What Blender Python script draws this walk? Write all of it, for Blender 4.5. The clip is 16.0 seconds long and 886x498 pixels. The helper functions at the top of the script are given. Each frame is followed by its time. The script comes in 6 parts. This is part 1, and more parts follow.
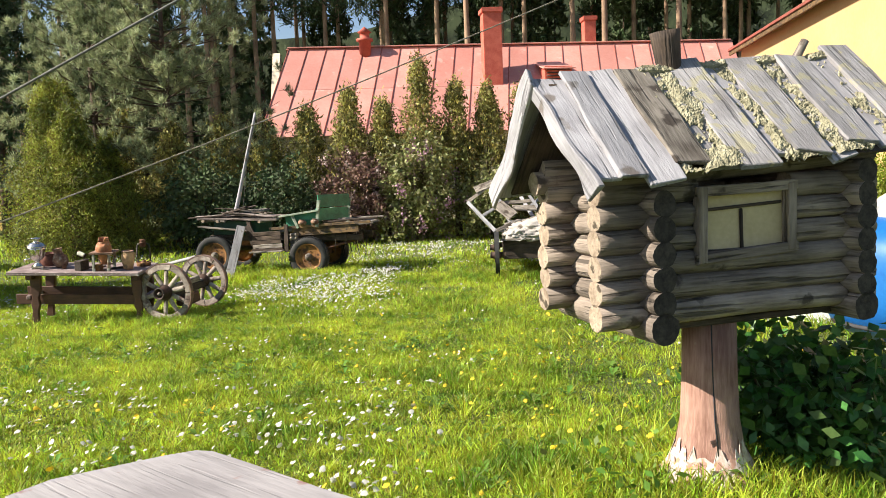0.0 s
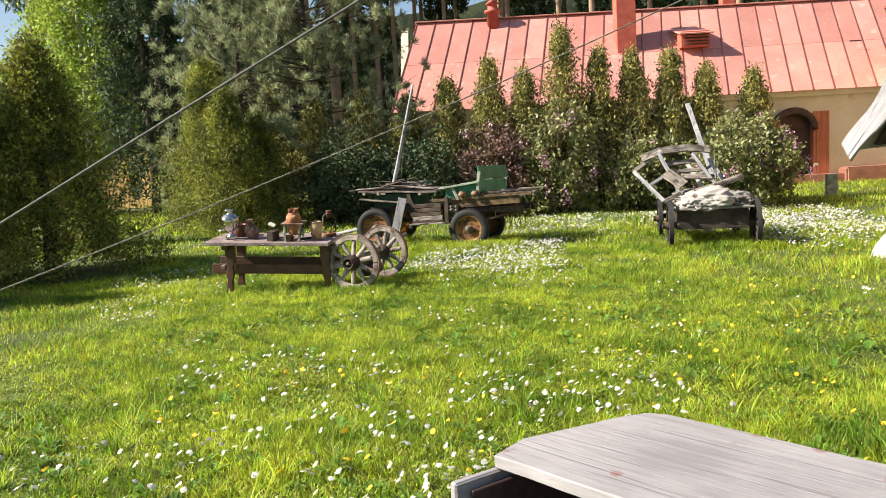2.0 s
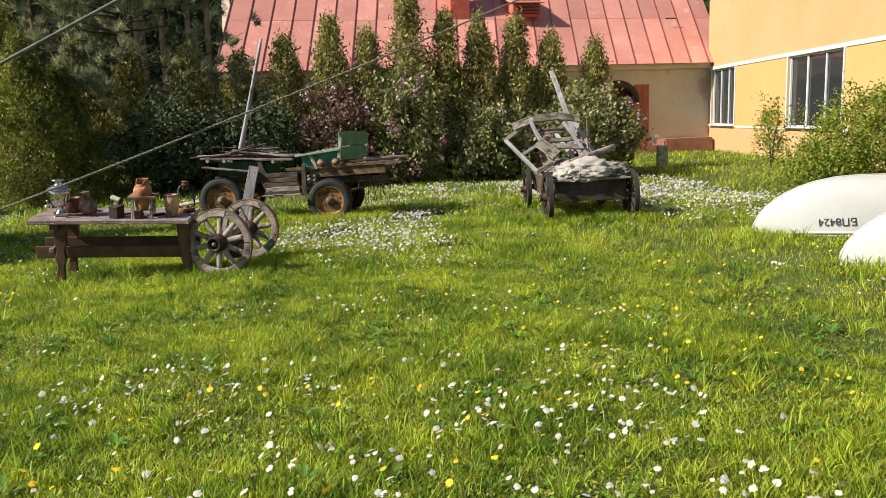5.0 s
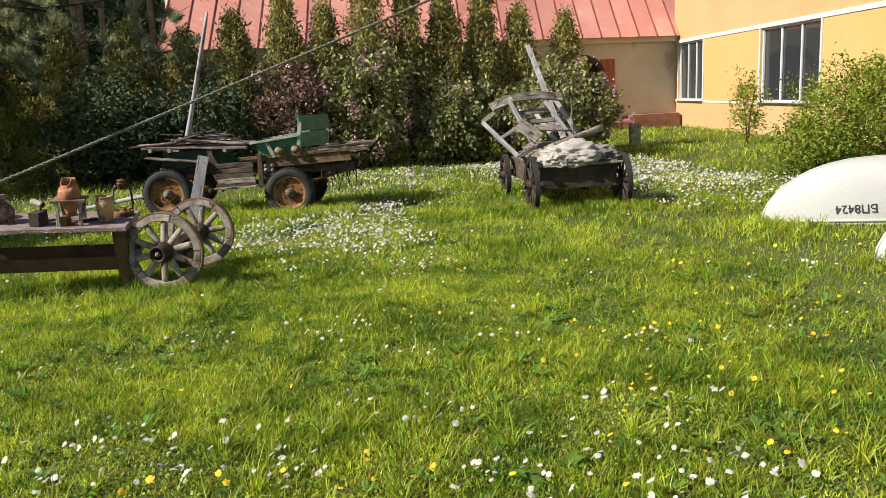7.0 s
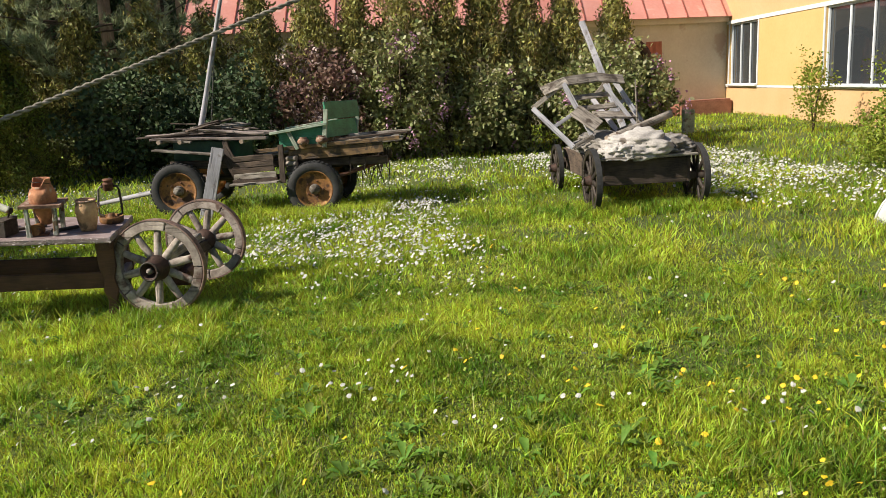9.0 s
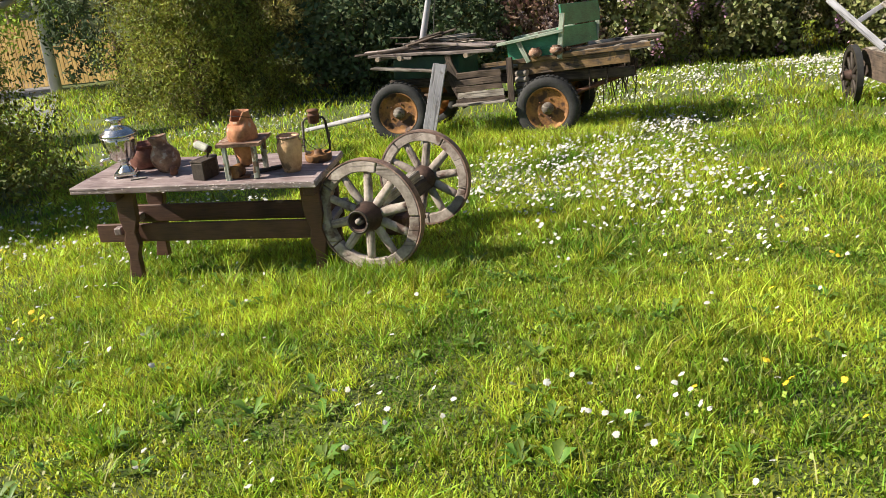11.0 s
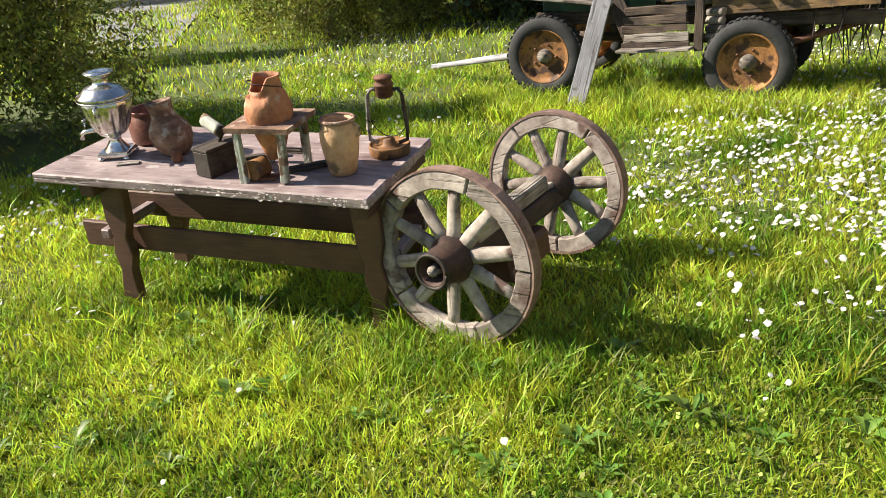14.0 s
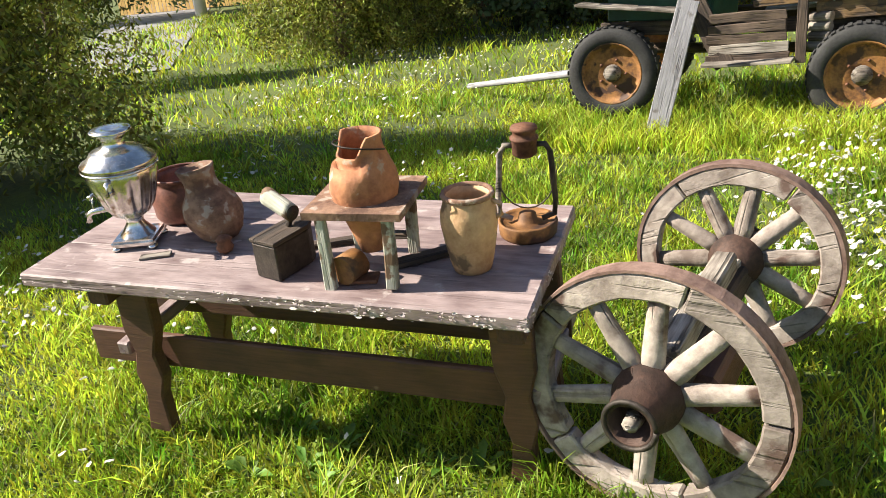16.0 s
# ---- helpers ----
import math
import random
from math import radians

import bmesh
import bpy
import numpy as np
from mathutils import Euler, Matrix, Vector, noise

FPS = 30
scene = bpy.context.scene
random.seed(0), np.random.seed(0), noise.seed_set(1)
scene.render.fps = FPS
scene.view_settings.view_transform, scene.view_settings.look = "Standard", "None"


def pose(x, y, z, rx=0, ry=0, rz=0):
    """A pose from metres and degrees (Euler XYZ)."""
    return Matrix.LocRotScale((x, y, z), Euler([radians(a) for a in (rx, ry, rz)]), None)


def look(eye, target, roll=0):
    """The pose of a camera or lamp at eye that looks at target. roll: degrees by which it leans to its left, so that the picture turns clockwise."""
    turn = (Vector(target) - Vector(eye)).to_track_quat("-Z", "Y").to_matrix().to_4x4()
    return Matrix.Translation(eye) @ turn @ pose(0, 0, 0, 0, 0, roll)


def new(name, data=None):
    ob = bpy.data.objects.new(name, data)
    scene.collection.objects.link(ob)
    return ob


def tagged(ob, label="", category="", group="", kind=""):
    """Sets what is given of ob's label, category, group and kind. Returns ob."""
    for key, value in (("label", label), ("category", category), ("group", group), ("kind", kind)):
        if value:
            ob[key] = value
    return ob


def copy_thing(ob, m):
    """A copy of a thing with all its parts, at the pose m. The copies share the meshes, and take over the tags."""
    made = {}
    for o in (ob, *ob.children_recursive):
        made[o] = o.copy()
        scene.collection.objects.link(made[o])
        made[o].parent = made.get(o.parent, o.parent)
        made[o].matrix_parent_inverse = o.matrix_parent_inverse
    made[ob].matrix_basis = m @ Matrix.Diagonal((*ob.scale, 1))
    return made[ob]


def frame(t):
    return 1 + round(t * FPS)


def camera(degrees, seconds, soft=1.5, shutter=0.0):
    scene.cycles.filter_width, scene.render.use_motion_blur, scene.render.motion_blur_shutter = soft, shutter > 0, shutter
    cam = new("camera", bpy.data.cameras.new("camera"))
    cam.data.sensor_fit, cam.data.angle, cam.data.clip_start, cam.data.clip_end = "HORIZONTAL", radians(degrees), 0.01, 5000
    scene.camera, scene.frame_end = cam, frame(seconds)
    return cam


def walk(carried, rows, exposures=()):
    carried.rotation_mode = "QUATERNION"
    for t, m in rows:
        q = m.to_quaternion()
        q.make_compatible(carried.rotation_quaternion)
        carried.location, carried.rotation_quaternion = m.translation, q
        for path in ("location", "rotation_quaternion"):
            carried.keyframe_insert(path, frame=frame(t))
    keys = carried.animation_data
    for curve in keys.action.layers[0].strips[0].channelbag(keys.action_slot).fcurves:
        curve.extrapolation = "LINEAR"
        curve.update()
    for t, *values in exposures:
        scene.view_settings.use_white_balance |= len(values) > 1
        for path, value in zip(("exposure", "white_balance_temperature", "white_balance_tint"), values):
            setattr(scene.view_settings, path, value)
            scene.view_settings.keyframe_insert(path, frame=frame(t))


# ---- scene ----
cam = camera(58.2, 16.0, soft=0.75)
PATH = [
    (0, (0.143, 0.324, 1.704), (0.11, 2.315, 1.524), -2.2),
    (0.5, (-0.081, 0.335, 1.699), (-0.227, 2.319, 1.494), -1.8),
    (1, (-0.359, 0.423, 1.697), (-0.638, 2.395, 1.512), -2.2),
    (1.5, (-0.64, 0.465, 1.687), (-0.973, 2.429, 1.512), -2.7),
    (2, (-0.91, 0.423, 1.656), (-1.203, 2.388, 1.428), -3.1),
    (2.5, (-1.217, 0.501, 1.619), (-1.449, 2.47, 1.36), -3.1),
    (3, (-1.474, 0.618, 1.613), (-1.557, 2.594, 1.321), -2.9),
    (3.5, (-1.695, 0.722, 1.611), (-1.601, 2.692, 1.278), -3.2),
    (4, (-1.82, 0.888, 1.627), (-1.668, 2.854, 1.294), -2.8),
    (4.2, (-1.842, 1.015, 1.624), (-1.693, 2.985, 1.309), -2.4),
    (6.3, (-1.961, 2.218, 1.731), (-1.74, 4.173, 1.371), -1.7),
    (6.5, (-1.979, 2.343, 1.729), (-1.755, 4.297, 1.367), -1.9),
    (7, (-2.037, 2.713, 1.718), (-1.753, 4.655, 1.33), -2.7),
    (7.5, (-1.972, 3.092, 1.676), (-1.705, 5.033, 1.275), -2.9),
    (8, (-1.955, 3.412, 1.698), (-1.729, 5.359, 1.3), -2.4),
    (8.5, (-2.026, 3.788, 1.683), (-1.761, 5.734, 1.306), -2.4),
    (9, (-2.015, 4.144, 1.657), (-1.807, 6.089, 1.244), -3.0),
    (9.1, (-2.005, 4.202, 1.662), (-1.861, 6.15, 1.232), -3.8),
    (9.3, (-1.992, 4.304, 1.68), (-2.013, 6.248, 1.211), -4.5),
    (9.5, (-2.061, 4.448, 1.686), (-2.23, 6.381, 1.202), -5.5),
    (10, (-2.183, 4.808, 1.639), (-2.416, 6.731, 1.142), -5.3),
    (10.2, (-2.197, 4.943, 1.635), (-2.461, 6.856, 1.114), -5.6),
    (12.3, (-2.137, 6.417, 1.586), (-2.62, 8.247, 0.939), -5.2),
    (12.5, (-2.119, 6.556, 1.578), (-2.638, 8.37, 0.915), -4.9),
    (13, (-2.177, 6.86, 1.52), (-2.773, 8.63, 0.803), -4.8),
    (13.5, (-2.368, 7.217, 1.543), (-2.998, 8.962, 0.796), -4.7),
    (14, (-2.464, 7.539, 1.587), (-3.174, 9.255, 0.844), -5.1),
    (14.5, (-2.567, 7.843, 1.624), (-3.356, 9.539, 0.918), -5.1),
    (15, (-2.82, 8.014, 1.608), (-3.59, 9.729, 0.925), -5.6),
    (15.5, (-3.07, 8.145, 1.595), (-3.794, 9.874, 0.896), -6.1),
    (16, (-3.322, 8.365, 1.57), (-4.02, 10.095, 0.847), -6.7),
]
walk(cam, [(t, look(eye, target, roll)) for t, eye, target, roll in PATH],
     exposures=[(0, 1.08), (2.5, 1.04), (3.5, 0.61), (4, 0.52), (6.5, 0.49), (9, 0.56), (10, 0.86), (12.5, 1.0), (14.5, 1.29), (15, 1.35), (16, 1.37)])

# ---- light ----
TO_SUN = Vector((-0.75, -0.19, 0.60)).normalized()
world = bpy.data.worlds.new("world")
scene.world = world
world.use_nodes = True
wn = world.node_tree
sky = wn.nodes.new("ShaderNodeTexSky")
sky.sky_type = "NISHITA"
sky.sun_disc = False
sky.sun_elevation = math.asin(TO_SUN.z)
sky.sun_rotation = math.atan2(TO_SUN.x, TO_SUN.y) % (2 * math.pi)
wn.links.new(sky.outputs[0], wn.nodes["Background"].inputs[0])
wn.nodes["Background"].inputs[1].default_value = 0.070
sun_data = bpy.data.lights.new("sun", "SUN")
sun_data.energy, sun_data.angle, sun_data.color = 5.6, radians(0.55), (1.0, 0.91, 0.77)
sun = new("sun", sun_data)
sun.matrix_world = look(TO_SUN * 60, (0, 0, 0))

# ---- materials ----
def rgb(c):
    return (*c, 1.0)


def material(name, dark, light, scale=4.0, stretch=(1, 1, 1), rough=0.8, bump=0.3, metal=0.0, fine=40.0, spots=None, spot_scale=9.0, spot_at=0.6,
             island=0.0, each=0.12, through_light=0.0, coat=0.0, bump_scale=0.01, cracks=0.0, contrast=0.14):
    """Two-scale mottled surface: broad stains, fine grain along the stretched axis, optional spots, relief."""
    m = bpy.data.materials.new(name)
    m.use_nodes = True
    nt = m.node_tree
    n, l = nt.nodes, nt.links
    b = n["Principled BSDF"]
    co = n.new("ShaderNodeTexCoord")
    info = n.new("ShaderNodeObjectInfo")
    shift = n.new("ShaderNodeVectorMath")
    shift.operation = "MULTIPLY_ADD"
    shift.inputs[1].default_value = (17.0, 23.0, 31.0)
    rnd = n.new("ShaderNodeCombineXYZ")
    for k in range(3):
        l.new(info.outputs["Random"], rnd.inputs[k])
    l.new(rnd.outputs[0], shift.inputs[0])
    l.new(co.outputs["Object"], shift.inputs[2])
    mp = n.new("ShaderNodeMapping")
    mp.inputs["Scale"].default_value = stretch
    l.new(shift.outputs[0], mp.inputs[0])
    big = n.new("ShaderNodeTexNoise")
    big.inputs["Scale"].default_value, big.inputs["Detail"].default_value = scale, 3.0
    l.new(shift.outputs[0], big.inputs[0])
    small = n.new("ShaderNodeTexNoise")
    small.inputs["Scale"].default_value, small.inputs["Detail"].default_value, small.inputs["Roughness"].default_value = fine, 5.0, 0.65
    l.new(mp.outputs[0], small.inputs[0])
    mix = n.new("ShaderNodeMath")
    mix.operation = "MULTIPLY_ADD"
    mix.inputs[1].default_value = 0.55
    half = n.new("ShaderNodeMath")
    half.operation = "MULTIPLY"
    half.inputs[1].default_value = 0.45
    l.new(small.outputs[0], half.inputs[0])
    l.new(big.outputs[0], mix.inputs[0])
    l.new(half.outputs[0], mix.inputs[2])
    ramp = n.new("ShaderNodeValToRGB")
    ramp.color_ramp.elements[0].position, ramp.color_ramp.elements[1].position = 0.5 - contrast, 0.5 + contrast
    ramp.color_ramp.elements[0].color, ramp.color_ramp.elements[1].color = rgb(dark), rgb(light)
    l.new(mix.outputs[0], ramp.inputs[0])
    colour = ramp.outputs[0]
    if spots:
        sp = n.new("ShaderNodeTexNoise")
        sp.inputs["Scale"].default_value, sp.inputs["Detail"].default_value = spot_scale, 6.0
        l.new(shift.outputs[0], sp.inputs[0])
        edge = n.new("ShaderNodeMapRange")
        edge.inputs[1].default_value, edge.inputs[2].default_value = spot_at, spot_at + 0.06
        l.new(sp.outputs[0], edge.inputs[0])
        mx = n.new("ShaderNodeMix")
        mx.data_type = "RGBA"
        l.new(edge.outputs[0], mx.inputs[0])
        l.new(colour, mx.inputs[6])
        mx.inputs[7].default_value = rgb(spots)
        colour = mx.outputs[2]
    relief = mix.outputs[0]
    if cracks:
        cm = n.new("ShaderNodeMapping")
        cm.inputs["Scale"].default_value = (1.3, 26, 26)
        l.new(shift.outputs[0], cm.inputs[0])
        cn = n.new("ShaderNodeTexNoise")
        cn.inputs["Scale"].default_value, cn.inputs["Detail"].default_value = 1.6, 4.0
        l.new(cm.outputs[0], cn.inputs[0])
        line = n.new("ShaderNodeMapRange")
        line.inputs[1].default_value, line.inputs[2].default_value = 0.58, 0.66
        l.new(cn.outputs[0], line.inputs[0])
        dk = n.new("ShaderNodeMix")
        dk.data_type = "RGBA"
        amount = n.new("ShaderNodeMath")
        amount.operation = "MULTIPLY"
        amount.inputs[1].default_value = cracks
        l.new(line.outputs[0], amount.inputs[0])
        l.new(amount.outputs[0], dk.inputs[0])
        l.new(colour, dk.inputs[6])
        dk.inputs[7].default_value = rgb([v * 0.22 for v in dark])
        colour = dk.outputs[2]
        sub = n.new("ShaderNodeMath")
        sub.operation = "SUBTRACT"
        l.new(relief, sub.inputs[0])
        l.new(amount.outputs[0], sub.inputs[1])
        relief = sub.outputs[0]
    hsv = n.new("ShaderNodeHueSaturation")
    l.new(colour, hsv.inputs["Color"])
    vr = n.new("ShaderNodeMapRange")
    vr.inputs[3].default_value, vr.inputs[4].default_value = 1 - max(island, each), 1 + max(island, each)
    if island:
        geo = n.new("ShaderNodeNewGeometry")
        l.new(geo.outputs["Random Per Island"], vr.inputs[0])
        hr = n.new("ShaderNodeMapRange")
        hr.inputs[3].default_value, hr.inputs[4].default_value = 0.5 - island * 0.07, 0.5 + island * 0.07
        l.new(geo.outputs["Random Per Island"], hr.inputs[0])
        l.new(hr.outputs[0], hsv.inputs["Hue"])
    else:
        l.new(info.outputs["Random"], vr.inputs[0])
    l.new(vr.outputs[0], hsv.inputs["Value"])
    l.new(hsv.outputs[0], b.inputs["Base Color"])
    b.inputs["Roughness"].default_value, b.inputs["Metallic"].default_value = rough, metal
    b.inputs["Coat Weight"].default_value = coat
    if bump:
        bp = n.new("ShaderNodeBump")
        bp.inputs["Strength"].default_value, bp.inputs["Distance"].default_value = bump, bump_scale
        l.new(relief, bp.inputs["Height"])
        l.new(bp.outputs[0], b.inputs["Normal"])
    if through_light:
        tr = n.new("ShaderNodeBsdfTranslucent")
        l.new(hsv.outputs[0], tr.inputs[0])
        ms = n.new("ShaderNodeMixShader")
        ms.inputs[0].default_value = through_light
        l.new(b.outputs[0], ms.inputs[1])
        l.new(tr.outputs[0], ms.inputs[2])
        l.new(ms.outputs[0], n["Material Output"].inputs[0])
    return m


GRAIN = (0.6, 9, 9)
M = {}
M["grey_wood"] = material("grey_wood", (0.075, 0.06, 0.047), (0.32, 0.285, 0.245), 5, GRAIN, 0.9, 0.9, fine=9, spots=(0.06, 0.045, 0.035), spot_at=0.62, spot_scale=6, each=0.3, cracks=0.8, contrast=0.11)
M["silver_wood"] = material("silver_wood", (0.17, 0.165, 0.178), (0.39, 0.385, 0.415), 4, GRAIN, 0.85, 0.8, fine=8, spots=(0.15, 0.13, 0.12), spot_at=0.62, spot_scale=6, each=0.2, cracks=0.5, contrast=0.17)
M["mossy_wood"] = material("mossy_wood", (0.14, 0.132, 0.135), (0.34, 0.332, 0.345), 4, GRAIN, 0.9, 1.0, fine=12, spots=(0.30, 0.28, 0.20), spot_at=0.56, spot_scale=13, each=0.12, cracks=0.5, contrast=0.16)
M["log_wood"] = material("log_wood", (0.105, 0.082, 0.066), (0.33, 0.272, 0.225), 4, GRAIN, 0.88, 1.0, fine=9, spots=(0.06, 0.046, 0.036), spot_at=0.62, spot_scale=6, each=0.3, cracks=0.75, contrast=0.14)
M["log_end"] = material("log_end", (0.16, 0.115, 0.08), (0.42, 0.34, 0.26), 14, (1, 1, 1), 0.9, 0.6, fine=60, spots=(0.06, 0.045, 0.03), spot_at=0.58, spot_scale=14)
# darker copy of log_end: shade put into the colour of the side logs' ends
M["log_end_shaded"] = material("log_end_shaded", (0.016, 0.013, 0.011), (0.07, 0.057, 0.046), 20, (1, 1, 1), 0.9, 0.7, fine=70)
M["bench_wood"] = material("bench_wood", (0.20, 0.188, 0.195), (0.345, 0.328, 0.335), 3, (0.9, 9, 9), 0.85, 0.7, fine=5, spots=(0.21, 0.115, 0.10), spot_at=0.645, spot_scale=7, cracks=0.22, each=0.05, contrast=0.16)
M["table_wood"] = material("table_wood", (0.12, 0.076, 0.075), (0.36, 0.285, 0.275), 5, (1.3, 6, 6), 0.6, 0.9, fine=6, spots=(0.38, 0.325, 0.31), spot_at=0.62, spot_scale=14, each=0.1, cracks=0.22, contrast=0.15)
M["paint_flake"] = material("paint_flake", (0.26, 0.20, 0.19), (0.55, 0.49, 0.47), 30, bump=0.2, island=0.3)
M["brown_wood"] = material("brown_wood", (0.045, 0.0189, 0.0117), (0.117, 0.0504, 0.0288), 5, GRAIN, 0.65, 0.5, fine=12, spots=(0.22, 0.14, 0.10), spot_at=0.68, each=0.1)
M["deck_wood"] = material("deck_wood", (0.11, 0.082, 0.072), (0.36, 0.295, 0.27), 4, GRAIN, 0.85, 0.9, fine=9, spots=(0.075, 0.05, 0.042), spot_at=0.6, spot_scale=6, each=0.25, cracks=0.5, contrast=0.13)
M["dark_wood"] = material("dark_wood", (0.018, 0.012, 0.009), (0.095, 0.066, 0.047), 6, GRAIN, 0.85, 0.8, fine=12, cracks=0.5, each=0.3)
M["wheel_wood"] = material("wheel_wood", (0.13, 0.10, 0.083), (0.41, 0.355, 0.31), 6, (3, 3, 3), 0.85, 0.9, fine=9, spots=(0.10, 0.062, 0.048), spot_at=0.60, spot_scale=7, each=0.25, contrast=0.15, cracks=0.4)
M["rust"] = material("rust", (0.06, 0.024, 0.013), (0.20, 0.09, 0.05), 12, (1, 1, 1), 0.75, 0.5, 0.3, fine=60)
M["orange_rust"] = material("orange_rust", (0.10, 0.042, 0.013), (0.30, 0.14, 0.04), 8, (1, 1, 1), 0.7, 0.5, 0.1, fine=40, spots=(0.05, 0.022, 0.012), spot_at=0.55, spot_scale=7, contrast=0.13)
M["black_iron"] = material("black_iron", (0.02, 0.017, 0.015), (0.07, 0.055, 0.045), 15, (1, 1, 1), 0.6, 0.5, 0.5, fine=70)
M["tyre"] = material("tyre", (0.0072, 0.0072, 0.0078), (0.03, 0.03, 0.03), 9, (1, 1, 1), 0.8, 0.4, fine=50)
M["green_paint"] = material("green_paint", (0.014, 0.10, 0.055), (0.045, 0.25, 0.135), 5, (1, 6, 6), 0.55, 0.3, fine=14, spots=(0.20, 0.24, 0.18), spot_at=0.68)
M["pale_green"] = material("pale_green", (0.17, 0.22, 0.165), (0.38, 0.43, 0.34), 6, GRAIN, 0.7, 0.5, fine=12, spots=(0.15, 0.125, 0.095), spot_at=0.56, cracks=0.5, contrast=0.11)
M["peeled"] = material("peeled", (0.20, 0.21, 0.165), (0.46, 0.46, 0.39), 8, GRAIN, 0.75, 0.8, fine=12, spots=(0.13, 0.075, 0.042), spot_at=0.49, spot_scale=16, contrast=0.11, cracks=0.5)
M["ochre_board"] = material("ochre_board", (0.06, 0.036, 0.019), (0.225, 0.135, 0.055), 5, GRAIN, 0.75, 0.7, fine=10, spots=(0.06, 0.04, 0.026), spot_at=0.54, cracks=0.7, contrast=0.11)
M["clay"] = material("clay", (0.22, 0.085, 0.04), (0.46, 0.205, 0.095), 10, (1, 1, 1), 0.8, 0.8, fine=34, spots=(0.36, 0.28, 0.21), spot_at=0.62, spot_scale=18, contrast=0.12)
M["clay_dull"] = material("clay_dull", (0.10, 0.05, 0.032), (0.29, 0.17, 0.11), 12, (1, 1, 1), 0.85, 0.9, fine=40, spots=(0.33, 0.27, 0.22), spot_at=0.57, spot_scale=24, contrast=0.11)
M["clay_pale"] = material("clay_pale", (0.36, 0.205, 0.10), (0.60, 0.39, 0.21), 8, (1, 1, 1), 0.7, 0.6, fine=36, spots=(0.15, 0.095, 0.05), spot_at=0.6, spot_scale=10, contrast=0.11)
M["copper"] = material("copper", (0.075, 0.028, 0.022), (0.20, 0.085, 0.06), 10, (1, 1, 1), 0.5, 0.3, 0.5, fine=50)
M["chrome"] = material("chrome", (0.42, 0.40, 0.37), (0.82, 0.81, 0.79), 9, (1, 1, 1), 0.24, 0.3, 1.0, fine=50, spots=(0.27, 0.20, 0.13), spot_at=0.59, spot_scale=20, each=0.02, contrast=0.12)
M["dark_green"] = material("dark_green", (0.006, 0.028, 0.017), (0.018, 0.07, 0.04), 5, (1, 1, 1), 0.6, 0.3, fine=14)
M["tyre_iron"] = material("tyre_iron", (0.10, 0.055, 0.042), (0.27, 0.18, 0.145), 9, (1, 1, 1), 0.8, 0.6, 0.1, fine=40)
M["hub_iron"] = material("hub_iron", (0.022, 0.013, 0.010), (0.085, 0.045, 0.032), 12, (1, 1, 1), 0.7, 0.6, 0.3, fine=60)
M["rope"] = material("rope", (0.112, 0.098, 0.077), (0.28, 0.252, 0.21), 20, (1, 1, 1), 0.9, 0.4, fine=120)
M["cable"] = material("cable", (0.056, 0.056, 0.052), (0.16, 0.152, 0.144), 20, (1, 1, 1), 0.8, 0.3, fine=120)
M["boat_white"] = material("boat_white", (0.455, 0.462, 0.455), (0.52, 0.527, 0.52), 2, (1, 1, 1), 0.32, 0.02, fine=30, spots=(0.60, 0.60, 0.57), spot_at=0.7)
M["ink"] = material("ink", (0.02, 0.02, 0.025), (0.04, 0.04, 0.045), 8, bump=0)
M["blue_plastic"] = material("blue_plastic", (0.006, 0.075, 0.27), (0.01, 0.115, 0.36), 3, (1, 1, 1), 0.35, 0.03, fine=30)
M["sack"] = material("sack", (0.20, 0.185, 0.172), (0.42, 0.395, 0.37), 3, (1, 1, 1), 0.95, 0.7, fine=40, spots=(0.15, 0.125, 0.105), spot_at=0.62, spot_scale=5, contrast=0.14)
M["tarp"] = material("tarp", (0.09, 0.08, 0.07), (0.22, 0.20, 0.18), 6, (1, 1, 1), 0.9, 0.5, fine=40)
M["moss"] = material("moss", (0.15, 0.14, 0.085), (0.40, 0.375, 0.26), 22, (1, 1, 1), 1.0, 1.0, fine=90, spots=(0.23, 0.225, 0.215), spot_at=0.60, spot_scale=16, contrast=0.12)
M["pink_trunk"] = material("pink_trunk", (0.19, 0.095, 0.072), (0.40, 0.245, 0.195), 4, (9, 9, 0.8), 0.85, 0.9, fine=8, spots=(0.50, 0.44, 0.39), spot_at=0.72, spot_scale=8, contrast=0.12)
M["limewash"] = material("limewash", (0.30, 0.20, 0.16), (0.62, 0.56, 0.52), 9, (1, 1, 1), 0.95, 0.8, fine=30, spots=(0.33, 0.19, 0.145), spot_at=0.52, spot_scale=18, contrast=0.12)
M["cream"] = material("cream", (0.55, 0.44, 0.25), (0.68, 0.56, 0.34), 5, (1, 1, 1), 0.8, 0.2, fine=40)
M["roof_red"] = material("roof_red", (0.48, 0.195, 0.158), (0.60, 0.295, 0.25), 0.9, (1, 1, 1), 0.5, 0.15, 0.0, fine=9, spots=(0.60, 0.33, 0.28), spot_at=0.63, spot_scale=2.5, each=0.2, contrast=0.18)
M["seam_red"] = material("seam_red", (0.22, 0.06, 0.045), (0.34, 0.10, 0.075), 2, bump=0.1)
M["brick_red"] = material("brick_red", (0.40, 0.075, 0.05), (0.54, 0.14, 0.095), 4, rough=0.8, bump=0.4, fine=25)
M["plaster_cream"] = material("plaster_cream", (0.55, 0.475, 0.35), (0.66, 0.59, 0.46), 0.8, rough=0.9, bump=0.3, fine=14, spots=(0.48, 0.36, 0.26), spot_at=0.64, spot_scale=1.1)
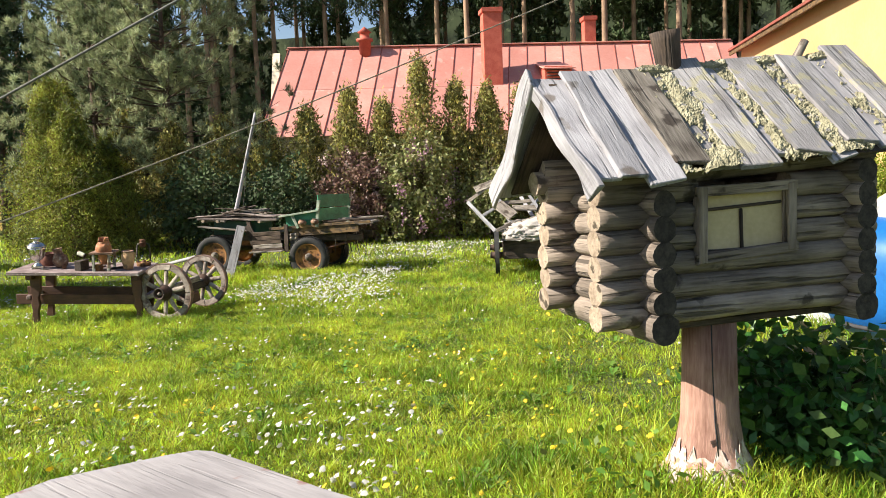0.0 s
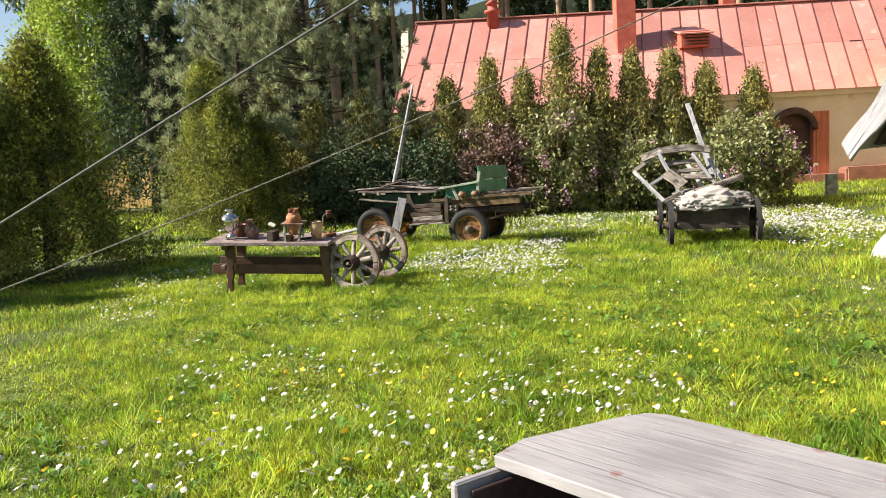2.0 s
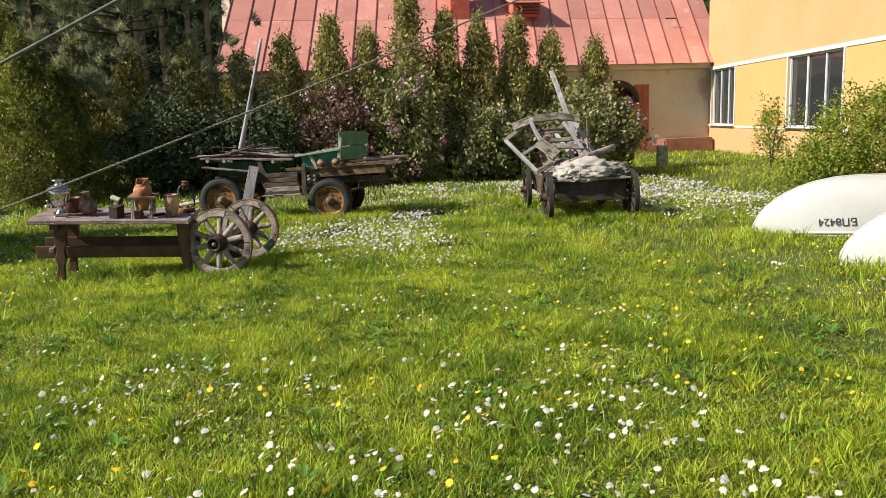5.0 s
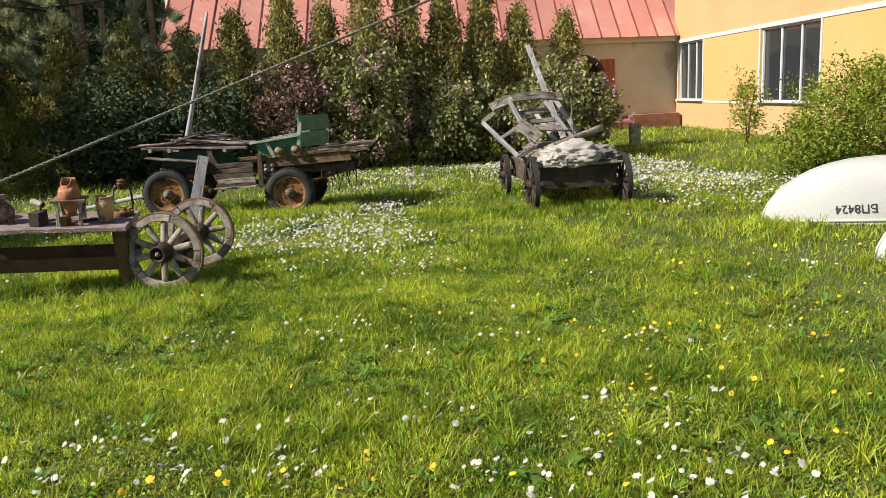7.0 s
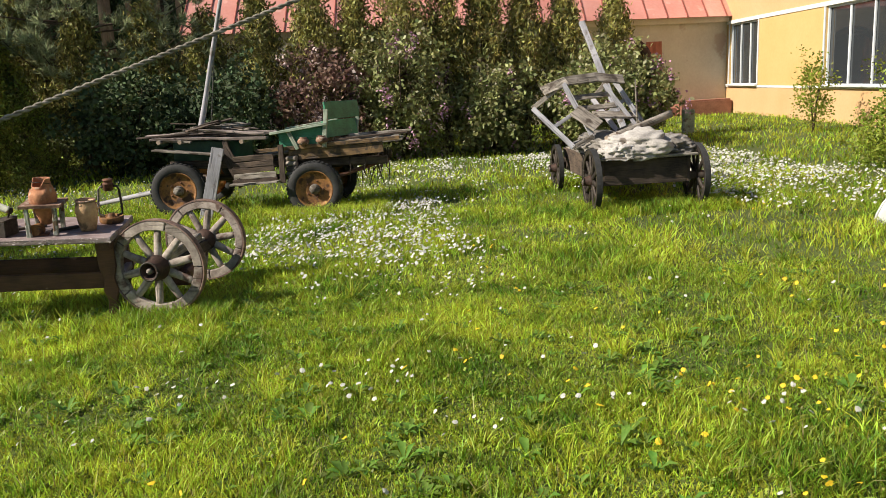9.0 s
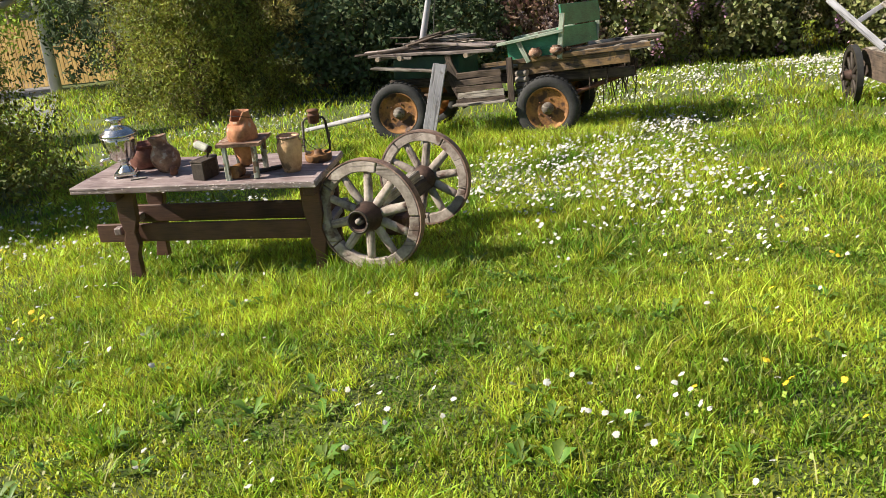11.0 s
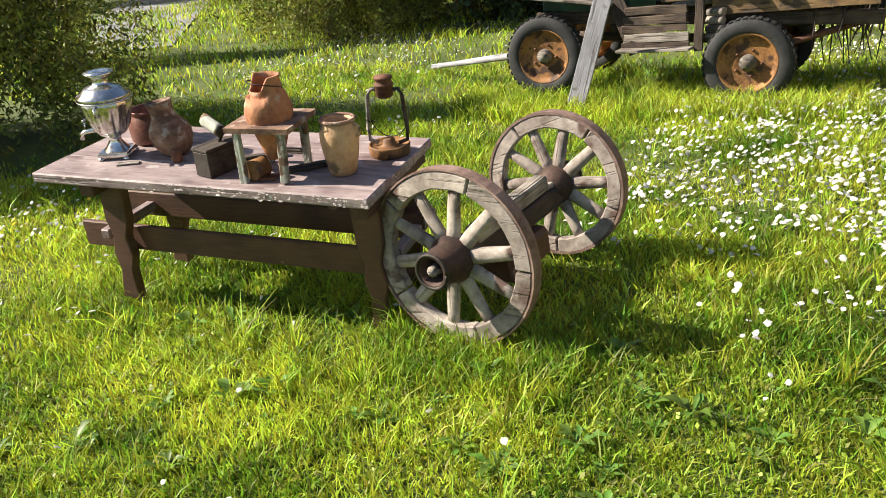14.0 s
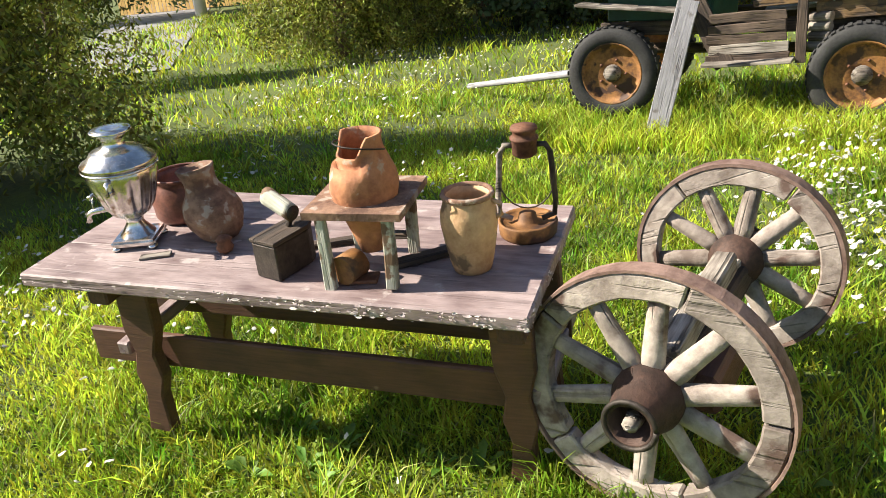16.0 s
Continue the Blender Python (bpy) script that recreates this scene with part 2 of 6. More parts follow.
M["plaster_peach"] = material("plaster_peach", (0.509, 0.31, 0.144), (0.55, 0.365, 0.193), 0.6, rough=0.9, bump=0.2, fine=14, each=0.0)
M["plaster_yellow"] = material("plaster_yellow", (0.53, 0.335, 0.125), (0.56, 0.385, 0.165), 0.6, rough=0.9, bump=0.2, fine=14, each=0.0)
M["band_white"] = material("band_white", (0.567, 0.551, 0.518), (0.664, 0.648, 0.616), 3, rough=0.8, bump=0.1)
M["frame_white"] = material("frame_white", (0.535, 0.566, 0.597), (0.612, 0.635, 0.658), 3, rough=0.5, bump=0.05)
M["door_red"] = material("door_red", (0.30, 0.085, 0.045), (0.42, 0.14, 0.08), 3, (6, 6, 1), 0.7, 0.3, fine=8)
# near-black brown for dark ironwork and for shade painted in openings
M["dark_and_shade"] = material("dark_and_shade", (0.045, 0.022, 0.018), (0.10, 0.05, 0.04), 3, bump=0.4)
M["terracotta"] = material("terracotta", (0.20, 0.085, 0.055), (0.34, 0.16, 0.11), 3, bump=0.4, fine=20)
M["fence_yellow"] = material("fence_yellow", (0.42, 0.25, 0.07), (0.62, 0.42, 0.15), 2, (9, 9, 1), 0.8, 0.3, fine=6)
M["asphalt"] = material("asphalt", (0.13, 0.13, 0.14), (0.24, 0.24, 0.25), 2, rough=0.9, bump=0.3, fine=80)
M["soil"] = material("soil", (0.028, 0.042, 0.008), (0.09, 0.12, 0.016), 0.8, rough=1.0, bump=0.8, fine=22, spots=(0.11, 0.085, 0.035), spot_at=0.68, spot_scale=5, bump_scale=0.03)
M["grass"] = material("grass", (0.128, 0.22, 0.012), (0.52, 0.57, 0.048), 1.4, rough=0.55, bump=0, fine=6, island=0.6, through_light=0.5, contrast=0.09)
M["clover"] = material("clover", (0.15, 0.23, 0.02), (0.42, 0.47, 0.06), 0.7, rough=0.5, bump=0, fine=4, island=0.5, through_light=0.45, contrast=0.11)
M["dry_grass"] = material("dry_grass", (0.28, 0.26, 0.09), (0.42, 0.38, 0.16), 1.0, rough=0.7, bump=0, island=0.3, through_light=0.4)
M["broad_leaf"] = material("broad_leaf", (0.0289, 0.0867, 0.0173), (0.0867, 0.196, 0.0376), 5, rough=0.45, bump=0.1, island=0.4, through_light=0.25)
M["weed_leaf"] = material("weed_leaf", (0.08, 0.17, 0.02), (0.17, 0.28, 0.04), 5, rough=0.5, bump=0.1, island=0.3, through_light=0.35)
M["petal"] = material("petal", (0.474, 0.467, 0.433), (0.622, 0.61, 0.581), 3, rough=0.7, bump=0, island=0.2, through_light=0.25)
M["yellow_petal"] = material("yellow_petal", (0.72, 0.47, 0.015), (0.82, 0.60, 0.03), 3, rough=0.7, bump=0, island=0.1, through_light=0.25)
M["thuja_gold"] = material("thuja_gold", (0.07, 0.09, 0.012), (0.33, 0.33, 0.045), 1.6, rough=0.7, bump=0, fine=5, island=0.6, through_light=0.3, contrast=0.09)
M["thuja_dark"] = material("thuja_dark", (0.085, 0.092, 0.028), (0.34, 0.31, 0.095), 1.6, rough=0.7, bump=0, fine=5, island=0.55, through_light=0.3)
M["thuja_sunlit"] = material("thuja_sunlit", (0.28, 0.255, 0.055), (0.58, 0.47, 0.13), 1.2, rough=0.7, bump=0, fine=5, island=0.4, through_light=0.35)
M["pine_needle"] = material("pine_needle", (0.13, 0.16, 0.08), (0.42, 0.45, 0.25), 1.0, rough=0.6, bump=0, fine=5, island=0.5, through_light=0.42, contrast=0.10)
M["far_needle"] = material("far_needle", (0.024, 0.044, 0.018), (0.095, 0.13, 0.052), 0.3, rough=0.9, bump=0, fine=2, island=0.45, through_light=0.15)
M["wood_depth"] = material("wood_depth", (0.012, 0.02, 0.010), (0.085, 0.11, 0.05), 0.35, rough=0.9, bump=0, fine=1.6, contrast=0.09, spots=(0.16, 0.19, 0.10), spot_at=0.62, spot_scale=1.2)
M["birch_leaf"] = material("birch_leaf", (0.21, 0.30, 0.04), (0.44, 0.52, 0.09), 0.8, rough=0.6, bump=0, fine=4, island=0.4, through_light=0.45)
M["lilac_leaf"] = material("lilac_leaf", (0.085, 0.10, 0.032), (0.33, 0.33, 0.125), 2, rough=0.5, bump=0, fine=5, island=0.5, through_light=0.3, contrast=0.12)
M["purple_leaf"] = material("purple_leaf", (0.085, 0.05, 0.04), (0.28, 0.165, 0.13), 2, rough=0.5, bump=0, fine=5, island=0.5, through_light=0.3, contrast=0.12)
M["pale_bloom"] = material("pale_bloom", (0.46, 0.33, 0.32), (0.72, 0.60, 0.57), 4, rough=0.8, bump=0, island=0.3, through_light=0.25)
M["lilac_bloom"] = material("lilac_bloom", (0.32, 0.15, 0.26), (0.62, 0.37, 0.52), 4, rough=0.8, bump=0, island=0.3, through_light=0.2)
M["bush_leaf"] = material("bush_leaf", (0.11, 0.165, 0.0132), (0.286, 0.33, 0.033), 1.5, rough=0.6, bump=0, fine=5, island=0.4, through_light=0.35)
M["bark"] = material("bark", (0.042, 0.028, 0.0196), (0.126, 0.084, 0.0595), 3, (6, 6, 1), 0.95, 0.8, fine=8)
M["pine_bark"] = material("pine_bark", (0.16, 0.10, 0.065), (0.38, 0.26, 0.17), 1, (4, 4, 1), 0.9, 0.6, fine=5)


def glass_material(name):
    m = bpy.data.materials.new(name)
    m.use_nodes = True
    b = m.node_tree.nodes["Principled BSDF"]
    b.inputs["Base Color"].default_value = (0.03, 0.035, 0.04, 1)
    b.inputs["Roughness"].default_value = 0.06
    b.inputs["Specular IOR Level"].default_value = 0.8
    return m


M["window_glass"] = glass_material("window_glass")


# ---- building blocks ----
def thing(name, label, category, x=0, y=0, z=0, rx=0, ry=0, rz=0, group="", kind=""):
    ob = new(name)
    ob.matrix_basis = pose(x, y, z, rx, ry, rz)
    return tagged(ob, label, category, group, kind)


def part(name, bm, mat, parent=None, label="", m=None, smooth=False):
    me = bpy.data.meshes.new(name)
    bm.to_mesh(me)
    bm.free()
    me.materials.append(M[mat])
    if smooth:
        me.shade_smooth()
    ob = new(name, me)
    ob.parent = parent
    if m is not None:
        ob.matrix_basis = m
    return tagged(ob, label)


def along(p0, p1, up=(0, 0, 1)):
    """A pose at p0 whose x axis points to p1 and whose z axis is nearest to up."""
    p0, p1, up = Vector(p0), Vector(p1), Vector(up)
    x = (p1 - p0).normalized()
    if abs(x.dot(up.normalized())) > 0.98:
        up = Vector((0, 1, 0)) if abs(x.y) < 0.9 else Vector((1, 0, 0))
    y = up.cross(x).normalized()
    z = x.cross(y)
    m = Matrix((x, y, z)).transposed().to_4x4()
    m.translation = p0
    return m


def slab(length, width, thick, bevel=0.004, cuts=0, wear=0.0, seed=0):
    """A board along x, centred across y and z, with worn edges."""
    bm = bmesh.new()
    bmesh.ops.create_cube(bm, size=1.0)
    bmesh.ops.scale(bm, vec=(length, width, thick), verts=bm.verts)
    bmesh.ops.translate(bm, vec=(length / 2, 0, 0), verts=bm.verts)
    if cuts:
        es = [e for e in bm.edges if abs((e.verts[0].co - e.verts[1].co).x) > 1e-6]
        bmesh.ops.subdivide_edges(bm, edges=es, cuts=cuts, use_grid_fill=True)
    if bevel:
        bmesh.ops.bevel(bm, geom=[e for e in bm.edges if e.calc_face_angle(0) > 0.5], offset=min(bevel, thick * 0.3, width * 0.3), segments=1, affect="EDGES")
    if wear:
        for v in bm.verts:
            q = Vector((v.co.x * 3.1 + seed * 7.3, v.co.y * 9, v.co.z * 9 + seed))
            d = noise.noise_vector(q) * wear
            v.co += Vector((d.x * 1.5, d.y, d.z * 0.6))
    return bm


def board(parent, name, p0, p1, width, thick, mat, up=(0, 0, 1), label="", wear=0.006, cuts=5, bevel=0.004):
    n = (Vector(p1) - Vector(p0)).length
    seed = hash((round(p0[0] * 991), round(p0[1] * 877), round(p1[2] * 769))) % 97
    return part(name, slab(n, width, thick, bevel, cuts, wear, seed), mat, parent, label, along(p0, p1, up))


def rod(length, r0, r1, seg=10, rings=6, wear=0.0, seed=0, ends=True):
    """A round log along x."""
    bm = bmesh.new()
    loops = []
    for i in range(rings + 1):
        x = length * i / rings
        r = r0 + (r1 - r0) * i / rings
        ring = []
        for k in range(seg):
            a = 2 * math.pi * k / seg
            w = 1 + wear * noise.noise(Vector((x * 2.2 + seed * 5.1, math.cos(a) * 1.3, math.sin(a) * 1.3 + seed)))
            ring.append(bm.verts.new((x, r * w * math.cos(a), r * w * math.sin(a))))
        loops.append(ring)
    for a, b in zip(loops, loops[1:]):
        for k in range(seg):
            f = bm.faces.new((a[k], a[(k + 1) % seg], b[(k + 1) % seg], b[k]))
            f.smooth = True
    if ends:
        bm.faces.new(loops[0])
        bm.faces.new(loops[-1][::-1])
    bmesh.ops.recalc_face_normals(bm, faces=bm.faces)
    return bm


def pole(parent, name, p0, p1, r0, r1, mat, label="", wear=0.15, seg=10, rings=6, end_mat=None):
    n = (Vector(p1) - Vector(p0)).length
    seed = hash((round(p0[0] * 991), round(p0[1] * 877), round(p1[2] * 769))) % 89
    ob = part(name, rod(n, r0, r1, seg, rings, wear, seed), mat, parent, label, along(p0, p1))
    if end_mat:
        ob.data.materials.append(M[end_mat])
        for p in ob.data.polygons:
            if abs(p.normal.x) > 0.8:
                p.material_index = 1
    return ob


def turned(profile, seg=28, dent=0.0, seed=0):
    """A body of revolution round z from (radius, height) pairs."""
    bm = bmesh.new()
    loops = []
    for r, z in profile:
        ring = []
        for k in range(seg):
            a = 2 * math.pi * k / seg
            w = 1 + dent * noise.noise(Vector((math.cos(a) * 2 + seed, math.sin(a) * 2, z * 9)))
            ring.append(bm.verts.new((max(r, 1e-4) * w * math.cos(a), max(r, 1e-4) * w * math.sin(a), z)))
        loops.append(ring)
    for a, b in zip(loops, loops[1:]):
        for k in range(seg):
            f = bm.faces.new((a[k], a[(k + 1) % seg], b[(k + 1) % seg], b[k]))
            f.smooth = True
    bmesh.ops.recalc_face_normals(bm, faces=bm.faces)
    return bm


def tube(points, r, seg=8):
    """A bent pipe through the points."""
    bm = bmesh.new()
    pts = [Vector(p) for p in points]
    loops = []
    for i, p in enumerate(pts):
        d = (pts[min(i + 1, len(pts) - 1)] - pts[max(i - 1, 0)]).normalized()
        m = along((0, 0, 0), d)
        rr = r[i] if isinstance(r, (list, tuple)) else r
        loops.append([bm.verts.new(p + m @ Vector((0, rr * math.cos(2 * math.pi * k / seg), rr * math.sin(2 * math.pi * k / seg)))) for k in range(seg)])
    for a, b in zip(loops, loops[1:]):
        for k in range(seg):
            f = bm.faces.new((a[k], a[(k + 1) % seg], b[(k + 1) % seg], b[k]))
            f.smooth = True
    bm.faces.new(loops[0])
    bm.faces.new(loops[-1])
    bmesh.ops.recalc_face_normals(bm, faces=bm.faces)
    return bm


def extruded(outline, thick, bevel=0.003):
    """A flat outline in x, y given thickness from z = 0 up."""
    bm = bmesh.new()
    f = bm.faces.new([bm.verts.new((x, y, 0)) for x, y in outline])
    r = bmesh.ops.extrude_face_region(bm, geom=[f])
    bmesh.ops.translate(bm, vec=(0, 0, thick), verts=[v for v in r["geom"] if isinstance(v, bmesh.types.BMVert)])
    bmesh.ops.recalc_face_normals(bm, faces=bm.faces)
    if bevel:
        bmesh.ops.bevel(bm, geom=list(bm.edges), offset=bevel, segments=1, affect="EDGES")
    return bm


def box(x0, x1, y0, y1, z0, z1, bevel=0.0):
    bm = bmesh.new()
    bmesh.ops.create_cube(bm, size=1.0)
    bmesh.ops.scale(bm, vec=(x1 - x0, y1 - y0, z1 - z0), verts=bm.verts)
    bmesh.ops.translate(bm, vec=((x0 + x1) / 2, (y0 + y1) / 2, (z0 + z1) / 2), verts=bm.verts)
    if bevel:
        bmesh.ops.bevel(bm, geom=list(bm.edges), offset=bevel, segments=2, affect="EDGES")
    return bm


def sheet_mesh(name, verts, faces, mat, smooth=False):
    """A mesh from an (n, 3) array and an (m, k) array of corners, k the same for all."""
    me = bpy.data.meshes.new(name)
    n, k = faces.shape
    me.vertices.add(len(verts))
    me.vertices.foreach_set("co", np.ascontiguousarray(verts, dtype=np.float32).ravel())
    me.loops.add(n * k)
    me.loops.foreach_set("vertex_index", np.ascontiguousarray(faces, dtype=np.int32).ravel())
    me.polygons.add(n)
    me.polygons.foreach_set("loop_start", np.arange(0, n * k, k, dtype=np.int32))
    me.update(calc_edges=True)
    me.materials.append(M[mat])
    if smooth:
        me.shade_smooth()
    return me


def leaves(name, centres, size, mat, aspect=0.5, upright=0.0, rng=None, spread=0.35):
    """Many small four-cornered leaves, each an island; upright pulls their long axes to the vertical."""
    n = len(centres)
    a = rng.normal(size=(n, 3))
    a[:, 2] = a[:, 2] * (1 - upright) + upright * 2.0
    a /= np.linalg.norm(a, axis=1)[:, None]
    c = rng.normal(size=(n, 3))
    b = np.cross(a, c)
    b /= np.linalg.norm(b, axis=1)[:, None]
    s = size * (1 - spread + 2 * spread * rng.random(n))[:, None]
    v = np.stack([centres - a * s, centres - a * s * 0.1 + b * s * aspect, centres + a * s, centres + a * s * 0.1 - b * s * aspect], axis=1).reshape(-1, 3)
    return sheet_mesh(name, v, np.arange(4 * n).reshape(n, 4), mat)

# ---- ground ----
def lie(x, y):
    """The height of the lawn."""
    return float(lie_np(np.float64(x), np.float64(y)))


def lie_np(x, y):
    rise = 0.34 * np.exp(-((np.maximum(y, 1.0) - 1.0) / 3.4) ** 2) + 0.17 * np.exp(-((x - 1.2) ** 2 + (y - 3.8) ** 2) / 0.8)
    rise = rise + 0.04 * np.exp(-((x + 4.3) ** 2 + (y - 15.6) ** 2) / 1.6)
    return rise + 0.02 * np.sin(x * 0.7 + 1.0) * np.sin(y * 0.5) + 0.012 * np.sin(x * 1.9 + y * 1.3)


xs = np.concatenate([np.array([-900, -300, -120, -60, -40]), np.arange(-30, 20.1, 0.5), np.array([30, 45, 70, 140, 300, 900])])
ys = np.concatenate([np.array([-900, -300, -100, -40, -15]), np.arange(-6, 40.1, 0.5), np.array([50, 65, 90, 150, 300, 900])])
gx, gy = np.meshgrid(xs, ys)
near = (np.abs(gx) < 31) & (gy > -7) & (gy < 41)
gz = np.where(near, lie_np(gx, gy), np.where(gy < 0, 0.34, 0.0))
gi = np.arange(gx.size).reshape(gx.shape)
gf = np.stack([gi[:-1, :-1], gi[:-1, 1:], gi[1:, 1:], gi[1:, :-1]], axis=-1).reshape(-1, 4)
tagged(new("ground", sheet_mesh("ground", np.stack([gx, gy, gz], -1).reshape(-1, 3), gf, "soil", True)), "mossy dark soil under the lawn", "ground", kind="structure")


def blades(name, x, y, height, width, mat, rng, lean=0.45):
    """Grass blades of three faces' worth of bend each, rooted at x, y."""
    n = len(x)
    ang = rng.random(n) * 2 * math.pi
    side = np.stack([np.cos(ang), np.sin(ang), np.zeros(n)], 1) * width[:, None]
    tilt = rng.normal(size=(n, 2)) * lean
    bend = np.stack([tilt[:, 0], tilt[:, 1], np.ones(n)], 1)
    root = np.stack([x, y, lie_np(x, y) - 0.01], 1)
    mid = root + bend * np.array([0.45, 0.45, 0.62]) * height[:, None]
    tip = root + bend * np.array([1.15, 1.15, 1.0]) * height[:, None]
    v = np.stack([root - side * 0.5, root + side * 0.5, mid + side * 0.42, mid - side * 0.42, tip], 1).reshape(-1, 3)
    o = np.arange(n)[:, None] * 5
    f = np.concatenate([o + np.array([0, 1, 2]), o + np.array([0, 2, 3]), o + np.array([3, 2, 4])], 0)
    return new(name, sheet_mesh(name, v, f, mat))


rng = np.random.default_rng(5)


def scatter(n, x0, x1, y0, y1):
    return rng.uniform(x0, x1, n), rng.uniform(y0, y1, n)


def tuft(x, y):
    """How lush the lawn is at a place, 0 to 1."""
    return 0.5 + 0.25 * np.sin(x * 2.3 + 1.7 * np.sin(y * 1.9)) + 0.25 * np.sin(y * 2.9 + 1.3 * np.sin(x * 2.6 + 0.7))


def lawn():
    px, py, ph, pw = [], [], [], []
    for n, zone, h, w in ((120000, (-4.3, 1.0, 2.2, 8.2), 0.047, 0.0068), (130000, (-5.5, 2.5, 1.8, 10.5), 0.043, 0.0064), (18000, (-5.5, 2.5, 1.8, 10.5), 0.09, 0.006), (60000, (-8.5, 5.5, 10, 17), 0.085, 0.010),
                          (48000, (-12, 12, 15, 31), 0.11, 0.020), (34000, (-9.5, -5.5, 2, 12), 0.07, 0.009), (9000, (-20, -12, 15, 31), 0.16, 0.03), (26000, (2.5, 8.5, 3, 14), 0.085, 0.011), (30000, (-6.5, -2.0, 9.4, 12.5), 0.06, 0.006), (70000, (-8.0, 1.0, 10.4, 14.2), 0.062, 0.0085), (75000, (-5.4, -0.3, 8.0, 10.7), 0.040, 0.0066), (60000, (-6.0, 1.0, 5.5, 10.5), 0.045, 0.0056)):
        x, y = scatter(n, *zone)
        t = tuft(x, y)
        keep = rng.random(n) < (0.72 + 0.28 * t if zone[2] < 10 else 0.45 + 0.55 * t)
        x, y, t = x[keep], y[keep], t[keep]
        px.append(x), py.append(y)
        ph.append(h * (0.55 + 0.75 * t) * (0.6 + 0.8 * rng.random(len(x))))
        pw.append(w * (0.7 + 0.6 * rng.random(len(x))))
    # uncut tufts round wheels and feet
    for n, zone, h, w in ((9000, (-5.0, -1.6, 14.0, 15.1), 0.19, 0.010), (3200, (0.5, 2.5, 12.9, 13.6), 0.15, 0.010), (2600, (-3.9, -3.0, 9.8, 10.4), 0.12, 0.006),
                          (2400, (-6.0, -3.7, 9.6, 10.9), 0.11, 0.006), (5000, (0.4, 1.9, 3.1, 4.3), 0.11, 0.006), (4000, (2.6, 6.0, 8.2, 9.3), 0.15, 0.010)):
        x, y = scatter(n, *zone)
        px.append(x), py.append(y)
        ph.append(h * (0.4 + 0.75 * rng.random(n)))
        pw.append(w * (0.7 + 0.6 * rng.random(n)))
    tagged(blades("grass", np.concatenate(px), np.concatenate(py), np.concatenate(ph), np.concatenate(pw), "grass", rng),
           "bright green unmown lawn grass in sunshine", "grass", kind="stuff")
    x, y = scatter(9000, -8, 6, 2, 18)
    tagged(blades("dry_grass", x, y, rng.uniform(0.03, 0.10, 9000), rng.uniform(0.004, 0.008, 9000), "dry_grass", rng, 0.8), "thin dry straw among the green grass", "grass", kind="stuff")



def clover():
    """Low flat leaves between the blades."""
    n = 80000
    x, y = scatter(n, -6.2, 1.6, 2.6, 11.5)
    keep = rng.random(n) < 0.35 + 0.65 * (1 - tuft(x, y))
    x, y = x[keep], y[keep]
    n = len(x)
    c = np.stack([x, y, lie_np(x, y) + rng.uniform(0.008, 0.036, n)], 1)
    ang = rng.random(n) * 2 * math.pi
    a = np.stack([np.cos(ang), np.sin(ang), rng.normal(size=n) * 0.55], 1)
    b = np.stack([-np.sin(ang), np.cos(ang), rng.normal(size=n) * 0.55], 1)
    s = rng.uniform(0.005, 0.012, n)[:, None]
    v = np.stack([c - a * s, c + b * s * 0.75, c + a * s, c - b * s * 0.75], 1).reshape(-1, 3)
    tagged(new("clover", sheet_mesh("clover", v, np.arange(4 * n).reshape(n, 4), "clover")), "low clover and moss between the grass blades", "clover", kind="stuff")


def tufts():
    """Clumps of longer blades that splay from one root, each with its own lean and height."""
    px, py, ph, pw = [], [], [], []
    for n, zone, h, w, per in ((1500, (-5.2, 2.0, 2.3, 10.6), 0.085, 0.0055, 26), (260, (-5.2, 2.0, 2.3, 10.6), 0.15, 0.006, 34), (700, (-7.5, 5.0, 10.5, 17.0), 0.14, 0.009, 16)):
        cx, cy = scatter(n, *zone)
        tall = h * (0.55 + 0.9 * rng.random(n) ** 1.5)
        px.append(np.repeat(cx, per) + rng.normal(size=n * per) * 0.022)
        py.append(np.repeat(cy, per) + rng.normal(size=n * per) * 0.022)
        ph.append(np.repeat(tall, per) * (0.5 + 0.65 * rng.random(n * per)))
        pw.append(w * (0.7 + 0.7 * rng.random(n * per)))
    tagged(blades("tussock_grass", np.concatenate(px), np.concatenate(py), np.concatenate(ph), np.concatenate(pw), "grass", rng, 0.62),
           "longer tussocks of bright green grass in the lawn", "grass", kind="stuff")


